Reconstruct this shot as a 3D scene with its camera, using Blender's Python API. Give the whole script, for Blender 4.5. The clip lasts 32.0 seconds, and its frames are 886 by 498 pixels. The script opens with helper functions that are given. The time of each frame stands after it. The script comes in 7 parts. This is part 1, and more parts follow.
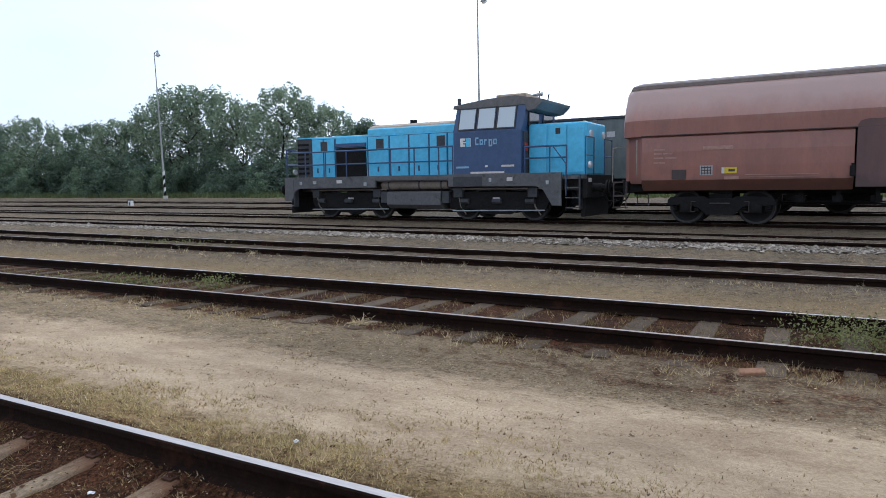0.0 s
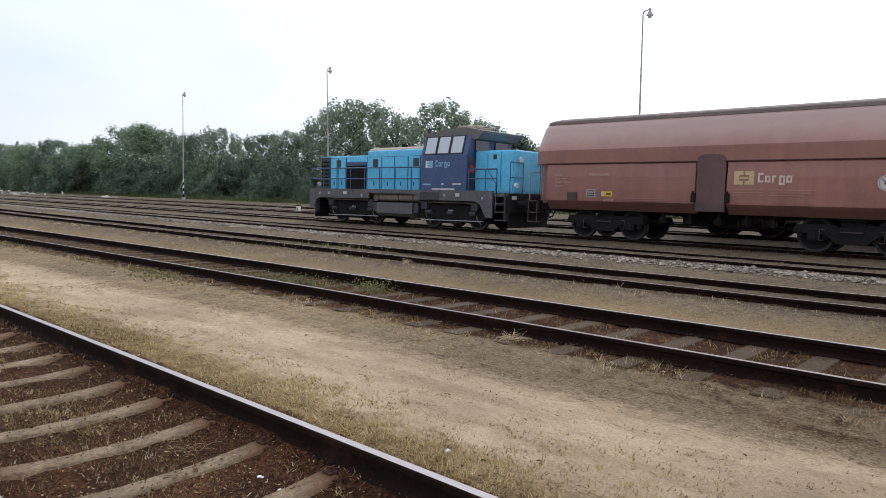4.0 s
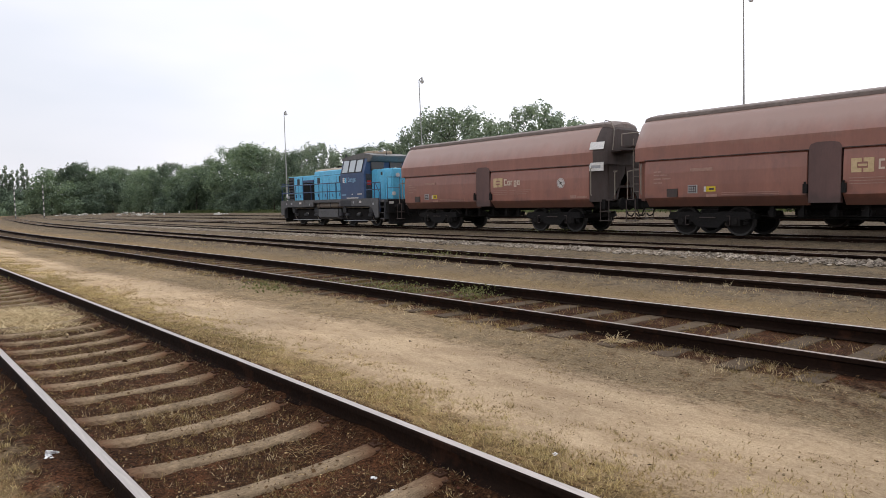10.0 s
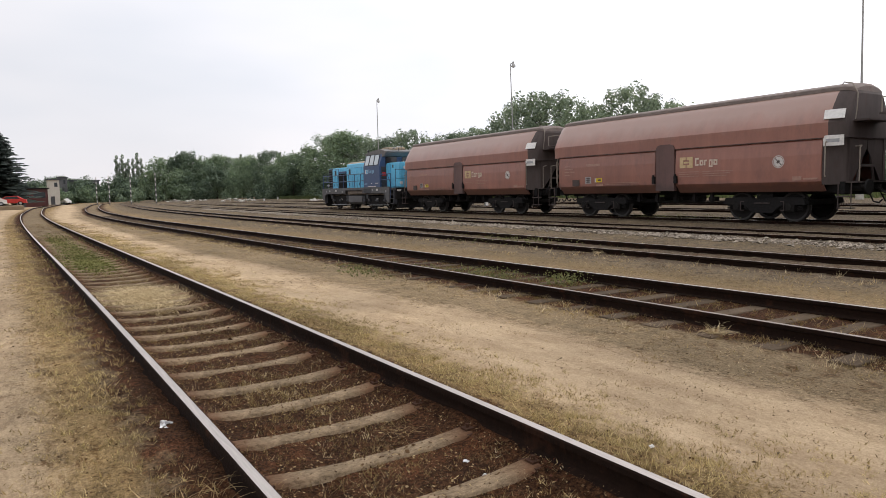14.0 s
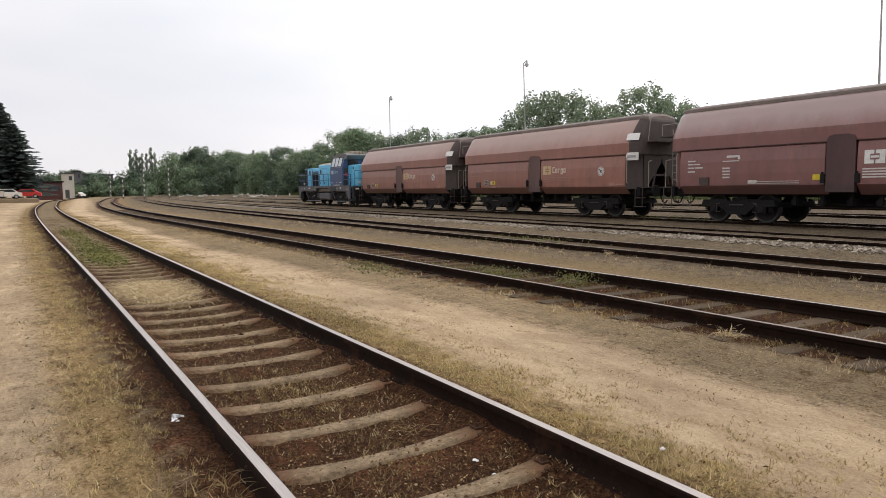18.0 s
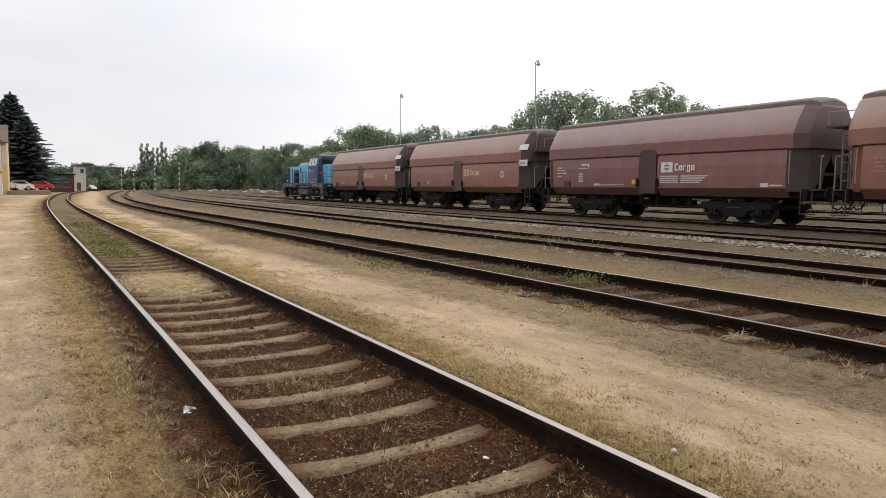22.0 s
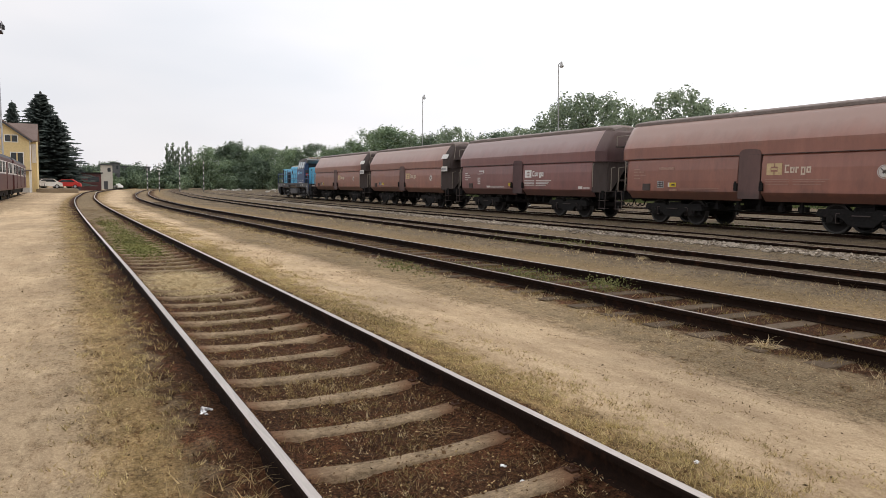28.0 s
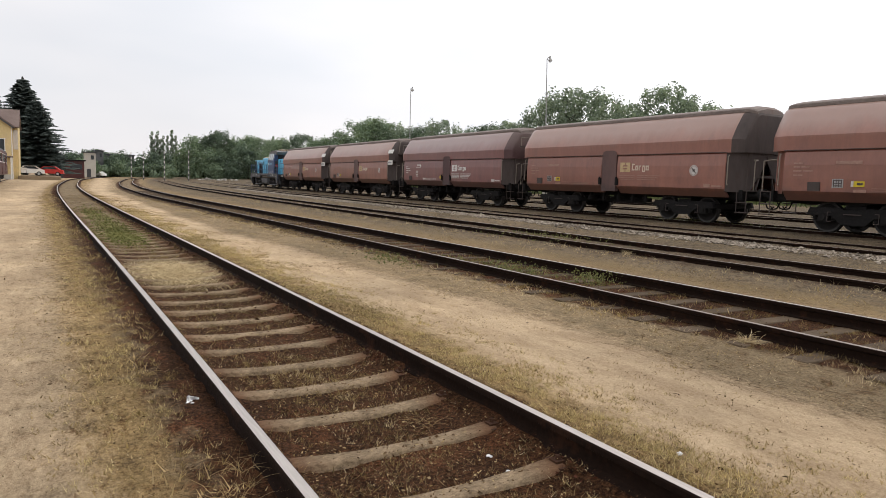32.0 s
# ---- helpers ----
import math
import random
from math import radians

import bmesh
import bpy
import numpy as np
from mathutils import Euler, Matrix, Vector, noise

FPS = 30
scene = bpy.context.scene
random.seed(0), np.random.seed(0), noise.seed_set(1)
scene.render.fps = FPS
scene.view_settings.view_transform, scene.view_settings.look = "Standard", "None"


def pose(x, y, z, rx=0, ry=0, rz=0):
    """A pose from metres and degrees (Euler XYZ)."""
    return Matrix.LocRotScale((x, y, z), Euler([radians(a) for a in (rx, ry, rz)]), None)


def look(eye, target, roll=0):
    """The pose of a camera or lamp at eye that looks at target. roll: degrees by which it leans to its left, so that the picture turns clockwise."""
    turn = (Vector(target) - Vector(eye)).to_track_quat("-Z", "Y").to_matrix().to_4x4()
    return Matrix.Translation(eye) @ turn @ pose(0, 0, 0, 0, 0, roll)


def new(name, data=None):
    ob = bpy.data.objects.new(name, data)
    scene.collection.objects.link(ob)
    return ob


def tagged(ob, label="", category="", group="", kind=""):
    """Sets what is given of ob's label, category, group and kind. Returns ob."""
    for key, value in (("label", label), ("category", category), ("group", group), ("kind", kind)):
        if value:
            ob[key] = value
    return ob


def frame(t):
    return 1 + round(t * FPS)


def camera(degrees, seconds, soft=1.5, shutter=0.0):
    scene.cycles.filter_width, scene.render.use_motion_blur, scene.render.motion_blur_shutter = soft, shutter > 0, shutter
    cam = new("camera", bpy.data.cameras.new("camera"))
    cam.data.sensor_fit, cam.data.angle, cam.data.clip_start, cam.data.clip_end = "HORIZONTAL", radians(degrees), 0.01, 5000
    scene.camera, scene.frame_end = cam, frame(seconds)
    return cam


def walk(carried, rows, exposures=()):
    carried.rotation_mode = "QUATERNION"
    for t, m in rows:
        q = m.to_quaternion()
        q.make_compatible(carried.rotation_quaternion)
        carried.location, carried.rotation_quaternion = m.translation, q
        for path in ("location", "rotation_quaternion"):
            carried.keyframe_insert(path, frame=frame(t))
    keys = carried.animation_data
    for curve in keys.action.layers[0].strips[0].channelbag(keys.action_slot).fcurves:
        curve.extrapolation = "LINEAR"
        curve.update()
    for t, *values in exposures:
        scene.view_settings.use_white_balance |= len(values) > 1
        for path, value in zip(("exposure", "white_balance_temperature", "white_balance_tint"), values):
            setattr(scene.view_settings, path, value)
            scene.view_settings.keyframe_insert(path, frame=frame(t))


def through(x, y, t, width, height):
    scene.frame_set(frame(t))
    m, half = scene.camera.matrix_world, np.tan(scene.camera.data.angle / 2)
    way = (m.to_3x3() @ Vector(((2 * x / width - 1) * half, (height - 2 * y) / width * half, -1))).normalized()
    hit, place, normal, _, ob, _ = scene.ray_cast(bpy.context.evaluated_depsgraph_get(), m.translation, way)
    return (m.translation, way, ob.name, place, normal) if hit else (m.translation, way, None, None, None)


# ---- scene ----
cam = camera(66.25, 32.0, soft=0.45)


def held(x, y, z, yaw, pitch, roll):
    """A hand-held pose: yaw to the left from +y, pitch up, roll to the left."""
    return pose(x, y, z, 0, 0, yaw) @ pose(0, 0, 0, 90 + pitch) @ pose(0, 0, 0, 0, 0, roll)


PATH = [
    (0, 0.082, 0.095, 1.477, 29.60, -5.48, -0.73),
    (0.5, 0.076, 0.099, 1.465, 30.86, -5.71, -0.74),
    (1, 0.071, 0.096, 1.474, 31.37, -5.73, -0.74),
    (1.5, 0.058, 0.086, 1.470, 34.32, -5.80, -1.05),
    (2, 0.054, 0.083, 1.467, 34.64, -5.70, -1.61),
    (2.5, 0.036, 0.086, 1.466, 37.86, -6.35, -3.07),
    (3, 0.018, 0.081, 1.464, 39.69, -6.38, -1.29),
    (3.5, -0.004, 0.072, 1.472, 40.91, -4.64, 0.89),
    (5.5, 0.041, 0.026, 1.489, 45.39, -3.96, -0.17),
    (6, 0.038, 0.014, 1.484, 46.99, -4.29, -0.38),
    (6.5, 0.035, -0.002, 1.488, 48.30, -3.85, -0.17),
    (7, 0.025, 0.011, 1.486, 47.92, -4.03, 0.08),
    (7.5, 0.033, 0.016, 1.482, 47.78, -4.00, -0.64),
    (8, 0.044, 0.010, 1.491, 48.89, -3.64, -1.27),
    (8.5, 0.043, 0.000, 1.492, 49.43, -3.78, -1.59),
    (9, 0.039, -0.003, 1.487, 48.68, -3.98, -1.17),
    (9.5, 0.038, 0.003, 1.487, 49.44, -4.11, -1.26),
    (10, 0.029, 0.006, 1.489, 50.17, -3.93, -1.12),
    (10.5, 0.027, -0.000, 1.486, 51.53, -3.95, -1.41),
    (11, 0.020, -0.002, 1.486, 51.60, -4.35, -1.55),
    (11.5, 0.015, -0.007, 1.489, 52.58, -4.06, -1.30),
    (12, 0.005, -0.016, 1.486, 53.32, -4.07, -1.39),
    (12.5, 0.007, -0.014, 1.485, 54.46, -4.35, -1.72),
    (13, 0.005, -0.011, 1.483, 55.25, -4.61, -2.19),
    (13.5, 0.007, -0.006, 1.483, 57.17, -4.89, -2.19),
    (15.5, -0.015, -0.013, 1.488, 57.54, -4.59, 0.44),
    (16, -0.011, -0.027, 1.485, 58.32, -4.03, 0.13),
    (16.5, -0.010, -0.028, 1.485, 58.50, -4.17, 0.17),
    (17, -0.004, -0.022, 1.486, 58.44, -4.88, 0.07),
    (17.5, -0.004, -0.023, 1.483, 58.82, -4.89, -0.42),
    (18, -0.004, -0.014, 1.486, 58.64, -5.09, -0.53),
    (18.5, 0.001, -0.013, 1.476, 57.88, -4.74, -0.76),
    (19, -0.002, -0.022, 1.481, 58.67, -4.83, -0.64),
    (19.5, -0.001, -0.024, 1.488, 58.93, -4.15, -0.22),
    (20, -0.005, -0.025, 1.482, 58.60, -4.28, 0.35),
    (20.5, -0.012, -0.033, 1.481, 59.15, -4.33, 0.58),
    (21, -0.013, -0.034, 1.477, 59.46, -4.61, 0.45),
    (21.5, -0.025, -0.040, 1.480, 59.51, -4.91, 0.29),
    (22, -0.020, -0.043, 1.477, 59.32, -5.22, 0.36),
    (22.5, -0.024, -0.045, 1.474, 58.72, -5.60, 0.61),
    (23, -0.025, -0.055, 1.477, 59.30, -5.53, 0.87),
    (23.5, -0.022, -0.048, 1.482, 59.48, -5.06, 0.35),
    (24, -0.017, -0.046, 1.484, 60.04, -4.74, -0.04),
    (24.5, -0.019, -0.031, 1.487, 60.38, -4.93, -0.43),
    (25, -0.023, -0.028, 1.488, 59.12, -4.65, 0.14),
    (25.5, -0.028, -0.027, 1.490, 59.21, -4.87, 0.30),
    (27.5, -0.064, -0.009, 1.485, 60.84, -5.07, 0.94),
    (28, -0.060, -0.008, 1.487, 61.08, -5.12, 0.85),
    (28.5, -0.059, -0.006, 1.481, 61.03, -5.17, 0.23),
    (29, -0.058, 0.002, 1.481, 60.85, -5.09, 0.35),
    (29.5, -0.065, 0.001, 1.479, 61.27, -5.06, 0.50),
    (30, -0.053, 0.001, 1.477, 61.82, -4.99, 0.17),
    (30.5, -0.050, -0.001, 1.482, 59.94, -4.76, 1.08),
    (31, -0.052, 0.001, 1.485, 59.79, -5.80, 1.02),
    (31.5, -0.054, -0.014, 1.478, 59.86, -5.60, 1.17),
    (32, -0.058, -0.028, 1.479, 59.89, -5.69, 1.67),
]
walk(cam, [(row[0], held(*row[1:])) for row in PATH],
     exposures=[(0, 0.0, 5380, 11), (3, 0.0, 5710, 12), (6, 0.0, 6130, 13), (10, 0.0, 6380, 14), (13, 0.0, 6530, 13.8), (13.6, 0.0, 6540, 13.8), (15.5, -0.24, 6580, 13.5), (16, -0.2, 6590, 13.5), (16.6, -0.05, 6600, 13.5), (17, 0.0, 6610, 13.5), (19, 0.0, 6630, 13.5), (32, 0.0, 6630, 12.5)])

# ---- world and light: hazy, thinly overcast summer day, the sun high behind the train ----
SUN_AZ, SUN_EL = 8.0, 52.0      # degrees: from +y to the right, above the ground
world = bpy.data.worlds.new("sky")
scene.world = world
world.use_nodes = True
wn, wl = world.node_tree.nodes, world.node_tree.links
wn.clear()
sky = wn.new("ShaderNodeTexSky")
sky.sky_type, sky.sun_disc = "NISHITA", False
sky.sun_elevation, sky.sun_rotation = radians(SUN_EL), radians(SUN_AZ)
sky.air_density, sky.dust_density, sky.ozone_density = 1.0, 4.0, 1.0
pale = wn.new("ShaderNodeHueSaturation")
pale.inputs["Saturation"].default_value = 0.28
cloud_pos = wn.new("ShaderNodeTexCoord")
cloud_map = wn.new("ShaderNodeMapping")
cloud_map.inputs["Scale"].default_value = (1.0, 1.0, 3.5)
cloud = wn.new("ShaderNodeTexNoise")
cloud.inputs["Scale"].default_value, cloud.inputs["Detail"].default_value, cloud.inputs["Roughness"].default_value = 1.3, 4.0, 0.45
cloud_ramp = wn.new("ShaderNodeValToRGB")
cloud_ramp.color_ramp.elements[0].position, cloud_ramp.color_ramp.elements[1].position = 0.3, 0.62
cloud_ramp.color_ramp.elements[0].color = (6.65, 7.15, 7.7, 1)
cloud_ramp.color_ramp.elements[1].color = (9.1, 9.0, 9.1, 1)
veil = wn.new("ShaderNodeMix")
veil.data_type = "RGBA"
veil.inputs["Factor"].default_value = 0.8
back = wn.new("ShaderNodeBackground")
back.inputs["Strength"].default_value = 0.125
wout = wn.new("ShaderNodeOutputWorld")
wl.new(sky.outputs[0], pale.inputs["Color"])
wl.new(cloud_pos.outputs["Generated"], cloud_map.inputs[0])
wl.new(cloud_map.outputs[0], cloud.inputs[0])
wl.new(cloud.outputs[0], cloud_ramp.inputs[0])
wl.new(pale.outputs[0], veil.inputs["A"])
glow_dot = wn.new("ShaderNodeVectorMath")
glow_dot.operation = "DOT_PRODUCT"
glow_dot.inputs[1].default_value = (math.sin(radians(SUN_AZ)) * math.cos(radians(SUN_EL)), math.cos(radians(SUN_AZ)) * math.cos(radians(SUN_EL)), math.sin(radians(SUN_EL)))
glow = wn.new("ShaderNodeMapRange")
glow.inputs["From Min"].default_value, glow.inputs["From Max"].default_value = 0.05, 0.7
glow.inputs["To Min"].default_value, glow.inputs["To Max"].default_value = 0.98, 1.45
bright = wn.new("ShaderNodeVectorMath")
bright.operation = "SCALE"
wl.new(cloud_pos.outputs["Generated"], glow_dot.inputs[0])
wl.new(glow_dot.outputs["Value"], glow.inputs[0])
wl.new(cloud_ramp.outputs[0], bright.inputs[0])
wl.new(glow.outputs[0], bright.inputs["Scale"])
wl.new(bright.outputs[0], veil.inputs["B"])
wl.new(veil.outputs["Result"], back.inputs[0])
wl.new(back.outputs[0], wout.inputs[0])

sun = new("sun", bpy.data.lights.new("sun", "SUN"))
sun.data.energy, sun.data.angle, sun.data.color = 0.8, radians(15), (1.0, 0.95, 0.86)
sun.matrix_basis = look((0, 0, 80), (-80 * math.tan(radians(90 - SUN_EL)) * math.sin(radians(SUN_AZ)),
                                     -80 * math.tan(radians(90 - SUN_EL)) * math.cos(radians(SUN_AZ)), 0))
scene.view_settings.exposure = 0.0

# ---- materials ----
def material(name, build, rough=0.8, metal=0.0, spec=0.3):
    m = bpy.data.materials.new(name)
    m.use_nodes = True
    nodes, links = m.node_tree.nodes, m.node_tree.links
    b = nodes["Principled BSDF"]
    b.inputs["Roughness"].default_value, b.inputs["Metallic"].default_value = rough, metal
    b.inputs["Specular IOR Level"].default_value = spec
    if build:
        build(nodes, links, b)
    return m


def noise_tex(nodes, links, scale, detail=4.0, rough=0.55, stretch=(1, 1, 1), space="Object"):
    co = nodes.new("ShaderNodeTexCoord")
    mp = nodes.new("ShaderNodeMapping")
    mp.inputs["Scale"].default_value = stretch
    n = nodes.new("ShaderNodeTexNoise")
    n.inputs["Scale"].default_value, n.inputs["Detail"].default_value, n.inputs["Roughness"].default_value = scale, detail, rough
    links.new(co.outputs[space], mp.inputs[0])
    links.new(mp.outputs[0], n.inputs[0])
    return n.outputs["Fac"]


def ramp(nodes, links, fac, *stops):
    r = nodes.new("ShaderNodeValToRGB")
    el = r.color_ramp.elements
    while len(el) < len(stops):
        el.new(0.5)
    for e, (p, c) in zip(el, stops):
        e.position, e.color = p, (*c, 1)
    links.new(fac, r.inputs[0])
    return r.outputs[0]


def mix(nodes, links, fac, a, b, kind="MIX"):
    x = nodes.new("ShaderNodeMix")
    x.data_type, x.blend_type = "RGBA", kind
    for sock, v in (("Factor", fac), ("A", a), ("B", b)):
        if isinstance(v, (int, float)):
            x.inputs[sock].default_value = v
        elif isinstance(v, tuple):
            x.inputs[sock].default_value = (*v, 1)
        else:
            links.new(v, x.inputs[sock])
    return x.outputs["Result"]


def bump(nodes, links, b, height, strength=0.4, dist=0.02):
    n = nodes.new("ShaderNodeBump")
    n.inputs["Strength"].default_value, n.inputs["Distance"].default_value = strength, dist
    links.new(height, n.inputs["Height"])
    links.new(n.outputs[0], b.inputs["Normal"])


def glossy(m, coat, rough):
    """A thin weathered varnish that picks up the sky at a slant."""
    b = m.node_tree.nodes["Principled BSDF"]
    b.inputs["Coat Weight"].default_value, b.inputs["Coat Roughness"].default_value = coat, rough
    return m


def two_scale(lo, hi, big=0.8, small=14.0, stretch=(1, 1, 1), tint=None, bumps=0.0, vary=0.0):
    """Base colour between lo and hi by two noises, with stains of another tint, a change from object to object, and relief."""
    def build(nodes, links, b):
        n1 = noise_tex(nodes, links, big, 4, 0.6, stretch)
        n2 = noise_tex(nodes, links, small, 5, 0.65, stretch)
        c1 = ramp(nodes, links, n1, (0.3, lo), (0.7, hi))
        c2 = ramp(nodes, links, n2, (0.25, tuple(v * 0.72 for v in lo)), (0.75, tuple(min(1, v * 1.18) for v in hi)))
        c = mix(nodes, links, 0.5, c1, c2)
        if tint:
            spots = ramp(nodes, links, noise_tex(nodes, links, big * 2.7, 6, 0.7, stretch), (0.56, (0, 0, 0)), (0.72, (1, 1, 1)))
            c = mix(nodes, links, spots, c, tint)
        if vary:
            info = nodes.new("ShaderNodeObjectInfo")
            hs = nodes.new("ShaderNodeHueSaturation")
            mr = nodes.new("ShaderNodeMapRange")
            mr.inputs["To Min"].default_value, mr.inputs["To Max"].default_value = 1 - vary, 1 + vary
            links.new(info.outputs["Random"], mr.inputs["Value"])
            links.new(mr.outputs[0], hs.inputs["Value"])
            links.new(c, hs.inputs["Color"])
            c = hs.outputs[0]
        links.new(c, b.inputs["Base Color"])
        if bumps:
            bump(nodes, links, b, n2, bumps)
    return build


def island_leaf(lo, hi, through=0.0):
    def build(nodes, links, b):
        g = nodes.new("ShaderNodeNewGeometry")
        c = ramp(nodes, links, g.outputs["Random Per Island"], (0.0, lo), (1.0, hi))
        big = noise_tex(nodes, links, 0.35, 3)
        c = mix(nodes, links, 0.45, c, ramp(nodes, links, big, (0.3, tuple(v * 0.6 for v in lo)), (0.7, hi)))
        links.new(c, b.inputs["Base Color"])
        if through:
            tr = nodes.new("ShaderNodeBsdfTranslucent")
            mx = nodes.new("ShaderNodeMixShader")
            mx.inputs[0].default_value = through
            bright = mix(nodes, links, 1.0, c, (1.5, 1.5, 1.0), "MULTIPLY")
            links.new(bright, tr.inputs["Color"])
            links.new(b.outputs[0], mx.inputs[1])
            links.new(tr.outputs[0], mx.inputs[2])
            links.new(mx.outputs[0], nodes["Material Output"].inputs["Surface"])
    return build


def ground_build(nodes, links, b):
    """Soil, dry grass litter, sandy path and grey ballast, mixed by the zone painted on the sheet."""
    zone = nodes.new("ShaderNodeAttribute")
    zone.attribute_name = "zone"
    sep = nodes.new("ShaderNodeSeparateColor")
    links.new(zone.outputs["Color"], sep.inputs[0])
    bed = nodes.new("ShaderNodeAttribute")
    bed.attribute_name = "bed"
    fine = noise_tex(nodes, links, 34, 6, 0.75)
    mid = noise_tex(nodes, links, 4.5, 7, 0.72)
    long = noise_tex(nodes, links, 1.6, 8, 0.7, (0.45, 1.3, 1))
    big = noise_tex(nodes, links, 0.3, 5, 0.62)
    grit = noise_tex(nodes, links, 42, 8, 0.85)
    wisp = noise_tex(nodes, links, 24, 6, 0.75, (0.42, 1.25, 1))
    soil = mix(nodes, links, 0.5, ramp(nodes, links, grit, (0.46, (0.004, 0.0017, 0.001)), (0.61, (0.2, 0.095, 0.045))),
               ramp(nodes, links, fine, (0.36, (0.01, 0.0045, 0.0022)), (0.68, (0.086, 0.041, 0.019))))
    rust = ramp(nodes, links, noise_tex(nodes, links, 2.6, 6, 0.72), (0.48, (0, 0, 0)), (0.64, (0.75, 0.75, 0.75)))
    soil = mix(nodes, links, rust, soil, ramp(nodes, links, grit, (0.42, (0.02, 0.008, 0.004)), (0.6, (0.2, 0.085, 0.04))))
    grass = mix(nodes, links, 0.55, ramp(nodes, links, grit, (0.42, (0.05, 0.032, 0.014)), (0.58, (0.5, 0.36, 0.18))),
                ramp(nodes, links, mid, (0.38, (0.1, 0.068, 0.033)), (0.6, (0.36, 0.26, 0.128))))
    sand = mix(nodes, links, 0.5, ramp(nodes, links, grit, (0.38, (0.285, 0.203, 0.126)), (0.6, (0.63, 0.508, 0.355))),
               ramp(nodes, links, long, (0.36, (0.34, 0.243, 0.152)), (0.6, (0.63, 0.495, 0.333))))
    stone = ramp(nodes, links, fine, (0.36, (0.042, 0.032, 0.022)), (0.5, (0.118, 0.095, 0.067)), (0.66, (0.29, 0.24, 0.175)))
    dirt = mix(nodes, links, 0.5, ramp(nodes, links, grit, (0.42, (0.06, 0.045, 0.028)), (0.6, (0.5, 0.388, 0.246))),
               ramp(nodes, links, mid, (0.38, (0.14, 0.105, 0.065)), (0.6, (0.335, 0.257, 0.161))))
    straws = ramp(nodes, links, wisp, (0.53, (0, 0, 0)), (0.59, (0.7, 0.7, 0.7)))
    dirt = mix(nodes, links, straws, dirt, ramp(nodes, links, grit, (0.42, (0.17, 0.13, 0.075)), (0.6, (0.4, 0.315, 0.19))))

    def edge(sock, jitter, lo=0.72, hi=1.28):
        m = nodes.new("ShaderNodeMath")
        m.operation = "MULTIPLY_ADD"
        links.new(jitter, m.inputs[0])
        m.inputs[1].default_value = 1.1
        links.new(sock, m.inputs[2])
        return ramp(nodes, links, m.outputs[0], (lo, (0, 0, 0)), (hi, (1, 1, 1)))
    c = mix(nodes, links, edge(sep.outputs[1], mid), dirt, grass)
    c = mix(nodes, links, edge(bed.outputs["Fac"], mid), c, soil)
    ragged = mix(nodes, links, 0.5, mid, wisp)
    c = mix(nodes, links, edge(sep.outputs[0], ragged, 0.66, 1.75), c, sand)
    c = mix(nodes, links, edge(sep.outputs[2], mid), c, stone)
    tufts = ramp(nodes, links, noise_tex(nodes, links, 13, 9, 0.82, (0.55, 1.2, 1)), (0.525, (1, 1, 1)), (0.585, (0.46, 0.38, 0.3)))
    worn = ramp(nodes, links, noise_tex(nodes, links, 1.1, 6, 0.65), (0.42, (0.3, 0.3, 0.3)), (0.58, (1, 1, 1)))
    bare = mix(nodes, links, edge(sep.outputs[0], ragged, 0.8, 1.5), worn, (0.22, 0.22, 0.22))
    tufts = mix(nodes, links, bare, (1.0, 1.0, 1.0), tufts)
    c = mix(nodes, links, 1.0, c, tufts, "MULTIPLY")
    patch = ramp(nodes, links, big, (0.35, (0.79, 0.77, 0.74)), (0.65, (1.14, 1.1, 1.04)))
    c = mix(nodes, links, 1.0, c, patch, "MULTIPLY")
    links.new(c, b.inputs["Base Color"])
    bump(nodes, links, b, noise_tex(nodes, links, 22, 8, 0.8), 0.8, 0.04)


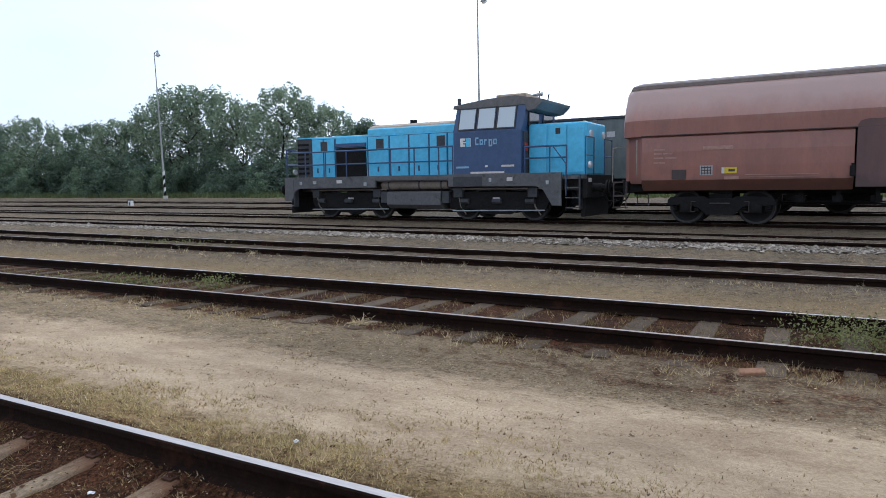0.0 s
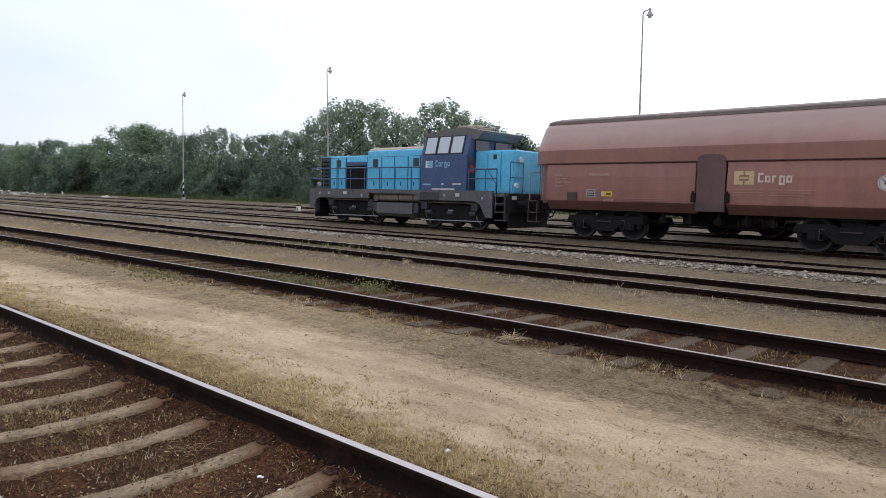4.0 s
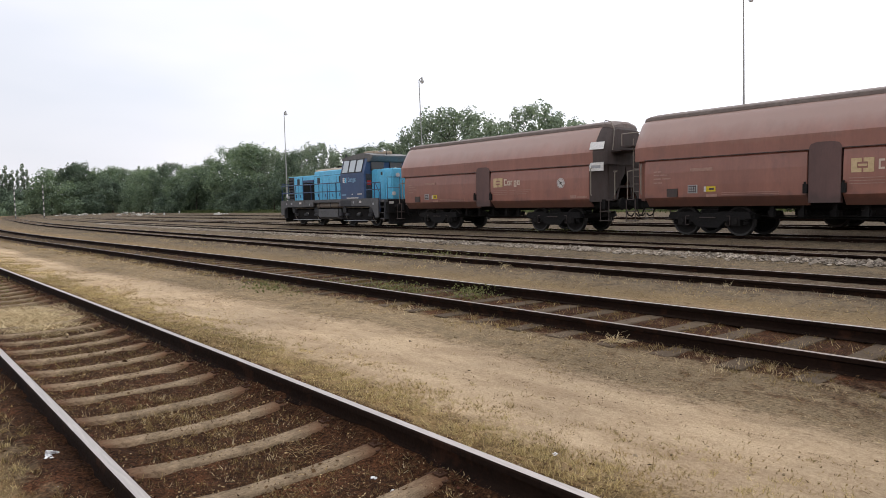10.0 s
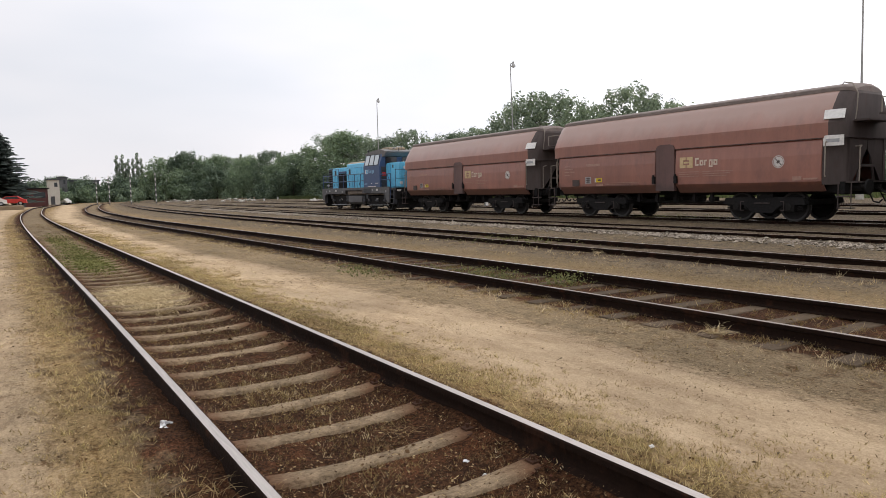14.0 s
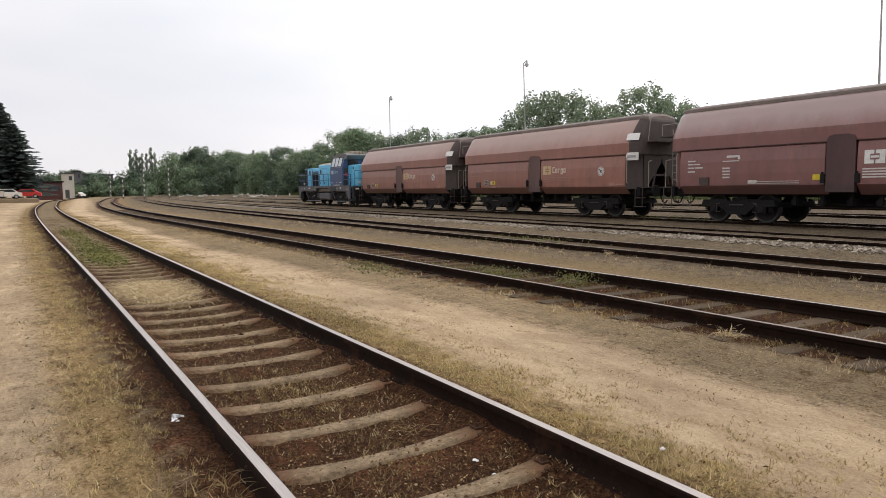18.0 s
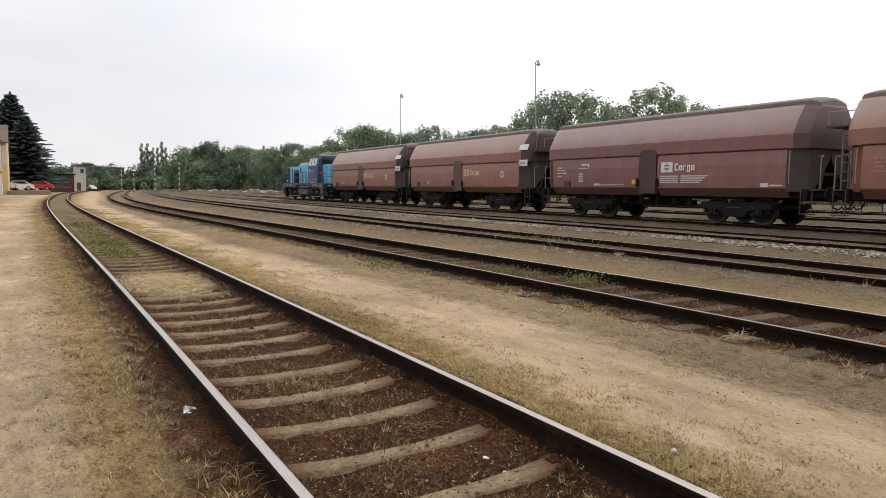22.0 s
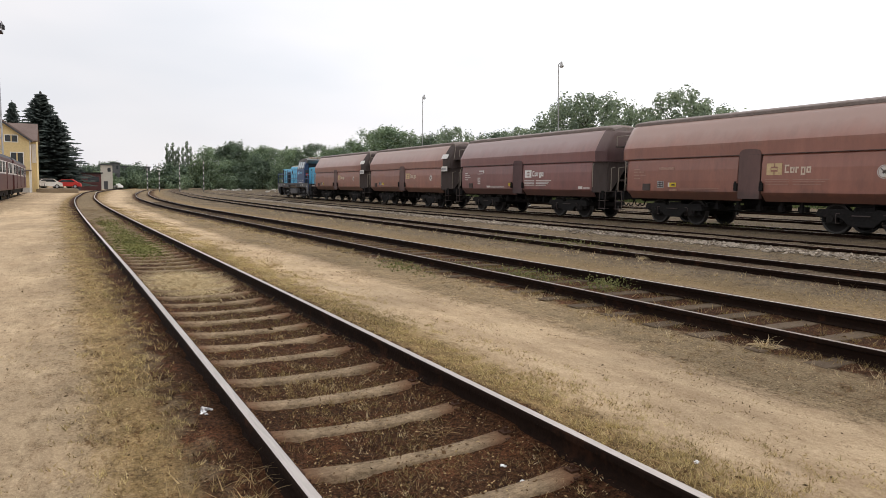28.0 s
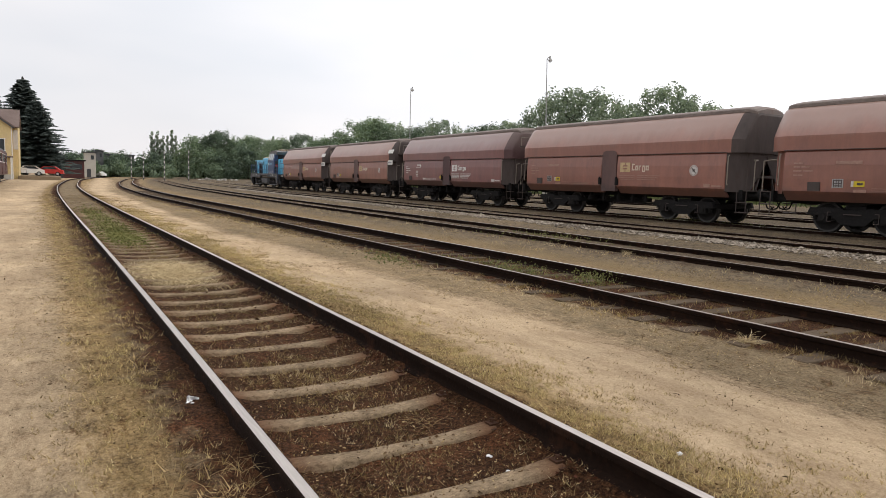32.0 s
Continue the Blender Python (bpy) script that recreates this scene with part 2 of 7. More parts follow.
def wagon_paint(lo, hi, dust_sheen, grime_shade):
    """Weathered wagon paint: blotches, washed-down streaks, dusty sky sheen painted into the upper slope, brake dirt
    and shade darkened into the foot.
    """
    def build(nodes, links, b):
        c = ramp(nodes, links, noise_tex(nodes, links, 0.5, 5, 0.6, (1, 1, 0.6)), (0.32, lo), (0.68, hi))
        streak = ramp(nodes, links, noise_tex(nodes, links, 3.4, 5, 0.62, (1, 1, 0.07)), (0.3, (0.8, 0.79, 0.79)), (0.66, (1.08, 1.06, 1.05)))
        c = mix(nodes, links, 0.75, c, streak, "MULTIPLY")
        fine = noise_tex(nodes, links, 9, 6, 0.7, (1, 1, 0.5))
        blot = ramp(nodes, links, noise_tex(nodes, links, 1.3, 7, 0.72, (1, 1, 0.45)), (0.55, (0, 0, 0)), (0.75, (0.5, 0.5, 0.5)))
        c = mix(nodes, links, blot, c, grime_shade)
        c = mix(nodes, links, 0.35, c, ramp(nodes, links, fine, (0.35, (0.82, 0.8, 0.8)), (0.65, (1.12, 1.1, 1.1))), "MULTIPLY")
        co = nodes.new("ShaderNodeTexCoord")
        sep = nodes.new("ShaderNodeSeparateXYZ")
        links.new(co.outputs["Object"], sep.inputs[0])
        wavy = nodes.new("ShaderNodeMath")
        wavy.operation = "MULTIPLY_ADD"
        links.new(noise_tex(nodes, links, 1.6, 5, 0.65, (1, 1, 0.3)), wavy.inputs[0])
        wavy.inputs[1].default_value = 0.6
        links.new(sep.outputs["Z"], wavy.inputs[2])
        # Sky sheen is mixed into the top's colour, shade into the foot's.
        for z0, z1, most, tone in ((3.1, 3.7, 0.72, dust_sheen), (1.62, 1.42, 0.65, grime_shade)):
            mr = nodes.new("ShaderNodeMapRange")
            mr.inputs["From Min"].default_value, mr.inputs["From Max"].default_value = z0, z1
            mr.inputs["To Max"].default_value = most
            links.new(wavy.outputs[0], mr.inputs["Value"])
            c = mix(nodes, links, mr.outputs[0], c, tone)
        links.new(c, b.inputs["Base Color"])
        bump(nodes, links, b, fine, 0.06)
    return build


M = {}
M["ground"] = material("ground", ground_build, 0.95, 0, 0.1)
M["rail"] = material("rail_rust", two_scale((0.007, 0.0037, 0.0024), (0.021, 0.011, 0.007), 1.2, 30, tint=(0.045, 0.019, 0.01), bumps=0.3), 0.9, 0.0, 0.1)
M["rail_top"] = material("rail_worn_steel", two_scale((0.38, 0.34, 0.305), (0.56, 0.51, 0.47), 0.6, 20, (0.2, 3, 1)), 0.38, 0.85, 0.5)
M["rail_dull"] = material("rail_dull_steel", two_scale((0.18, 0.145, 0.12), (0.34, 0.29, 0.25), 0.6, 20, (0.2, 3, 1)), 0.5, 0.4, 0.4)
def sleeper_build(nodes, links, b):
    """Grey-tan concrete, gritty and soil-stained, with rust washed out round the rail seats."""
    grit = noise_tex(nodes, links, 38, 8, 0.85, (1.6, 0.6, 1))
    wide = noise_tex(nodes, links, 5, 6, 0.7)
    c = mix(nodes, links, 0.55, ramp(nodes, links, grit, (0.42, (0.07, 0.048, 0.028)), (0.57, (0.42, 0.315, 0.2))),
            ramp(nodes, links, wide, (0.36, (0.12, 0.083, 0.05)), (0.6, (0.35, 0.263, 0.17))))
    co = nodes.new("ShaderNodeTexCoord")
    sep = nodes.new("ShaderNodeSeparateXYZ")
    links.new(co.outputs["Object"], sep.inputs[0])
    ab = nodes.new("ShaderNodeMath")
    ab.operation = "ABSOLUTE"
    links.new(sep.outputs["Y"], ab.inputs[0])
    ma = nodes.new("ShaderNodeMath")
    ma.operation = "MULTIPLY_ADD"
    links.new(wide, ma.inputs[0])
    ma.inputs[1].default_value = 0.5
    links.new(ab.outputs[0], ma.inputs[2])
    c = mix(nodes, links, ramp(nodes, links, ma.outputs[0], (0.64, (0, 0, 0)), (0.86, (0.8, 0.8, 0.8))), c, (0.12, 0.052, 0.025))
    info = nodes.new("ShaderNodeObjectInfo")
    hs = nodes.new("ShaderNodeHueSaturation")
    mr = nodes.new("ShaderNodeMapRange")
    mr.inputs["To Min"].default_value, mr.inputs["To Max"].default_value = 0.82, 1.12
    links.new(info.outputs["Random"], mr.inputs["Value"])
    links.new(mr.outputs[0], hs.inputs["Value"])
    links.new(c, hs.inputs["Color"])
    links.new(hs.outputs[0], b.inputs["Base Color"])
    bump(nodes, links, b, grit, 0.6, 0.02)


M["sleeper"] = material("sleeper_concrete", sleeper_build, 0.95, 0, 0.15)
M["fastening"] = material("rusty_fastening", two_scale((0.03, 0.015, 0.01), (0.085, 0.04, 0.022), 9, 60, bumps=0.3), 0.9, 0, 0.2)
M["sleeper_old"] = material("sleeper_weathered", two_scale((0.05, 0.036, 0.024), (0.135, 0.1, 0.068), 5.0, 30, tint=(0.055, 0.036, 0.022), bumps=0.5, vary=0.2), 0.95, 0, 0.1)
M["stone"] = material("ballast_stone", island_leaf((0.035, 0.027, 0.02), (0.52, 0.445, 0.355)), 0.9)
M["straw"] = material("dry_grass", island_leaf((0.07, 0.045, 0.02), (0.6, 0.45, 0.25), 0.25), 0.9, 0, 0.15)
M["weed"] = material("green_weed", island_leaf((0.06, 0.07, 0.026), (0.27, 0.27, 0.125), 0.3), 0.8, 0, 0.2)
M["leaf"] = material("leaf", island_leaf((0.024, 0.044, 0.036), (0.19, 0.255, 0.18), 0.3), 0.65, 0, 0.35)
# Haze of distance is paled into the next two leaf colours.
M["leaf_pale_haze"] = material("leaf_pale_haze", island_leaf((0.058, 0.096, 0.064), (0.285, 0.37, 0.25), 0.3), 0.65, 0, 0.35)
M["leaf_grey"] = material("leaf_grey_green_haze", island_leaf((0.06, 0.09, 0.072), (0.32, 0.39, 0.295), 0.35), 0.65, 0, 0.35)
M["moss"] = material("green_moss_and_grass", island_leaf((0.06, 0.066, 0.022), (0.27, 0.27, 0.11), 0.2), 0.9, 0, 0.1)
M["needle"] = material("needle", island_leaf((0.022, 0.032, 0.03), (0.085, 0.105, 0.09)), 0.8, 0, 0.2)
M["bark"] = material("bark", two_scale((0.03, 0.024, 0.019), (0.075, 0.06, 0.048), 2, 12, (1, 1, 0.2), bumps=0.5), 0.95)
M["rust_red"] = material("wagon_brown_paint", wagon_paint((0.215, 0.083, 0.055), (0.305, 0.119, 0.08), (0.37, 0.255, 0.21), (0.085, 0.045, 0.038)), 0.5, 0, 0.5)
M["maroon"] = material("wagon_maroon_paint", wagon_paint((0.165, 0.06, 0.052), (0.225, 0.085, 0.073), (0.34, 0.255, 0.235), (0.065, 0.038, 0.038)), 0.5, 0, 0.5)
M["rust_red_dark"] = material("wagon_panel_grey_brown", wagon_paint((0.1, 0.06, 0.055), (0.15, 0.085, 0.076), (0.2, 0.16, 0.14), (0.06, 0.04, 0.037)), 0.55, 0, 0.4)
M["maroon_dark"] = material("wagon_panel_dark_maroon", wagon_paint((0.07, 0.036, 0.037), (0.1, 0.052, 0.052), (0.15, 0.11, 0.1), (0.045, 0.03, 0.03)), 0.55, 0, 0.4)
# Shade below the wagons is deepened into this black and into wheel_steel.
M["black"] = material("near_black_steel", two_scale((0.008, 0.0078, 0.008), (0.02, 0.019, 0.019), 1.5, 16, tint=(0.028, 0.023, 0.02), bumps=0.15), 0.8, 0, 0.15)
M["dark_end"] = material("dirty_shaded_steel", two_scale((0.052, 0.041, 0.038), (0.09, 0.07, 0.064), 0.6, 4, (1, 1, 0.3), tint=(0.065, 0.042, 0.036), bumps=0.05), 0.7, 0, 0.3)
M["grey_frame"] = material("grey_frame_paint", two_scale((0.08, 0.082, 0.085), (0.135, 0.134, 0.135), 1.2, 10, tint=(0.045, 0.038, 0.034), bumps=0.1), 0.65)
M["dark_grey"] = material("dark_grey_paint", two_scale((0.035, 0.038, 0.043), (0.07, 0.072, 0.078), 1.2, 10, tint=(0.03, 0.025, 0.02), bumps=0.1), 0.65)
M["sky_blue"] = material("loco_light_blue_paint", two_scale((0.09, 0.45, 0.7), (0.14, 0.56, 0.82), 0.7, 5, tint=(0.09, 0.37, 0.58), bumps=0.04), 0.4, 0, 0.5)
M["navy"] = material("loco_dark_blue_paint", two_scale((0.03, 0.062, 0.145), (0.046, 0.088, 0.19), 0.8, 6, bumps=0.04), 0.4, 0, 0.5)
M["tan"] = material("roof_tan_paint", two_scale((0.3, 0.24, 0.17), (0.42, 0.34, 0.25), 1.0, 8, bumps=0.05), 0.6)
M["white"] = material("white_paint", two_scale((0.62, 0.61, 0.58), (0.78, 0.77, 0.74), 1.5, 12), 0.6)
M["cream"] = material("faded_cream_paint", two_scale((0.5, 0.36, 0.19), (0.6, 0.46, 0.27), 1.5, 12), 0.6)
M["faded"] = material("faded_brown_lettering", two_scale((0.3, 0.17, 0.13), (0.4, 0.25, 0.2), 1.5, 12), 0.65)
M["yellow"] = material("yellow_paint", two_scale((0.55, 0.4, 0.02), (0.68, 0.52, 0.05), 1.5, 12), 0.6)
M["red"] = material("red_paint", two_scale((0.45, 0.03, 0.025), (0.58, 0.05, 0.04), 1.5, 12), 0.5)
M["galv"] = material("galvanised_steel", two_scale((0.3, 0.31, 0.32), (0.44, 0.45, 0.46), 1.5, 12), 0.5, 0.4)
M["pole"] = material("mast_grey_paint", two_scale((0.3, 0.3, 0.29), (0.42, 0.42, 0.4), 1.0, 8, (1, 1, 0.2)), 0.6)
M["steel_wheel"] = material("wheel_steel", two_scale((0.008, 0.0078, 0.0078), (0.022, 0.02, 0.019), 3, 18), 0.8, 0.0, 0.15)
M["tyre"] = material("bright_wheel_rim", two_scale((0.02, 0.019, 0.018), (0.05, 0.047, 0.045), 3, 18), 0.5, 0.3, 0.3)
M["glass"] = material("cab_glass", None, 0.08, 0, 0.5)
M["glass"].node_tree.nodes["Principled BSDF"].inputs["Base Color"].default_value = (0.02, 0.025, 0.028, 1)
M["lamp_glass"] = material("lamp_glass", two_scale((0.6, 0.6, 0.6), (0.75, 0.75, 0.75), 2, 9), 0.2, 0, 0.5)
M["plaster"] = material("yellow_plaster", two_scale((0.55, 0.42, 0.2), (0.66, 0.52, 0.28), 0.3, 5, tint=(0.5, 0.4, 0.24)), 0.9)
M["roof_tile"] = material("roof_tile_brown", two_scale((0.12, 0.085, 0.075), (0.2, 0.15, 0.13), 0.5, 7, (1, 1, 3), bumps=0.2), 0.85)
M["concrete"] = material("concrete", two_scale((0.38, 0.36, 0.32), (0.5, 0.48, 0.43), 0.4, 6), 0.9)
M["grey_green"] = material("grey_green_wagon_paint", two_scale((0.13, 0.145, 0.135), (0.2, 0.215, 0.2), 0.5, 4, (1, 1, 0.4), tint=(0.1, 0.075, 0.06)), 0.65)
M["railcar_red"] = material("railcar_dark_red_paint", two_scale((0.055, 0.012, 0.011), (0.085, 0.02, 0.017), 0.5, 5), 0.45, 0, 0.5)
M["earth"] = material("gravel_and_earth", two_scale((0.14, 0.105, 0.068), (0.3, 0.235, 0.16), 0.6, 9, bumps=0.3), 0.95, 0, 0.1)
M["paper"] = material("white_litter", two_scale((0.6, 0.6, 0.6), (0.8, 0.8, 0.8), 8, 40), 0.8)
M["brick_red"] = material("broken_brick", two_scale((0.19, 0.095, 0.052), (0.3, 0.16, 0.09), 9, 40, tint=(0.13, 0.095, 0.062), bumps=0.4), 0.95)
M["crumb"] = material("rusty_soil_crumb", island_leaf((0.035, 0.022, 0.013), (0.24, 0.165, 0.1)), 0.95, 0, 0.1)
M["pebble"] = material("pebble", island_leaf((0.1, 0.072, 0.046), (0.4, 0.31, 0.21)), 0.9, 0, 0.15)
M["stone_dark"] = material("dirty_ballast", island_leaf((0.04, 0.028, 0.02), (0.21, 0.16, 0.115)), 0.9, 0, 0.15)
M["rail_worn"] = material("rail_half_worn_steel", two_scale((0.3, 0.27, 0.25), (0.48, 0.45, 0.42), 0.6, 20, (0.2, 3, 1)), 0.42, 0.6, 0.5)
M["olive"] = material("olive_dry_grass", island_leaf((0.045, 0.034, 0.015), (0.8, 0.64, 0.36), 0.3), 0.9, 0, 0.15)
M["bed_weed"] = material("withered_bed_weed", island_leaf((0.035, 0.025, 0.01), (0.38, 0.275, 0.13), 0.2), 0.9, 0, 0.15)
M["leaf_red"] = material("rusty_dead_leaf", island_leaf((0.03, 0.009, 0.006), (0.13, 0.045, 0.025)), 0.9, 0, 0.15)
M["tan_dull"] = material("dull_tan_steel", two_scale((0.17, 0.14, 0.115), (0.26, 0.22, 0.18), 1.5, 12, tint=(0.09, 0.06, 0.05)), 0.7)
M["straw_dark"] = material("dark_dry_grass", island_leaf((0.05, 0.033, 0.016), (0.36, 0.255, 0.13)), 0.9, 0, 0.15)
M["straw_pale"] = material("pale_straw", island_leaf((0.34, 0.255, 0.135), (0.8, 0.65, 0.4)), 0.9, 0, 0.15)
M["chip"] = material("dead_leaf_litter", island_leaf((0.014, 0.007, 0.004), (0.17, 0.1, 0.05)), 0.95, 0, 0.1)
glossy(M["rust_red"], 0.7, 0.38)
glossy(M["maroon"], 0.7, 0.38)

# ---- mesh helpers ----
def mesh_of(name, bm, mats):
    me = bpy.data.meshes.new(name)
    bm.normal_update()
    bm.to_mesh(me)
    bm.free()
    for m in (mats if isinstance(mats, (list, tuple)) else [mats]):
        me.materials.append(m)
    return me


def smooth(me, angle=35):
    me.shade_smooth()
    me.set_sharp_from_angle(angle=radians(angle))
    return me


def part(name, bm, mat, parent=None, label="", at=None, soft=False):
    """Links a bmesh as one mesh object under a thing or a part."""
    me = mesh_of(name, bm, mat) if isinstance(bm, bmesh.types.BMesh) else bm
    if soft:
        smooth(me)
    ob = new(name, me)
    if parent is not None:
        ob.parent = parent
    if at is not None:
        ob.matrix_basis = at
    if label:
        tagged(ob, label)
    return ob


def thing(name, label, category, m=None, group="", kind=""):
    ob = new(name)
    ob.empty_display_size = 0.2
    if m is not None:
        ob.matrix_basis = m
    return tagged(ob, label, category, group, kind)


def add_box(bm, x0, x1, y0, y1, z0, z1, bevel=0.0, mat=0):
    r = bmesh.ops.create_cube(bm, size=1.0)
    vs = r["verts"]
    for v in vs:
        v.co = ((x0 + x1) / 2 + v.co.x * (x1 - x0), (y0 + y1) / 2 + v.co.y * (y1 - y0), (z0 + z1) / 2 + v.co.z * (z1 - z0))
    fs = {f for v in vs for f in v.link_faces}
    if bevel:
        es = {e for f in fs for e in f.edges}
        out = bmesh.ops.bevel(bm, geom=list(es), offset=bevel, segments=2, affect="EDGES", profile=0.5)
        fs = set(out["faces"]) | {f for f in fs if f.is_valid}
    for f in fs:
        if f.is_valid:
            f.material_index = mat
    return bm


def box(x0, x1, y0, y1, z0, z1, bevel=0.0):
    return add_box(bmesh.new(), x0, x1, y0, y1, z0, z1, bevel)


def add_rod(bm, a, b, r, seg=8, r2=None, mat=0, caps=True):
    a, b = Vector(a), Vector(b)
    d = b - a
    out = bmesh.ops.create_cone(bm, cap_ends=caps, segments=seg, radius1=r, radius2=r if r2 is None else r2, depth=d.length)
    m = Matrix.Translation((a + b) / 2) @ d.to_track_quat("Z", "Y").to_matrix().to_4x4()
    bmesh.ops.transform(bm, matrix=m, verts=out["verts"])
    for f in {f for v in out["verts"] for f in v.link_faces}:
        f.material_index = mat
    return bm


def rod(a, b, r, seg=8, r2=None):
    return add_rod(bmesh.new(), a, b, r, seg, r2)


def add_tube(bm, pts, r, seg=6):
    for a, b in zip(pts[:-1], pts[1:]):
        add_rod(bm, a, b, r, seg)
    return bm


def add_loft(bm, rings, close=True, caps=True, mat=0):
    """Skins rings of points, each ring a closed loop."""
    vs = [[bm.verts.new(p) for p in ring] for ring in rings]
    n = len(vs[0])
    for a, b in zip(vs[:-1], vs[1:]):
        for i in range(n if close else n - 1):
            f = bm.faces.new((a[i], a[(i + 1) % n], b[(i + 1) % n], b[i]))
            f.material_index = mat
    if caps:
        bm.faces.new(list(reversed(vs[0]))).material_index = mat
        bm.faces.new(vs[-1]).material_index = mat
    return bm


def fix(bm):
    bmesh.ops.recalc_face_normals(bm, faces=bm.faces[:])
    return bm


def prism(profile, x0, x1):
    """A profile of (y, z) drawn out along x."""
    return fix(add_loft(bmesh.new(), [[(x0, y, z) for y, z in profile], [(x1, y, z) for y, z in profile]]))


def side_plate(profile, y0, y1):
    """A profile of (x, z) drawn out along y."""
    return fix(add_loft(bmesh.new(), [[(x, y0, z) for x, z in profile], [(x, y1, z) for x, z in profile]]))


# ---- the lie of the land and the tracks, along x ----
RISE_Y, RISE_Z = (-400, 13.0, 15.5, 20.0, 26.0, 37.0, 60.0, 400.0), (0, 0, 0.06, 0.12, 0.24, 0.55, 0.8, 1.2)


def lie(y):
    return float(np.interp(y, RISE_Y, RISE_Z))


GRID = np.arange(-330.0, 71.0, 1.0)


def eased(xs, ys, spread=7.0):
    order = np.argsort(xs)
    line = np.interp(GRID, np.array(xs, float)[order], np.array(ys, float)[order])
    k = np.exp(-0.5 * (np.arange(-20, 21) / spread) ** 2)
    k /= k.sum()
    return np.convolve(np.pad(line, 20, mode="reflect", reflect_type="odd"), k, mode="valid")


SLOPE = 0.0095
LINES = {
    "siding": eased((70, -20, -45, -70, -97, -125, -150, -330), (-6.6, -6.2, -5.4, -5.2, -5.6, -5.0, -2.0, 30)),
    "near": eased((70, 0, -8, -17, -29, -48, -70, -114, -152, -230, -330), (1.7, 1.66, 1.64, 1.45, 1.25, 1.08, 1.3, 3.0, 6.4, 18, 38)),
    "second": eased((70, 0, -13, -23, -45, -70, -100, -150, -230, -330), (6.95, 6.84, 6.72, 6.4, 5.75, 6.4, 8.7, 14, 28, 50)),
    "third": eased((70, 0, -27, -46, -75, -110, -150, -230, -330), (11.35, 11.35, 11.5, 11.6, 12.4, 15.2, 19, 33, 54)),
    "fourth": eased((70, 0, -27, -46, -75, -110, -150, -230, -330), (16.35, 16.4, 16.55, 16.7, 17.5, 20.0, 24, 37, 58)),
    "train": eased((70, -8, -85, -110, -150, -230, -330), (21.15 - 78 * SLOPE, 21.15, 21.15 + 77 * SLOPE, 23.6, 28, 41, 62), 3.0),
    "sixth": eased((70, -8, -85, -110, -150, -230, -330), (25.8, 26.1, 27.0, 28.6, 32.5, 45, 66)),
    "seventh": eased((70, -8, -85, -110, -150, -230, -330), (30.4, 30.7, 31.6, 33.2, 37, 49, 70)),
}
HEAD = {"siding": 0.12, "near": 0.16, "second": 0.16, "third": 0.16, "fourth": 0.22, "train": 0.28, "sixth": 0.38, "seventh": 0.5}


def mid(track, x):
    return float(np.interp(x, GRID, LINES[track]))


def heading(track, x):
    return math.degrees(math.atan2(mid(track, x + 0.5) - mid(track, x - 0.5), 1.0))


def bell(d, inner, outer):
    return np.clip((outer - np.abs(d)) / (outer - inner), 0, 1)


def relief(X, Y):
    """The ground's height: the rise behind the train, the track beds and the soil heaped beside the rails."""
    Z = np.interp(Y, RISE_Y, RISE_Z)
    for name in LINES:
        d = np.abs(Y - np.interp(X, GRID, LINES[name]))
        if name == "near":
            Z = Z + 0.04 * np.clip((d - 0.75) / 0.05, 0, 1) * np.clip((2.6 - d) / 1.4, 0, 1) - (0.04 - 0.06 * np.clip((-X - 25) / 8, 0, 1)) * bell(d, 0.5, 0.64) + 0.028 * bell(d - 0.7, 0.02, 0.1)
        elif name == "second":
            Z = Z + 0.016 * np.clip((d - 0.74) / 0.06, 0, 1) * np.clip((2.2 - d) / 1.0, 0, 1) + 0.002 * bell(d, 0.68, 0.78)
        elif name in ("fourth", "train", "sixth", "seventh"):
            Z = Z + bell(d, 1.3, 2.2) * (0.08 if name == "fourth" else 0.06)
        else:
            Z = Z + bell(d, 1.2, 1.9) * (0.05 if name == "third" else 0.03)
    return Z


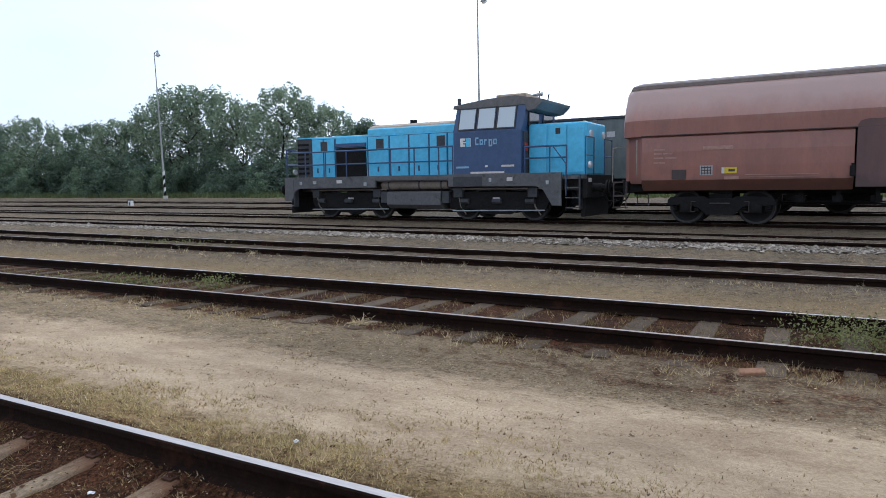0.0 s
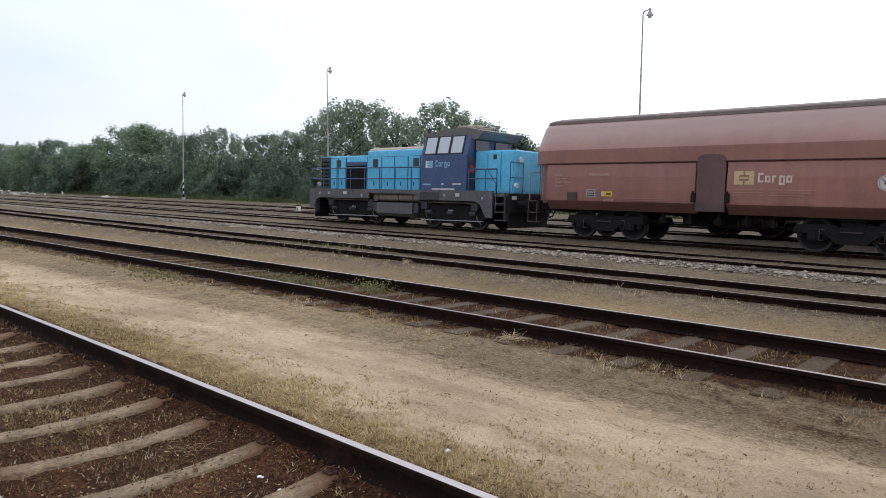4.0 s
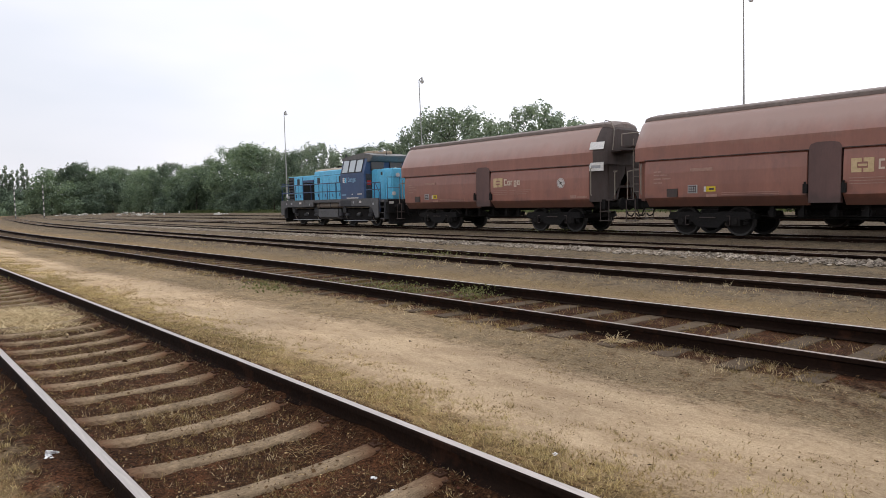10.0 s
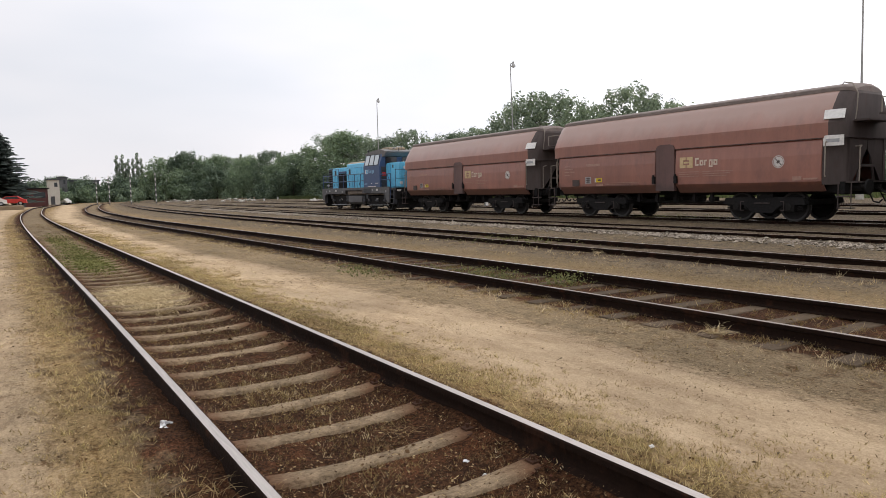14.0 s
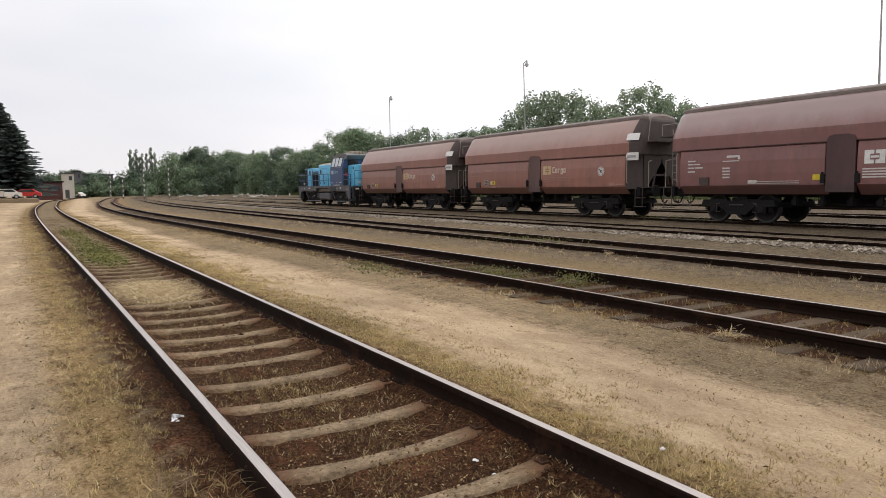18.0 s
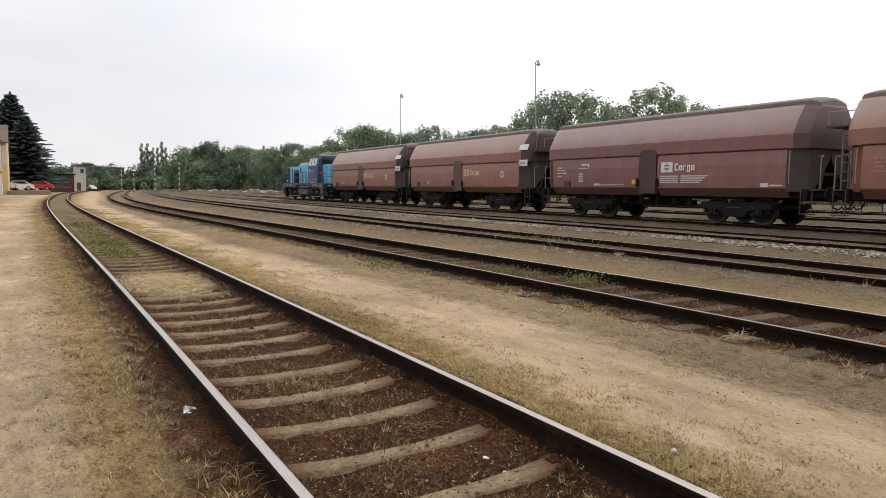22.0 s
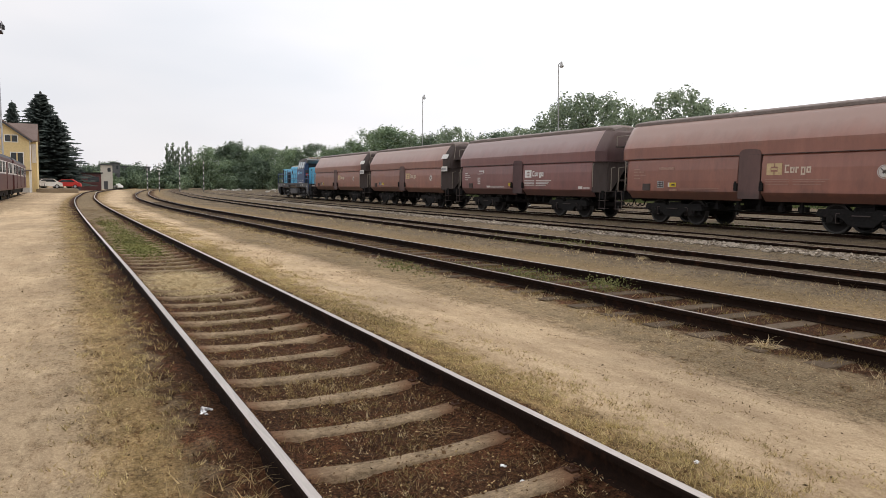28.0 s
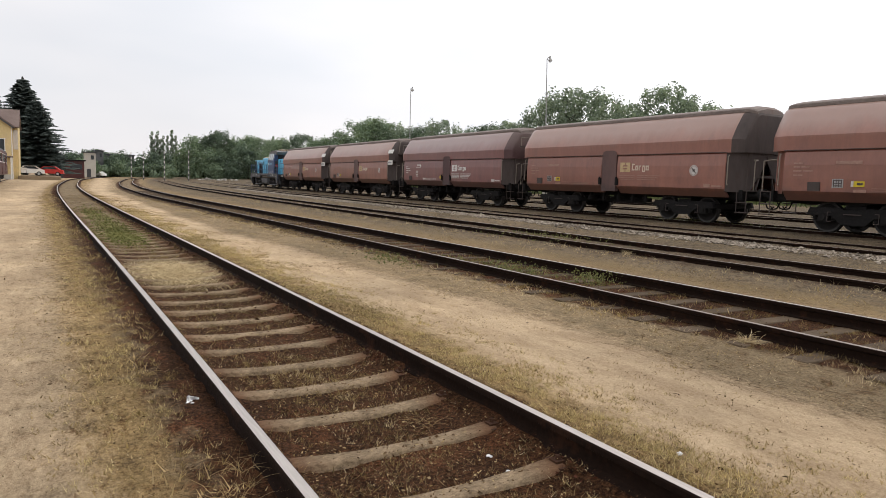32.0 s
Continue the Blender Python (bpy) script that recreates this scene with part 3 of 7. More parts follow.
def build_ground():
    xs = np.concatenate([np.arange(-3000, -340, 220), np.arange(-340, -60, 4.0), np.arange(-60, -24, 0.6), np.arange(-24, 8, 0.16), np.arange(8, 70, 3.0), np.arange(70, 3000, 250)])
    ys = np.concatenate([np.arange(-3000, -60, 240), np.arange(-60, -12, 3.0), np.arange(-12, -3, 0.5), np.arange(-3, 14, 0.13), np.arange(14, 34, 0.4), np.arange(34, 64, 2.0), np.arange(64, 3000, 240)])
    X, Y = np.meshgrid(xs, ys, indexing="ij")
    Z = relief(X, Y)
    near = (X > -70) & (X < 30)
    sand, grass, stone, beds = np.zeros_like(X), np.full_like(X, 0.12), np.zeros_like(X), np.zeros_like(X)

    for name in LINES:
        d = Y - np.interp(X, GRID, LINES[name])
        bed = bell(d, 0.8, 1.12 if name in ("near", "second") else 1.5)
        beds = np.maximum(beds, (1.0 if name in ("near", "second", "third") else 0.85) * bed)
        if name in ("near", "second"):
            buried = np.clip((-X - (20 if name == "near" else 42)) / 12, 0, 1) * bell(d, 0.6, 0.75)
            beds = beds * (1 - 0.85 * buried)
            stone = np.maximum(stone, 0.25 * buried)
        grass = np.where(bed > 0, np.minimum(grass, 0.3 - 0.3 * bed), grass)
        if name in ("fourth", "train", "sixth", "seventh"):
            stone = np.maximum(stone, 0.5 * bell(d, 1.2, 1.9))
    near_y = np.interp(X, GRID, LINES["near"])
    second_y = np.interp(X, GRID, LINES["second"])
    path = np.interp(X, (-150, -60, -21, -14, -10, 2, 40), (9.0, 3.2, 3.1, 3.5, 3.75, 3.85, 3.9)) + 0.1 * np.sin(X * 0.8)
    sand = np.maximum(sand, (1.08 - 0.22 * np.clip((-X - 3) / 8, 0, 1)) * bell(Y - path, 0.0, 1.05))
    grass = np.maximum(grass, 0.98 * bell(Y - (near_y + 1.3), 0.4, 0.95))
    grass = np.maximum(grass, 0.38 * bell(Y - (second_y + 2.3), 0.3, 1.1))
    grass = np.maximum(grass, 0.2 * bell(Y - (np.interp(X, GRID, LINES["third"]) + 2.4), 0.4, 1.2))
    beds = np.maximum(beds, 0.5 * bell(Y - (second_y - 0.95), 0.1, 0.45))
    beds = np.maximum(beds, 0.3 * np.clip((X + 7) / 6, 0, 1) * bell(Y - (second_y - 1.5), 0.3, 1.2))
    beds = np.maximum(beds, 0.45 * bell(Y - (near_y - 0.98), 0.05, 0.36))
    beds = np.maximum(beds, 0.4 * bell(Y - (second_y + 1.3), 0.2, 0.5))
    yard = np.clip((near_y - 1.25 - Y) / 0.45, 0, 1) * np.clip((Y + 11) / 3, 0, 1)
    sand = np.maximum(sand, (0.33 + 0.13 * bell(Y - (near_y - 2.9), 0.5, 1.3)) * yard)
    grass = np.maximum(grass, 0.55 * bell(Y - (near_y - 1.35), 0.1, 0.4))
    fade = np.clip((-X - 25) / 60, 0, 1)
    sand = np.maximum(sand, 0.45 * fade * bell(Y - path, 0.6, 2.2))
    stone = np.maximum(stone, 0.38 * np.clip((Y - np.interp(X, GRID, LINES["second"]) - 0.3) / 3, 0, 1) * (X > -340))
    stone = np.maximum(stone, 0.6 * np.clip((Y - np.interp(X, GRID, LINES["train"]) - 0.9) / 0.5, 0, 1) * np.clip((39 - Y) / 3, 0, 1))
    rng = np.random.default_rng(3)
    Z += np.where(near, rng.normal(0, 0.006, X.shape) + 0.008 * np.sin(X * 2.1 + Y * 1.3) * np.sin(Y * 2.7 - X * 0.6), 0)
    nx, ny = X.shape
    idx = np.arange(nx * ny).reshape(nx, ny)
    quads = np.stack([idx[:-1, :-1], idx[1:, :-1], idx[1:, 1:], idx[:-1, 1:]], -1).reshape(-1, 4)
    me = bpy.data.meshes.new("ground")
    me.from_pydata(np.stack([X, Y, Z], -1).reshape(-1, 3).tolist(), [], quads.tolist())
    att = me.color_attributes.new("zone", "FLOAT_COLOR", "POINT")
    att.data.foreach_set("color", np.stack([sand, grass, stone, np.ones_like(X)], -1).reshape(-1).astype(np.float32))
    att = me.attributes.new("bed", "FLOAT", "POINT")
    att.data.foreach_set("value", beds.reshape(-1).astype(np.float32))
    me.materials.append(M["ground"])
    me.shade_smooth()
    return tagged(new("ground", me), "dry trampled yard ground of sand, soil and straw", "ground", kind="structure")


build_ground()

RAIL = [(-0.0625, -0.149), (0.0625, -0.149), (0.0625, -0.14), (0.012, -0.122), (0.0075, -0.105), (0.0075, -0.052), (0.0335, -0.037), (0.0335, -0.008),
        (0.026, 0.0), (-0.026, 0.0), (-0.0335, -0.008), (-0.0335, -0.037), (-0.0075, -0.052), (-0.0075, -0.105), (-0.012, -0.122), (-0.0625, -0.14)]
TOP_FACES = (8,)


def build_rail(track, side, x0, x1, parent, top):
    xs = [x for x in GRID if x0 <= x <= x1]
    bm = bmesh.new()
    rings = []
    for x in xs:
        h = radians(heading(track, min(x, 69)))
        c = Vector((x, mid(track, x), HEAD[track])) + Vector((-math.sin(h), math.cos(h), 0)) * (0.7525 * side)
        rings.append([bm.verts.new(c + Vector((-math.sin(h) * p, math.cos(h) * p, q))) for p, q in RAIL])
    n = len(RAIL)
    for a, b in zip(rings[:-1], rings[1:]):
        for i in range(n):
            f = bm.faces.new((a[i], b[i], b[(i + 1) % n], a[(i + 1) % n]))
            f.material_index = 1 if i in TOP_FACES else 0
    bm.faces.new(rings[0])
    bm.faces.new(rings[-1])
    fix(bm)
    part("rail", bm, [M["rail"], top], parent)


def sleeper_bow():
    """A concrete sleeper with a waist and a top that dips to the middle; its length along y."""
    bm = bmesh.new()
    rings = []
    for y, w, z in ((-1.2, 0.079, -0.06), (-1.19, 0.079, -0.012), (-0.9, 0.081, 0.0), (-0.62, 0.076, 0.0), (-0.42, 0.068, -0.016), (-0.18, 0.06, -0.026),
                    (0.18, 0.06, -0.026), (0.42, 0.068, -0.016), (0.62, 0.076, 0.0), (0.9, 0.081, 0.0), (1.19, 0.079, -0.012), (1.2, 0.079, -0.06)):
        rings.append([(-w - 0.02, y, -0.2), (w + 0.02, y, -0.2), (w, y, z - 0.012), (w - 0.018, y, z), (-w + 0.018, y, z), (-w, y, z - 0.012)])
    return smooth(mesh_of("sleeper", fix(add_loft(bm, rings)), M["sleeper"]), 50)


def sleeper_flat():
    bm = box(-0.11, 0.11, -1.25, 1.25, -0.14, 0.0, 0.012)
    return mesh_of("sleeper", bm, M["sleeper_old"])


def fastening():
    bm = bmesh.new()
    add_box(bm, -0.08, 0.08, -0.06, 0.15, -0.008, 0.01)
    for y in (0.105,):
        add_box(bm, -0.032, 0.032, y - 0.03, y + 0.03, 0.01, 0.026)
        add_rod(bm, (0, y, 0.02), (0, y, 0.05), 0.013, 6)
    return mesh_of("fastening", bm, M["fastening"])


BOW, FLAT, FAST = sleeper_bow(), sleeper_flat(), fastening()
TRACKS = {}
for name, words, top in (("near", "curving track of bright-topped rusty rails on bowed concrete sleepers", "rail_top"),
                         ("second", "rusty yard track sunk in soil with grey sleepers between weeds", "rail_worn"),
                         ("third", "rusty yard track sunk in brown soil", "rail_dull"),
                         ("fourth", "rusty yard track on a pale stone ballast shoulder", "rail_dull"),
                         ("train", "running track under the freight train", "rail_top"),
                         ("sixth", "rusty yard track behind the freight train", "rail_dull"),
                         ("seventh", "rusty yard track before the trees", "rail_dull"),
                         ("siding", "curved siding beside the sandy yard", "rail_dull")):
    t = tagged(new("track_" + name), words, "railway track", kind="structure")
    TRACKS[name] = t
    for s in (-1, 1):
        worn = {("second", -1): "rail_dull", ("third", 1): "rail_worn"}.get((name, s), top)
        build_rail(name, s, -300 if name != "siding" else -104, 60, t, M[worn])


def lay_sleepers(track, x0, x1, step, me, drop, fast=False, wobble=0.0, tilt=0.0):
    x, k = x1, 0
    rng = random.Random(len(track) * 7)
    while x > x0:
        j = x + rng.uniform(-0.015, 0.015)
        m = pose(j, mid(track, j), HEAD[track] - 0.149 - drop, tilt * rng.uniform(0.5, 1.5), 0, heading(track, j) + rng.uniform(-wobble, wobble))
        s = part("sleeper", me, None, TRACKS[track], at=m)
        if fast and x > -26:
            for y, turn in ((-0.7525, 0), (0.7525, 180)):
                part("fastening", FAST, None, s, at=pose(0, y, -0.014, 0, 0, turn))
        x -= step


def joined_sleepers(track, x0, x1, step, drop):
    verts, faces = [], []
    x = x1
    while x > x0:
        m = pose(x, mid(track, x), HEAD[track] - 0.149 - drop, 0, 0, heading(track, x))
        b = len(verts)
        for dx, dy, dz in ((-.13, -1.25, -.1), (.13, -1.25, -.1), (.13, 1.25, -.1), (-.13, 1.25, -.1), (-.12, -1.24, 0), (.12, -1.24, 0), (.12, 1.24, 0), (-.12, 1.24, 0)):
            verts.append(tuple(m @ Vector((dx, dy, dz))))
        faces += [(b + 4, b + 5, b + 6, b + 7), (b, b + 1, b + 5, b + 4), (b + 1, b + 2, b + 6, b + 5), (b + 2, b + 3, b + 7, b + 6), (b + 3, b, b + 4, b + 7)]
        x -= step
    me = bpy.data.meshes.new("sleepers")
    me.from_pydata(verts, [], faces)
    me.materials.append(M["sleeper_old"])
    tagged(part("sleepers", me, None, TRACKS[track]), kind="stuff")

# ---- the train: shared parts ----
def wheelset_mesh(r, name="wheelset"):
    """Two wheels with flanges on an axle, along y."""
    bm = bmesh.new()
    add_rod(bm, (0, -0.98, 0), (0, 0.98, 0), 0.075, 10)
    for s in (-1, 1):
        def ring(y, rad):
            return [(rad * math.cos(a * math.tau / 28), s * y, rad * math.sin(a * math.tau / 28)) for a in range(28)]
        add_loft(bm, [ring(0.82, 0.14), ring(0.815, r * 0.8), ring(0.83, r * 0.86), ring(0.83, r), ring(0.735, r * 1.01), ring(0.72, r + 0.028), ring(0.695, r + 0.02), ring(0.7, r * 0.84), ring(0.74, r * 0.8), ring(0.74, 0.14)])
    fix(bm)
    for f in bm.faces:
        c = f.calc_center_median()
        if math.hypot(c.x, c.z) > r * 0.87:
            f.material_index = 1
    return smooth(mesh_of(name, bm, [M["steel_wheel"], M["tyre"]]), 40)


def bogie(parent, x, base, r, wheels, loco=False):
    """A two-axle bogie; its wheelsets are gathered for turning."""
    b = part("bogie", bogie_mesh(base, r, loco), None, parent, at=pose(x, 0, 0))
    me = LOCO_WHEELS if loco else WAGON_WHEELS
    for dx in (-base / 2, base / 2):
        w = part("wheelset", me, None, b, at=pose(dx, 0, r))
        wheels.append((w, dx, r))
    for dx in (-base / 2, base / 2):
        for s in (-1, 1):
            part("axle_box", AXLE_BOX, None, b, at=pose(dx, 1.02 * s, r))
    if not loco:
        for s in (-1, 1):
            part("pull_bar", PULL_BAR, None, b, at=pose(0, 1.13 * s, r))
            for e in (0, 180):
                part("brake_hanger", HANGER, None, b, at=pose(0, 1.13 * s, r, 0, 0, e))
    for dx in ((-base / 2 - 0.3, -base / 2 + 0.3, base / 2 - 0.3, base / 2 + 0.3) if not loco else (-0.35, 0.35)):
        for s in (-1, 1):
            part("spring", SPRING, None, b, at=pose(dx, 1.02 * s, r - 0.02))
    return b


def bogie_mesh(base, r, loco):
    key = "bogie_loco" if loco else "bogie_wagon"
    if key in bpy.data.meshes:
        return bpy.data.meshes[key]
    bm = bmesh.new()
    h = base / 2
    top = r + (0.42 if loco else 0.3)
    for s in (-1, 1):
        y0, y1 = (0.96, 1.1) if s > 0 else (-1.1, -0.96)
        if loco:
            prof = [(-h - 0.62, top - 0.3), (-h - 0.5, top), (h + 0.5, top), (h + 0.62, top - 0.3), (h + 0.5, r - 0.12), (h - 0.45, r - 0.12), (h - 0.7, r - 0.3), (-h + 0.7, r - 0.3), (-h + 0.45, r - 0.12), (-h - 0.5, r - 0.12)]
        else:
            prof = [(-h - 0.5, top - 0.22), (-h - 0.42, top - 0.02), (-0.4, top), (-0.3, top - 0.06), (0.3, top - 0.06), (0.4, top), (h + 0.42, top - 0.02), (h + 0.5, top - 0.22), (h + 0.34, top - 0.24), (h - 0.3, top - 0.26), (h - 0.55, r - 0.2), (-h + 0.55, r - 0.2), (-h + 0.3, top - 0.26), (-h - 0.34, top - 0.24)]
        add_loft(bm, [[(x, y0, z) for x, z in prof], [(x, y1, z) for x, z in prof]])
    add_box(bm, -0.28, 0.28, -0.95, 0.95, r - 0.02, top + 0.06)
    for e in (-1, 1):
        add_box(bm, e * (h + 0.46) - 0.05, e * (h + 0.46) + 0.05, -0.95, 0.95, top - 0.24, top - 0.08)
        for s in (-1, 1):
            add_box(bm, e * (h - r - 0.1) - 0.04, e * (h - r - 0.1) + 0.04, s * 0.77 - 0.05, s * 0.77 + 0.05, r - 0.22, r + 0.16)
    fix(bm)
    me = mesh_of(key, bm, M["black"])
    return me


def axle_box_mesh():
    bm = box(-0.15, 0.15, -0.09, 0.09, -0.15, 0.15, 0.025)
    add_rod(bm, (0, -0.13, 0), (0, 0.13, 0), 0.095, 12)
    return mesh_of("axle_box", bm, M["steel_wheel"])


def spring_mesh():
    bm = bmesh.new()
    n = 32
    pts = [(0.075 * math.cos(i * 1.1), 0.075 * math.sin(i * 1.1), -0.1 + 0.28 * i / n) for i in range(n + 1)]
    add_tube(bm, pts, 0.016, 3)
    return mesh_of("spring", bm, M["steel_wheel"])


WAGON_WHEELS, LOCO_WHEELS = wheelset_mesh(0.46), wheelset_mesh(0.5)
def hanger_mesh():
    """A bent hanger bracket beside an axle box."""
    return mesh_of("brake_hanger", add_tube(bmesh.new(), [(0.62, 0, 0.16), (0.74, 0, 0.16), (0.74, 0, -0.12), (0.62, 0, -0.12)], 0.012, 4), M["dark_end"])


HANGER, PULL_BAR = hanger_mesh(), mesh_of("pull_bar", box(-0.26, 0.26, -0.02, 0.02, 0.1, 0.13), M["dark_end"])
AXLE_BOX, SPRING = axle_box_mesh(), spring_mesh()


def buffer_mesh():
    """A buffer from its beam out along +x."""
    bm = bmesh.new()
    add_box(bm, 0, 0.04, -0.17, 0.17, -0.17, 0.17)
    add_rod(bm, (0.03, 0, 0), (0.32, 0, 0), 0.115, 14)
    add_rod(bm, (0.3, 0, 0), (0.46, 0, 0), 0.085, 14)
    add_rod(bm, (0.45, 0, 0), (0.5, 0, 0), 0.225, 20, 0.21)
    return mesh_of("buffer", bm, M["black"])


def hook_mesh():
    """Draw hook with a hanging screw coupling and brake hoses."""
    bm = bmesh.new()
    add_box(bm, 0, 0.36, -0.05, 0.05, -0.07, 0.06, 0.01)
    add_tube(bm, [(0.3, -0.06, 0), (0.42, -0.06, -0.14), (0.56, -0.02, -0.2), (0.62, 0, -0.2)], 0.022, 6)
    add_tube(bm, [(0.3, 0.06, 0), (0.42, 0.06, -0.14), (0.56, 0.02, -0.2)], 0.022, 6)
    return mesh_of("coupling", bm, M["black"])


def hose_mesh():
    return mesh_of("brake_hose", add_tube(bmesh.new(), [(0.05, 0, -0.1), (0.2, 0, -0.16), (0.34, -0.02, -0.42), (0.5, -0.04, -0.46), (0.6, -0.06, -0.36)], 0.024, 6), M["black"])


BUFFER, HOOK, HOSE = buffer_mesh(), hook_mesh(), hose_mesh()


def add_ends(t, beam):
    for e in (-1, 1):
        for s in (-1, 1):
            part("buffer", BUFFER, None, t, at=pose(e * beam, 0.875 * s, 1.04, 0, 0, 0 if e > 0 else 180))
        part("coupling", HOOK, None, t, at=pose(e * beam, 0, 1.04, 0, 0, 0 if e > 0 else 180))
        for y in (-0.33, 0.33):
            part("brake_hose", HOSE, None, t, at=pose(e * beam, y, 1.04, 0, 0, 0 if e > 0 else 180))


# ---- hopper wagons ----
SHELL = [(1.45, 2.44), (1.462, 2.89), (1.22, 3.34), (1.04, 3.6), (0.97, 3.71), (0.88, 3.79), (0.72, 3.86)]


def shell_ring(x, wide=1.0, drop=0.0):
    right = [(x, y * wide, z - drop * (z - 2.5) / 1.36) for y, z in SHELL]
    return right + [(x, -y, z) for _, y, z in reversed(right)]


def shell_mesh(paint):
    bm = bmesh.new()
    ends = ((6.17, 0.78, 0.15), (6.13, 0.83, 0.07), (6.04, 0.88, 0.025), (5.9, 0.93, 0.005), (5.74, 0.97, 0.0))
    rings = [shell_ring(-x, w + 0.03, d * 0.6) for x, w, d in ends] + [shell_ring(-5.6)]
    rings += [shell_ring(x) for x in (-3.7, -1.85, 0, 1.85, 3.7, 5.6)]
    rings += [shell_ring(x, w, d) for x, w, d in reversed(ends)]
    fix(add_loft(bm, rings))
    # The right end faces away from the light: its shade is a darker material.
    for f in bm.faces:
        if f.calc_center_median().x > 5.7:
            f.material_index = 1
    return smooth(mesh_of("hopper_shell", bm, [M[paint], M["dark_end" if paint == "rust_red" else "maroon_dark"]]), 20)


def flap_mesh(x0, x1, paint):
    """A side discharge flap, pressed out a little, its foot bent in under the wagon."""
    prof = [(-1.39, 2.44), (-1.43, 2.4), (-1.465, 2.0), (-1.465, 1.6), (-1.45, 1.22), (-1.2, 0.93), (-1.14, 0.95), (-1.38, 1.25), (-1.39, 1.6)]
    bm = prism(prof, x0, x1)
    es = [e for e in bm.edges if abs(e.verts[0].co.x - e.verts[1].co.x) < 1e-4]
    bmesh.ops.bevel(bm, geom=es, offset=0.012, segments=1, affect="EDGES")
    return mesh_of("side_flap", bm, paint)


def lower_mesh():
    """The sloping hopper floor behind the flaps, with its frame."""
    bm = prism([(-1.36, 2.5), (-1.3, 1.3), (-0.5, 0.95), (0.5, 0.95), (1.3, 1.3), (1.36, 2.5)], -4.5, 4.5)
    for e in (-1, 1):
        rings = [[(e * 4.5, y, z) for y, z in ((-1.3, 1.2), (1.3, 1.2), (1.3, 2.5), (-1.3, 2.5))], [(e * 6.02, y, z) for y, z in ((-0.9, 2.3), (0.9, 2.3), (0.95, 2.5), (-0.95, 2.5))]]
        add_loft(bm, rings)
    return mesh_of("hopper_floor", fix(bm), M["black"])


def end_wall_mesh(e, paint=None):
    """The end frame: corner panels, gussets to the sloping floor, cross beams."""
    bm = bmesh.new()
    for s in (-1, 1):
        lo = [(e * 5.6, s * 1.42), (e * 5.64, s * 1.38), (e * 6.1, s * 0.96), (e * 6.06, s * 0.92)]
        add_loft(bm, [[(x, y, 1.12) for x, y in lo], [(x, y, 2.52) for x, y in lo]])
        add_rod(bm, (e * 6.08, s * 0.5, 1.1), (e * 6.08, s * 0.12, 2.4), 0.04, 6)
        add_box(bm, min(e * 6.0, e * 6.14), max(e * 6.0, e * 6.14), min(s * 0.88, s * 1.0), max(s * 0.88, s * 1.0), 1.12, 2.6)
        sheet = [(s * 1.0, 1.2), (s * 0.78, 1.2), (s * 0.04, 2.12), (0, 2.44), (s * 1.0, 2.44)]
        add_loft(bm, [[(e * 6.09, y, z) for y, z in sheet], [(e * 6.115, y, z) for y, z in sheet]])
    add_box(bm, min(e * 5.95, e * 6.14), max(e * 5.95, e * 6.14), -1.0, 1.0, 2.42, 2.56)
    add_box(bm, min(e * 5.9, e * 6.12), max(e * 5.9, e * 6.12), -1.0, 1.0, 1.62, 1.7)
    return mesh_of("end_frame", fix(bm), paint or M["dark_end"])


def underframe_mesh():
    bm = bmesh.new()
    add_box(bm, -6.1, 6.1, -0.2, 0.2, 0.82, 1.12)
    for s in (-1, 1):
        for e in (-1, 1):
            add_box(bm, min(e * 2.2, e * 6.1), max(e * 2.2, e * 6.1), s * 1.02 - 0.05, s * 1.02 + 0.05, 0.9, 1.14)
    for e in (-1, 1):
        add_box(bm, min(e * 6.02, e * 6.16), max(e * 6.02, e * 6.16), -1.25, 1.25, 0.86, 1.2)
        add_box(bm, e * 3.55 - 0.3, e * 3.55 + 0.3, -1.0, 1.0, 0.84, 1.0)
    add_rod(bm, (-1.5, 0.45, 0.72), (0.2, 0.45, 0.72), 0.17, 12)
    add_rod(bm, (-2.1, -0.7, 0.62), (2.1, -0.7, 0.62), 0.022, 6)
    add_rod(bm, (-2.1, -0.3, 0.55), (2.1, -0.3, 0.55), 0.03, 6)
    for x in (-1.6, -0.75, 0.1, 0.9, 1.6):
        add_box(bm, x - 0.05, x + 0.05, -1.0, -0.9, 0.6, 0.95)
        add_box(bm, x - 0.14, x + 0.1, -0.95, -0.7, 0.62, 0.78)
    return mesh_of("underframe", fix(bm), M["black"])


def platform_mesh(e):
    bm = bmesh.new()
    add_box(bm, min(e * 6.12, e * 6.5), max(e * 6.12, e * 6.5), -1.2, 1.2, 1.16, 1.2)
    for s in (-1, 1):
        for z in (0.45, 0.78):
            add_box(bm, min(e * 6.02, e * 6.42), max(e * 6.02, e * 6.42), s * 1.28 - 0.12, s * 1.28 + 0.12, z - 0.015, z + 0.015)
        add_rod(bm, (e * 6.04, s * 1.36, 0.42), (e * 6.04, s * 1.36, 1.18), 0.016, 5)
        add_rod(bm, (e * 6.4, s * 1.36, 0.42), (e * 6.4, s * 1.36, 1.18), 0.016, 5)
    return mesh_of("end_platform", fix(bm), M["dark_end"])


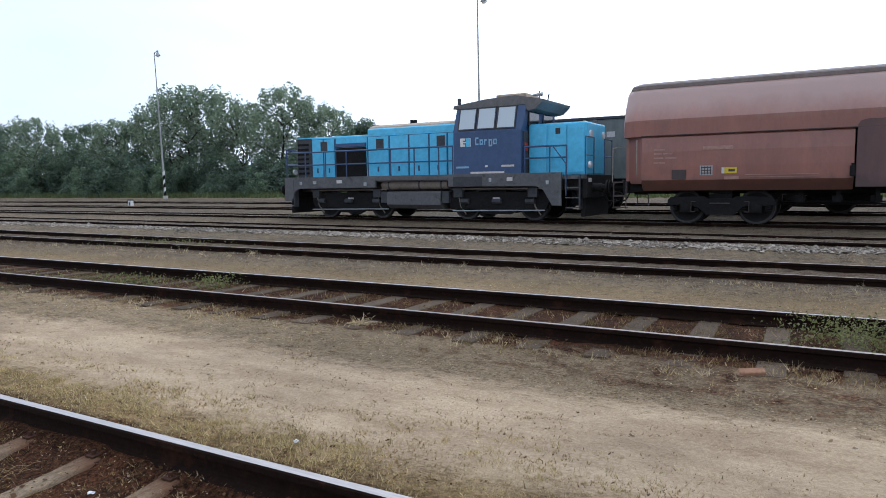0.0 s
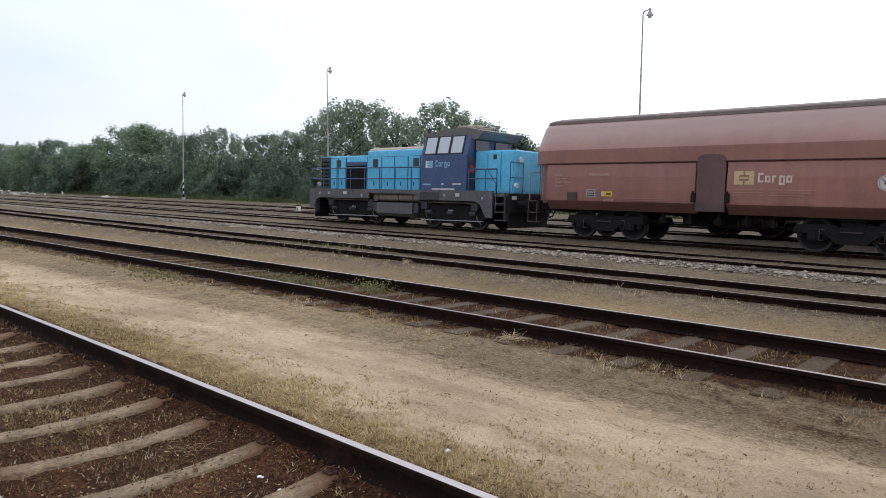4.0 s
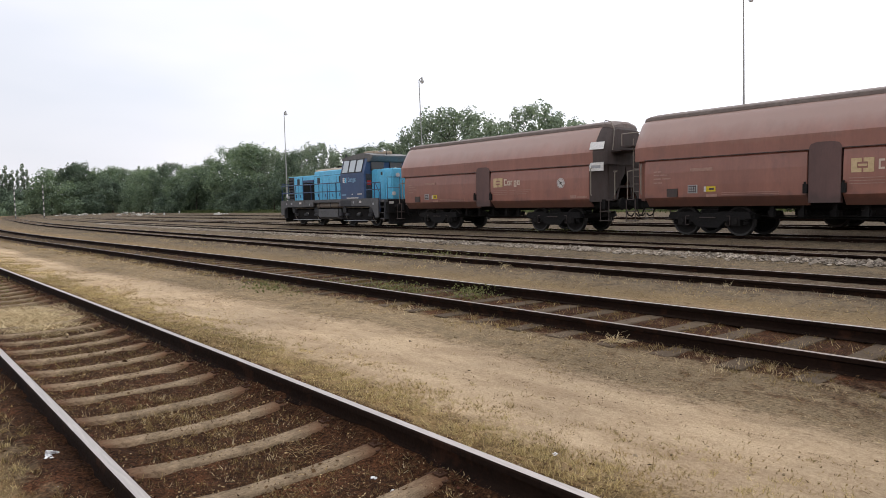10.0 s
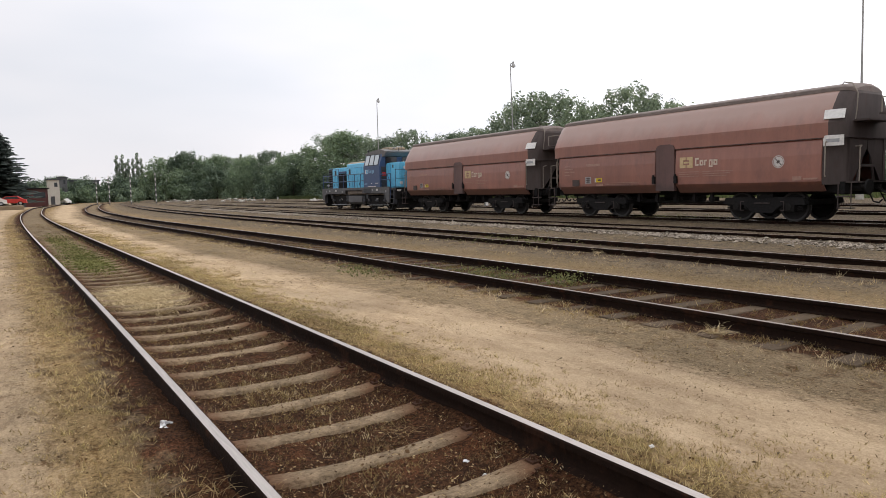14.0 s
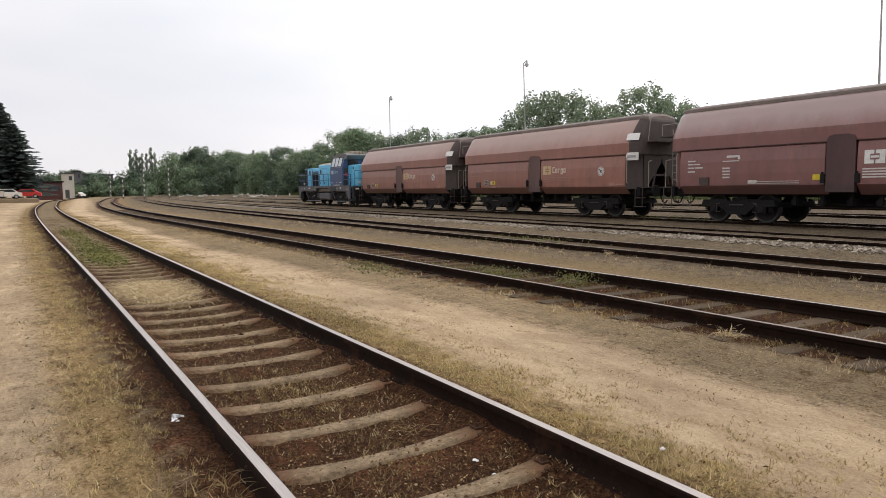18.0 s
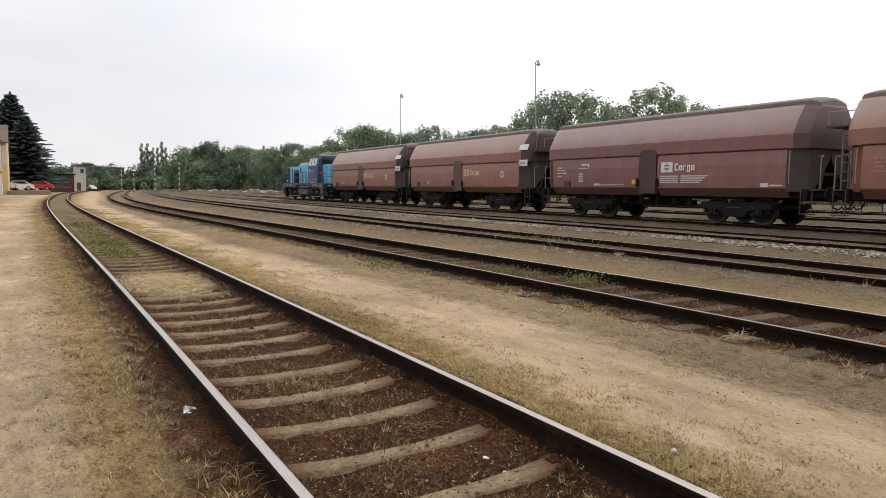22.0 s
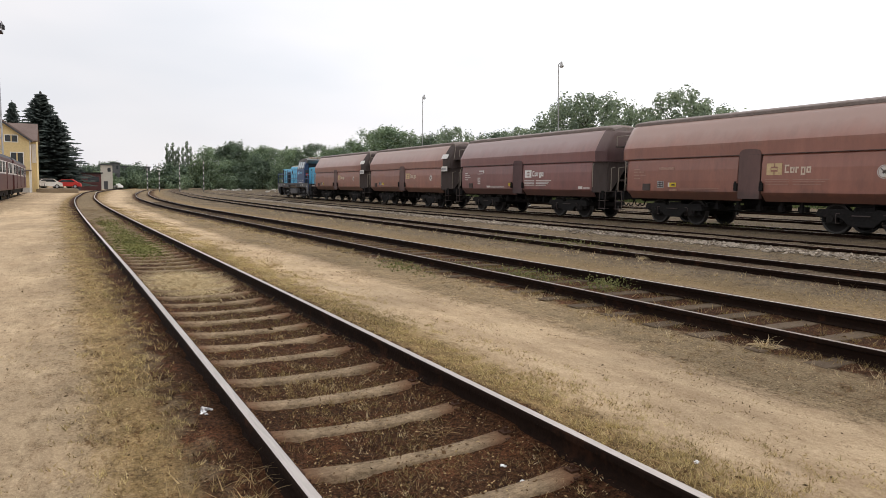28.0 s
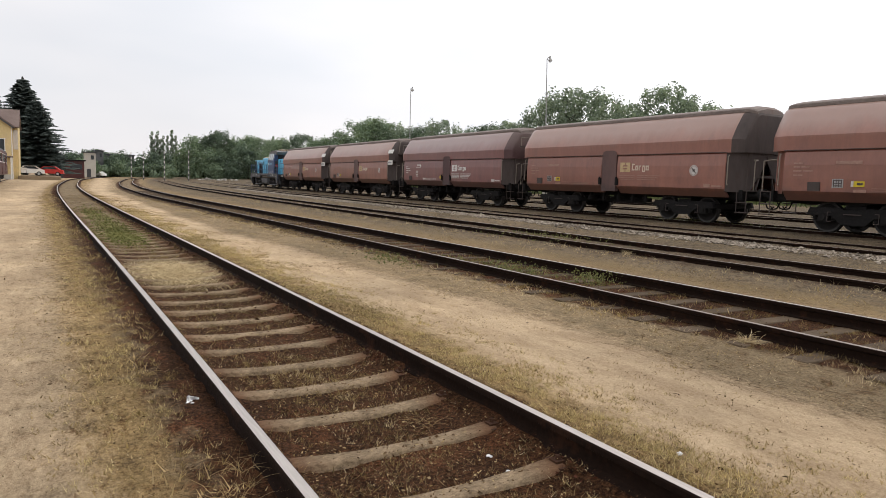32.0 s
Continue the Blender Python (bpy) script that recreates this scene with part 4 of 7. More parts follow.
def grab_meshes(e, tall):
    """Grab rails and platform rail; on some ends a ladder up to a high walkway, or a rail down from the roof."""
    out = []
    if tall and e < 0:
        bm = bmesh.new()
        for y in (-0.72, -0.36):
            add_rod(bm, (e * 6.56, y, 1.2), (e * 6.56, y, 3.3), 0.02, 5)
        for k in range(7):
            add_rod(bm, (e * 6.56, -0.72, 1.45 + 0.27 * k), (e * 6.56, -0.36, 1.45 + 0.27 * k), 0.015, 5)
        out.append(("ladder", bm, M["faded_rail"]))
        out.append(("walkway", box(-6.95, -5.95, -0.95, 0.4, 3.02, 3.07), M["dark_end"]))
        out.append(("walkway_rail", add_tube(bmesh.new(), [(-6.1, -0.92, 3.05), (-6.1, -0.92, 3.48), (-6.9, -0.92, 3.48), (-6.9, -0.92, 3.05)], 0.016, 6), M["faded_rail"]))
    if tall and e > 0:
        out.append(("roof_rail", add_tube(bmesh.new(), [(5.7, -0.72, 3.95), (5.8, -0.74, 4.05), (6.04, -0.76, 3.99), (6.22, -0.8, 3.7), (6.24, -0.86, 3.3), (6.22, -0.9, 2.95)], 0.016, 6), M["faded_rail"]))
        out.append(("walkway", box(6.05, 6.6, -0.9, 0.5, 2.9, 2.95), M["dark_end"]))
    out.append(("grab_rail", add_tube(bmesh.new(), [(e * 5.72, -1.46, 1.35), (e * 5.72, -1.5, 1.4), (e * 5.72, -1.5, 2.3), (e * 5.72, -1.44, 2.35)], 0.018, 6), M["faded_rail"]))
    out.append(("platform_rail", add_tube(bmesh.new(), [(e * 6.5, -1.15, 1.2), (e * 6.5, -1.15, 2.15), (e * 6.42, -0.9, 2.2), (e * 6.2, -0.8, 2.2)], 0.018, 6), M["faded_rail"]))
    return [(n, mesh_of(n, bm, m)) for n, bm, m in out]


M["faded_rail"] = material("dusty_grab_rail", two_scale((0.2, 0.17, 0.14), (0.32, 0.28, 0.23), 2, 12), 0.7)
Y_FACE = -1.472


def flat_bar(x0, x1, z0, z1, y=Y_FACE, d=0.006):
    return box(x0, x1, y - d, y + 0.02, z0, z1)


def mark(t, name, x0, x1, z0, z1, mat, label="", y=Y_FACE, d=0.006):
    return part(name, flat_bar(x0, x1, z0, z1, y, d), mat, t, label)


def emblem(t, x, z, h, y, mat, label):
    """Plain square device: two brackets that face each other, with a small bar across."""
    w = h * 1.45
    for name, at, way in (("emblem_bracket", x, 1), ("emblem_bracket", x + w, -1)):
        prof = [(0, 0), (0.46, 0), (0.46, 0.28), (0.27, 0.28), (0.27, 0.72), (0.46, 0.72), (0.46, 1), (0, 1)]
        part(name, side_plate([(at + way * a * w, z + b * h) for a, b in prof], y - 0.006, y + 0.015), mat, t, label)
    part("emblem_bar", box(x + 0.3 * w, x + 0.7 * w, y - 0.006, y + 0.015, z + 0.42 * h, z + 0.58 * h), mat, t)


def word_mesh(x, z, h, y, n=5):
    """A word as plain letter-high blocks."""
    bm = bmesh.new()
    w = h * 0.62
    for i in range(n):
        tall = h if i == 0 else h * 0.72
        low = -0.24 * h if i == 3 else 0.0
        x0 = x + i * w * 1.12
        add_box(bm, x0, x0 + w * 0.26, y - 0.006, y + 0.012, z + low, z + tall)
        if i != 2:
            add_box(bm, x0 + w * 0.26, x0 + w * 0.84, y - 0.006, y + 0.012, z + tall - 0.2 * h, z + tall)
            add_box(bm, x0 + w * 0.26, x0 + w * 0.84, y - 0.006, y + 0.012, z + low, z + low + 0.2 * h)
        else:
            add_box(bm, x0 + w * 0.26, x0 + w * 0.62, y - 0.006, y + 0.012, z + tall - 0.2 * h, z + tall)
        if i in (3, 4):
            add_box(bm, x0 + w * 0.62, x0 + w * 0.88, y - 0.006, y + 0.012, z + low, z + tall)
        if i == 1:
            add_box(bm, x0 + w * 0.6, x0 + w * 0.86, y - 0.006, y + 0.012, z, z + tall)
    return bm


def ring_sign(x, z, r, y):
    bm = bmesh.new()
    for i in range(36):
        a, b = i * math.tau / 36, (i + 1) * math.tau / 36
        vs = [bm.verts.new((x + q * math.cos(k), y - 0.006, z + q * math.sin(k))) for q, k in ((r, a), (r, b), (r * 0.88, b), (r * 0.88, a))]
        bm.faces.new(vs)
    out = bmesh.ops.create_circle(bm, cap_ends=True, segments=28, radius=r * 0.8)
    bmesh.ops.transform(bm, matrix=Matrix.Translation((x, y - 0.006, z)) @ Matrix.Rotation(radians(90), 4, "X"), verts=out["verts"])
    return fix(bm)


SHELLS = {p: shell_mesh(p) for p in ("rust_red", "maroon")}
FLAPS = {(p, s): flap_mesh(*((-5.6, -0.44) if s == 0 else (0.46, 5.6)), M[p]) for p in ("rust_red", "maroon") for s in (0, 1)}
LOWER, UNDER = lower_mesh(), underframe_mesh()
# Left frames take the body paint, right ones a colour with shade in it.
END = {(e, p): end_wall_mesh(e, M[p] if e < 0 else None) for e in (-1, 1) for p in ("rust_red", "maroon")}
PLAT = {e: platform_mesh(e) for e in (-1, 1)}
GRAB = {(e, k): grab_meshes(e, k) for e in (-1, 1) for k in (True, False)}


def roof_mesh():
    prof = [(-0.79, 3.8), (-0.84, 3.82), (-0.845, 3.915), (-0.81, 3.95), (-0.68, 3.985), (-0.3, 4.06), (0.3, 4.06), (0.68, 3.985), (0.81, 3.95), (0.845, 3.915), (0.84, 3.82), (0.79, 3.8)]
    rings = []
    for x, w, d in ((-6.1, 0.84, 0.1), (-6.03, 0.92, 0.035), (-5.86, 0.98, 0.005), (-5.5, 1.0, 0.0), (5.5, 1.0, 0.0), (5.84, 0.98, 0.005), (6.04, 0.91, 0.04), (6.13, 0.83, 0.12)):
        rings.append([(x, y * w, z - d) for y, z in prof])
    bm = fix(add_loft(bmesh.new(), rings))
    return smooth(mesh_of("roof_cover", bm, M["roof_dust"]), 25)


M["roof_dust"] = material("dusty_roof_sheet", two_scale((0.15, 0.122, 0.108), (0.25, 0.21, 0.19), 0.5, 6, tint=(0.15, 0.095, 0.077)), 0.8)
ROOF = roof_mesh()


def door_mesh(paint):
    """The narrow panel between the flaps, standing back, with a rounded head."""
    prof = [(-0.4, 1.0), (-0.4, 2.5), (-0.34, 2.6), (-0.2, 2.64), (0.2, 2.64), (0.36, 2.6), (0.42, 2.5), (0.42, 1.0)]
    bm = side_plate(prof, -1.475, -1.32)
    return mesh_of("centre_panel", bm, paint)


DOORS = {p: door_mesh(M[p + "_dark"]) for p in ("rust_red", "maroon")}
HINGE = mesh_of("hinge", add_rod(add_box(bmesh.new(), -0.06, 0.06, -0.09, 0.02, -0.14, 0.12, 0.01), (0, -0.07, -0.05), (0, -0.07, 0.18), 0.035, 8), M["black"])


def hopper_wagon(label, paint="rust_red", letters="cream", plates=False, white=False, ladder=True):
    t = thing("hopper_wagon", label, "freight wagon", group="train of hopper wagons")
    wheels = []
    part("hopper_shell", SHELLS[paint], None, t)
    part("roof_cover", ROOF, None, t, "dusty grey sheet roof")
    for s in (0, 1):
        part("side_flap", FLAPS[paint, s], None, t)
        part("side_flap", FLAPS[paint, s], None, t, at=pose(0, 0, 0, 0, 0, 180))
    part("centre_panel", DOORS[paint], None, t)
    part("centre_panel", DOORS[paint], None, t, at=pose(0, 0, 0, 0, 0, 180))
    for x in (-0.47, 0.5):
        part("hinge", HINGE, None, t, "black latch", at=pose(x, -1.45, 1.4))
    part("lip", box(-5.62, 5.62, -1.475, -1.44, 2.444, 2.464, 0.005), M["dark_end"], t)
    part("hopper_floor", LOWER, None, t)
    part("underframe", UNDER, None, t)
    for e in (-1, 1):
        part("end_frame", END[e, paint], None, t, "dirty steel end frame with shade darkened into its colour" if e > 0 else "")
        part("end_platform", PLAT[e], None, t)
        for nm, me in GRAB[e, plates if e > 0 else ladder]:
            part(nm, me, None, t)
    for x in (-3.55, 3.55):
        bogie(t, x, 1.8, 0.46, wheels)
    add_ends(t, 6.16)
    ink = M[letters]
    soft = M["faded"] if not white else M["white_faded"]
    emblem(t, 0.66, 1.78, 0.37, Y_FACE, ink, "half of a plain square emblem")
    part("lettering", word_mesh(1.3, 1.84, 0.26, Y_FACE), ink if white else M["faded_light"], t)
    for i, (a, b) in enumerate(((0.62, 1.45), (1.58, 2.75))):
        for k in range(4 if white else 3):
            z = 1.64 - 0.075 * k
            q = 0.019 if white else 0.011
            mark(t, "lettering_bar", a, b - (0.12 * k if i else 0), z - q, z + q, soft)
    for z, w in ((2.06, 0.3), (1.95, 0.5), (1.83, 0.62), (1.7, 0.3)):
        mark(t, "lettering_bar", -5.25, -5.25 + w * 0.42, z - 0.021, z + 0.021, soft)
        mark(t, "lettering_bar", -5.25 + w * 0.5, -5.25 + w, z - 0.021, z + 0.021, soft)
    mark(t, "pocket", -4.75, -4.38, 1.24, 1.5, M["dark_end"], "dark stake pocket", d=0.03)
    if white:
        mark(t, "data_panel", -3.85, -3.25, 2.0, 2.03, M["white_faded"])
        mark(t, "data_panel", -3.7, -3.22, 2.13, 2.2, M["white_faded"])
        mark(t, "data_panel", -3.28, -3.2, 2.06, 2.14, M["white_faded"])
        mark(t, "lettering_bar", -2.9, -2.6, 1.3, 1.38, M["white_faded"])
        for k in range(4):
            mark(t, "data_panel", -3.85, -3.58, 1.46 + 0.1 * k, 1.51 + 0.1 * k, M["white_faded"])
        mark(t, "yellow_plate", -0.78, -0.48, 1.36, 1.52, M["yellow"], "yellow plate")
    else:
        mark(t, "data_panel", -4.02, -3.7, 1.34, 1.6, M["data_grey"], "pale gridded data panel")
        for k in range(3):
            mark(t, "data_line", -3.99, -3.73, 1.385 + 0.075 * k, 1.41 + 0.075 * k, M["dark_end"], y=Y_FACE - 0.006)
        for k in range(4):
            mark(t, "data_line", -3.98 + 0.075 * k, -3.96 + 0.075 * k, 1.36, 1.58, M["dark_end"], y=Y_FACE - 0.007)
        mark(t, "yellow_plate", -3.47, -3.1, 1.38, 1.54, M["yellow"], "yellow plate")
        mark(t, "yellow_plate_text", -3.3, -3.14, 1.43, 1.49, M["dark_end"], y=Y_FACE - 0.007)
        mark(t, "yellow_plate_edge", -3.47, -3.4, 1.38, 1.54, M["white_faded"], y=Y_FACE - 0.008)
        mark(t, "lettering_bar", -3.95, -3.2, 2.02, 2.12, soft)
        mark(t, "lettering_bar", -3.4, -3.05, 1.22, 1.3, soft)
        part("round_sign", ring_sign(4.3, 1.84, 0.19, Y_FACE), M["white_faded"], t, "white round no-shunting sign")
        bm = bmesh.new()
        add_box(bm, -0.14, 0.14, -0.008, 0.012, -0.012, 0.012)
        part("sign_stroke", bm, M["dark_end"], t, at=pose(4.3, Y_FACE - 0.006, 1.84, 0, 45, 0))
        bm = bmesh.new()
        add_box(bm, -0.055, 0.055, -0.008, 0.012, -0.03, 0.03)
        part("sign_figure", bm, M["dark_end"], t, at=pose(4.3, Y_FACE - 0.005, 1.84, 0, -45, 0))
    mark(t, "data_box", 4.75, 5.02, 1.26, 1.38, soft)
    mark(t, "lettering_bar", 5.08, 5.5, 1.28, 1.33, soft)
    for k in range(2):
        mark(t, "lettering_bar", -2.9, -1.2, 1.27 + 0.06 * k, 1.285 + 0.06 * k, soft)
    if plates:
        for z in (2.98, 2.22):
            bm = box(-0.27, 0.27, -0.012, 0.012, 0, 0.3, 0.004)
            part("plate", bm, M["white"], t, "white sheet plate", at=pose(5.88, -1.375 if z < 2.5 else -1.385, z, -26 if z > 2.5 else 0, 0, 12))
        part("plate_smear", box(-0.2, 0.16, -0.016, 0.0, 0.1, 0.2), M["galv"], t, at=pose(5.88, -1.378, 2.22, 0, 0, 12))
    return t, wheels


M["white_faded"] = material("worn_white_paint", two_scale((0.5, 0.47, 0.44), (0.66, 0.63, 0.6), 1.5, 14), 0.65)
M["faded_light"] = material("worn_pale_lettering", two_scale((0.56, 0.46, 0.36), (0.66, 0.56, 0.46), 1.5, 14), 0.65)
M["data_grey"] = material("data_panel_grey", two_scale((0.3, 0.3, 0.3), (0.42, 0.42, 0.42), 1.5, 14), 0.65)


# ---- the locomotive ----
def door_panel(t, x0, x1, z0, z1, mat=None, y=-0.955):
    d = part("hood_door", box(x0 + 0.025, x1 - 0.025, y - 0.022, y + 0.01, z0, z1, 0.008), mat or M["sky_blue"], t)
    return d


def build_loco():
    t = thing("diesel_locomotive", "light and dark blue diesel shunting locomotive with grey frame", "locomotive")
    wheels = []
    # frame and aprons
    bm = box(-6.15, 6.15, -1.36, 1.36, 1.3, 1.42)
    add_box(bm, -6.0, 6.0, -0.6, 0.6, 0.95, 1.3)
    part("deck", bm, M["grey_frame"], t)
    for s in (-1, 1):
        y0, y1 = s * 1.44, s * 1.36
        left = [(-6.15, 0.62), (-6.15, 1.5), (-1.75, 1.5), (-1.75, 1.1), (-5.4, 1.08), (-5.62, 0.98), (-5.8, 0.62)]
        right = [(1.3, 1.1), (1.3, 1.5), (5.35, 1.5), (5.35, 0.5), (5.05, 0.5), (4.75, 0.98), (4.5, 1.1)]
        mid_sill = [(-1.75, 1.34), (-1.75, 1.5), (1.3, 1.5), (1.3, 1.34)]
        for nm, prof in (("frame_apron", left), ("frame_apron", right), ("frame_sill", mid_sill)):
            part(nm, side_plate(prof, y0, y1), M["grey_frame"], t, "dull grey painted steel apron")
        for x in (-6.12, 5.5):
            for z in (0.42, 0.72, 1.02):
                part("step", box(x - 0.02, x + 0.42, min(s * 1.2, s * 1.44), max(s * 1.2, s * 1.44), z, z + 0.03), M["grey_frame"], t)
            part("step_side", box(x + 0.42, x + 0.46, min(s * 1.2, s * 1.44), max(s * 1.2, s * 1.44), 0.4, 1.42), M["dark_grey"], t)
        part("cable_duct", box(1.5, 2.6, min(s * 1.455, s * 1.43), max(s * 1.455, s * 1.43), 1.12, 1.42, 0.006), M["dark_grey"], t)
    for e in (-1, 1):
        part("buffer_beam", box(min(e * 6.0, e * 6.18), max(e * 6.0, e * 6.18), -1.36, 1.36, 0.72, 1.42, 0.02), M["black"], t)
        part("rail_guard", box(min(e * 5.9, e * 6.05), max(e * 5.9, e * 6.05), -1.2, 1.2, 0.16, 0.72, 0.02), M["black"], t)
        part("beam_plate", box(min(e * 6.17, e * 6.19), max(e * 6.17, e * 6.19), -1.3, -1.02, 1.2, 1.32), M["white_faded"], t, "small pale plate on the buffer beam")
    add_ends(t, 6.16)
    # long hood with its sections
    part("hood_nose", box(-5.9, -5.16, -0.94, 0.94, 1.42, 2.98, 0.03), M["dark_grey"], t, "dark grey radiator end of the hood")
    for k in range(7):
        part("grille_slat", box(-5.86, -5.3, -0.965, -0.935, 1.62 + 0.18 * k, 1.7 + 0.18 * k, 0.006), M["black"], t)
    part("hood_nose_trim", box(-5.9, -5.16, -0.95, 0.95, 2.96, 3.0, 0.01), M["sky_blue"], t)
    part("engine_hood", box(-5.16, 1.7, -0.94, 0.94, 1.42, 3.0, 0.05), M["sky_blue"], t)
    part("radiator_opening", box(-3.92, -2.5, -0.972, -0.9, 1.5, 2.56, 0.01), M["black"], t, "black radiator opening")
    for k in range(9):
        part("radiator_slat", box(-3.86, -2.56, -0.982, -0.955, 1.56 + 0.11 * k, 1.6 + 0.11 * k), M["black"], t)
    part("shutter_box", box(-3.92, -2.5, -1.0, -0.92, 2.58, 2.72, 0.012), M["navy"], t)
    part("roof_hump", prism([(-0.94, 2.98), (-0.93, 3.16), (-0.88, 3.2), (0.88, 3.2), (0.93, 3.16), (0.94, 2.98)], -2.42, 1.66), M["sky_blue"], t)
    part("hump_cover", prism([(-0.88, 3.2), (-0.84, 3.25), (-0.6, 3.33), (0.6, 3.33), (0.84, 3.25), (0.88, 3.2)], -2.4, 1.66), M["tan"], t, "sun-bleached tan roof over the engine")
    part("door_recess", box(-5.14, -3.94, -0.95, -0.9, 1.48, 2.92), M["navy"], t)
    part("door_recess", box(-2.46, 1.68, -0.95, -0.9, 1.48, 2.92), M["navy"], t)
    for x0, x1 in ((-5.12, -4.55), (-4.53, -3.98), (-2.42, -1.45), (-1.43, -0.6), (-0.58, 0.25), (0.27, 1.0), (1.02, 1.66)):
        door_panel(t, x0, x1, 1.5, 2.9)
        part("door_latch", box((x0 + x1) / 2 - 0.03, (x0 + x1) / 2 + 0.03, -1.0, -0.96, 1.66, 1.84, 0.008), M["navy"], t)
    for x in (-4.5, -1.85, 0.75):
        part("hood_window", box(x - 0.17, x + 0.17, -0.985, -0.95, 2.45, 2.82, 0.01), M["dark_grey"], t, "dark louvred vent")
    part("exhaust", rod((-1.0, 0, 3.3), (-1.0, 0, 3.5), 0.13, 14), M["black"], t)
    # cab with inward-leaning window band
    lower = [(1.5, 1.42), (4.0, 1.42), (4.0, 2.86), (1.5, 2.86)]
    part("cab_lower", box(1.5, 4.0, -1.42, 1.42, 1.42, 2.86, 0.03), M["navy"], t, "dark blue painted cab side")
    rings = [[(1.5, -1.42, 2.84), (4.0, -1.42, 2.84), (4.0, 1.42, 2.84), (1.5, 1.42, 2.84)], [(1.56, -1.2, 3.68), (4.1, -1.2, 3.68), (4.1, 1.2, 3.68), (1.56, 1.2, 3.68)]]
    part("cab_upper", fix(add_loft(bmesh.new(), rings)), M["navy"], t)
    roof = [(1.42, 3.62), (1.44, 3.72), (2.6, 3.86), (3.7, 3.92), (4.66, 3.74), (4.62, 3.66), (4.4, 3.46), (4.12, 3.42), (4.05, 3.62)]
    part("cab_roof", side_plate(roof, -1.24, 1.24), M["cab_roof"], t, "faded dark cab roof with a long canopy")
    lean = math.degrees(math.atan2(0.22, 0.84))
    for x0, x1 in ((1.72, 2.3), (2.42, 3.02), (3.14, 3.74)):
        w = part("cab_window", box(x0, x1, -0.02, 0.02, -0.33, 0.33, 0.004), M["window_pale"], t, "cab window with pale sky reflection in its colour", at=pose(0, -1.318, 3.25, -lean, 0, 0))
        bm = bmesh.new()
        for a, b, c, d in ((x0 - 0.04, x1 + 0.04, 0.33, 0.37), (x0 - 0.04, x1 + 0.04, -0.37, -0.33), (x0 - 0.04, x0, -0.33, 0.33), (x1, x1 + 0.04, -0.33, 0.33)):
            add_box(bm, a, b, -0.03, 0.02, c, d)
        part("window_frame", bm, M["dark_grey"], w)
    for y in (-0.6, 0.6):
        part("cab_window", box(4.02, 4.1, y - 0.4, y + 0.4, 2.98, 3.5, 0.01), M["glass"], t)
        part("cab_window", box(1.47, 1.53, y - 0.4, y + 0.4, 3.02, 3.5, 0.01), M["glass"], t)
    part("cab_door", box(3.99, 4.04, -1.3, -0.75, 1.45, 2.8, 0.01), M["dark_grey"], t)
    part("door_sign", box(4.0, 4.045, -1.24, -1.0, 2.2, 2.45), M["red"], t)
    part("air_conditioner", box(2.7, 3.8, -0.6, 0.6, 3.88, 4.06, 0.05), M["tan"], t, "pale roof air conditioner")
    part("horn", rod((3.95, -0.4, 3.98), (4.3, -0.4, 4.0), 0.03, 8, 0.06), M["galv"], t)
    part("antenna", rod((3.9, 0.3, 3.84), (3.9, 0.3, 4.2), 0.015, 6), M["dark_grey"], t)
    part("antenna", rod((4.4, -0.2, 3.8), (4.45, -0.2, 4.02), 0.02, 6), M["dark_grey"], t)
    part("roof_lamp", rod((1.52, -1.0, 3.78), (1.52, -1.0, 3.98), 0.06, 10), M["dark_grey"], t)
    emblem(t, 1.78, 2.38, 0.27, -1.424, M["white"], "half of a white square emblem")
    part("emblem_half", box(2.0, 2.16, -1.431, -1.41, 2.385, 2.645), M["sky_blue"], t)
    part("lettering", word_mesh(2.34, 2.42, 0.24, -1.424), M["pale_blue"], t, "pale blue lettering")
    for a, b, z, mt in ((1.62, 2.1, 1.72, "pale_blue"), (3.3, 3.75, 1.74, "white_faded"), (2.16, 3.4, 1.54, "white_faded"), (2.7, 2.8, 1.74, "white")):
        mark(t, "lettering_bar", a, b, z - 0.03, z + 0.03, M[mt], y=-1.424)
    # short hood
    part("short_hood", box(4.04, 6.0, -0.94, 0.94, 1.42, 3.02, 0.05), M["sky_blue"], t)
    for x0, x1 in ((4.06, 4.7), (4.72, 5.36), (5.38, 5.96)):
        door_panel(t, x0, x1, 1.5, 2.94)
    part("hood_vent", box(4.98, 5.14, -0.99, -0.95, 2.68, 2.86, 0.006), M["dark_grey"], t)
    part("headlamp", rod((5.98, -0.62, 2.66), (6.06, -0.62, 2.66), 0.11, 14), M["lamp_glass"], t)
    part("headlamp", rod((5.98, 0.62, 2.66), (6.06, 0.62, 2.66), 0.11, 14), M["lamp_glass"], t)
    part("marker_post", rod((5.8, -0.6, 2.9), (5.8, -0.6, 3.08), 0.05, 10), M["tan"], t)
    for e, x in ((-1, -6.0), (1, 6.08)):
        part("headlamp", rod((x, -0.95, 1.72), (x + e * 0.08, -0.95, 1.72), 0.1, 14), M["lamp_glass"], t)
    # handrails
    def railing(xs, z=2.42):
        y = -1.38
        for x in xs:
            part("rail_post", rod((x, y, 1.42), (x, y, z), 0.023, 6), M["navy"], t)
        part("handrail", rod((xs[0], y, z), (xs[-1], y, z), 0.028, 6), M["navy"], t)
        part("handrail", rod((xs[0], y, 1.95), (xs[-1], y, 1.95), 0.024, 6), M["navy"], t)
    railing((-6.05, -5.1, -4.1, -3.1, -2.1, -1.1, -0.1, 0.9, 1.45))
    railing((4.1, 4.95, 5.5), 2.3)
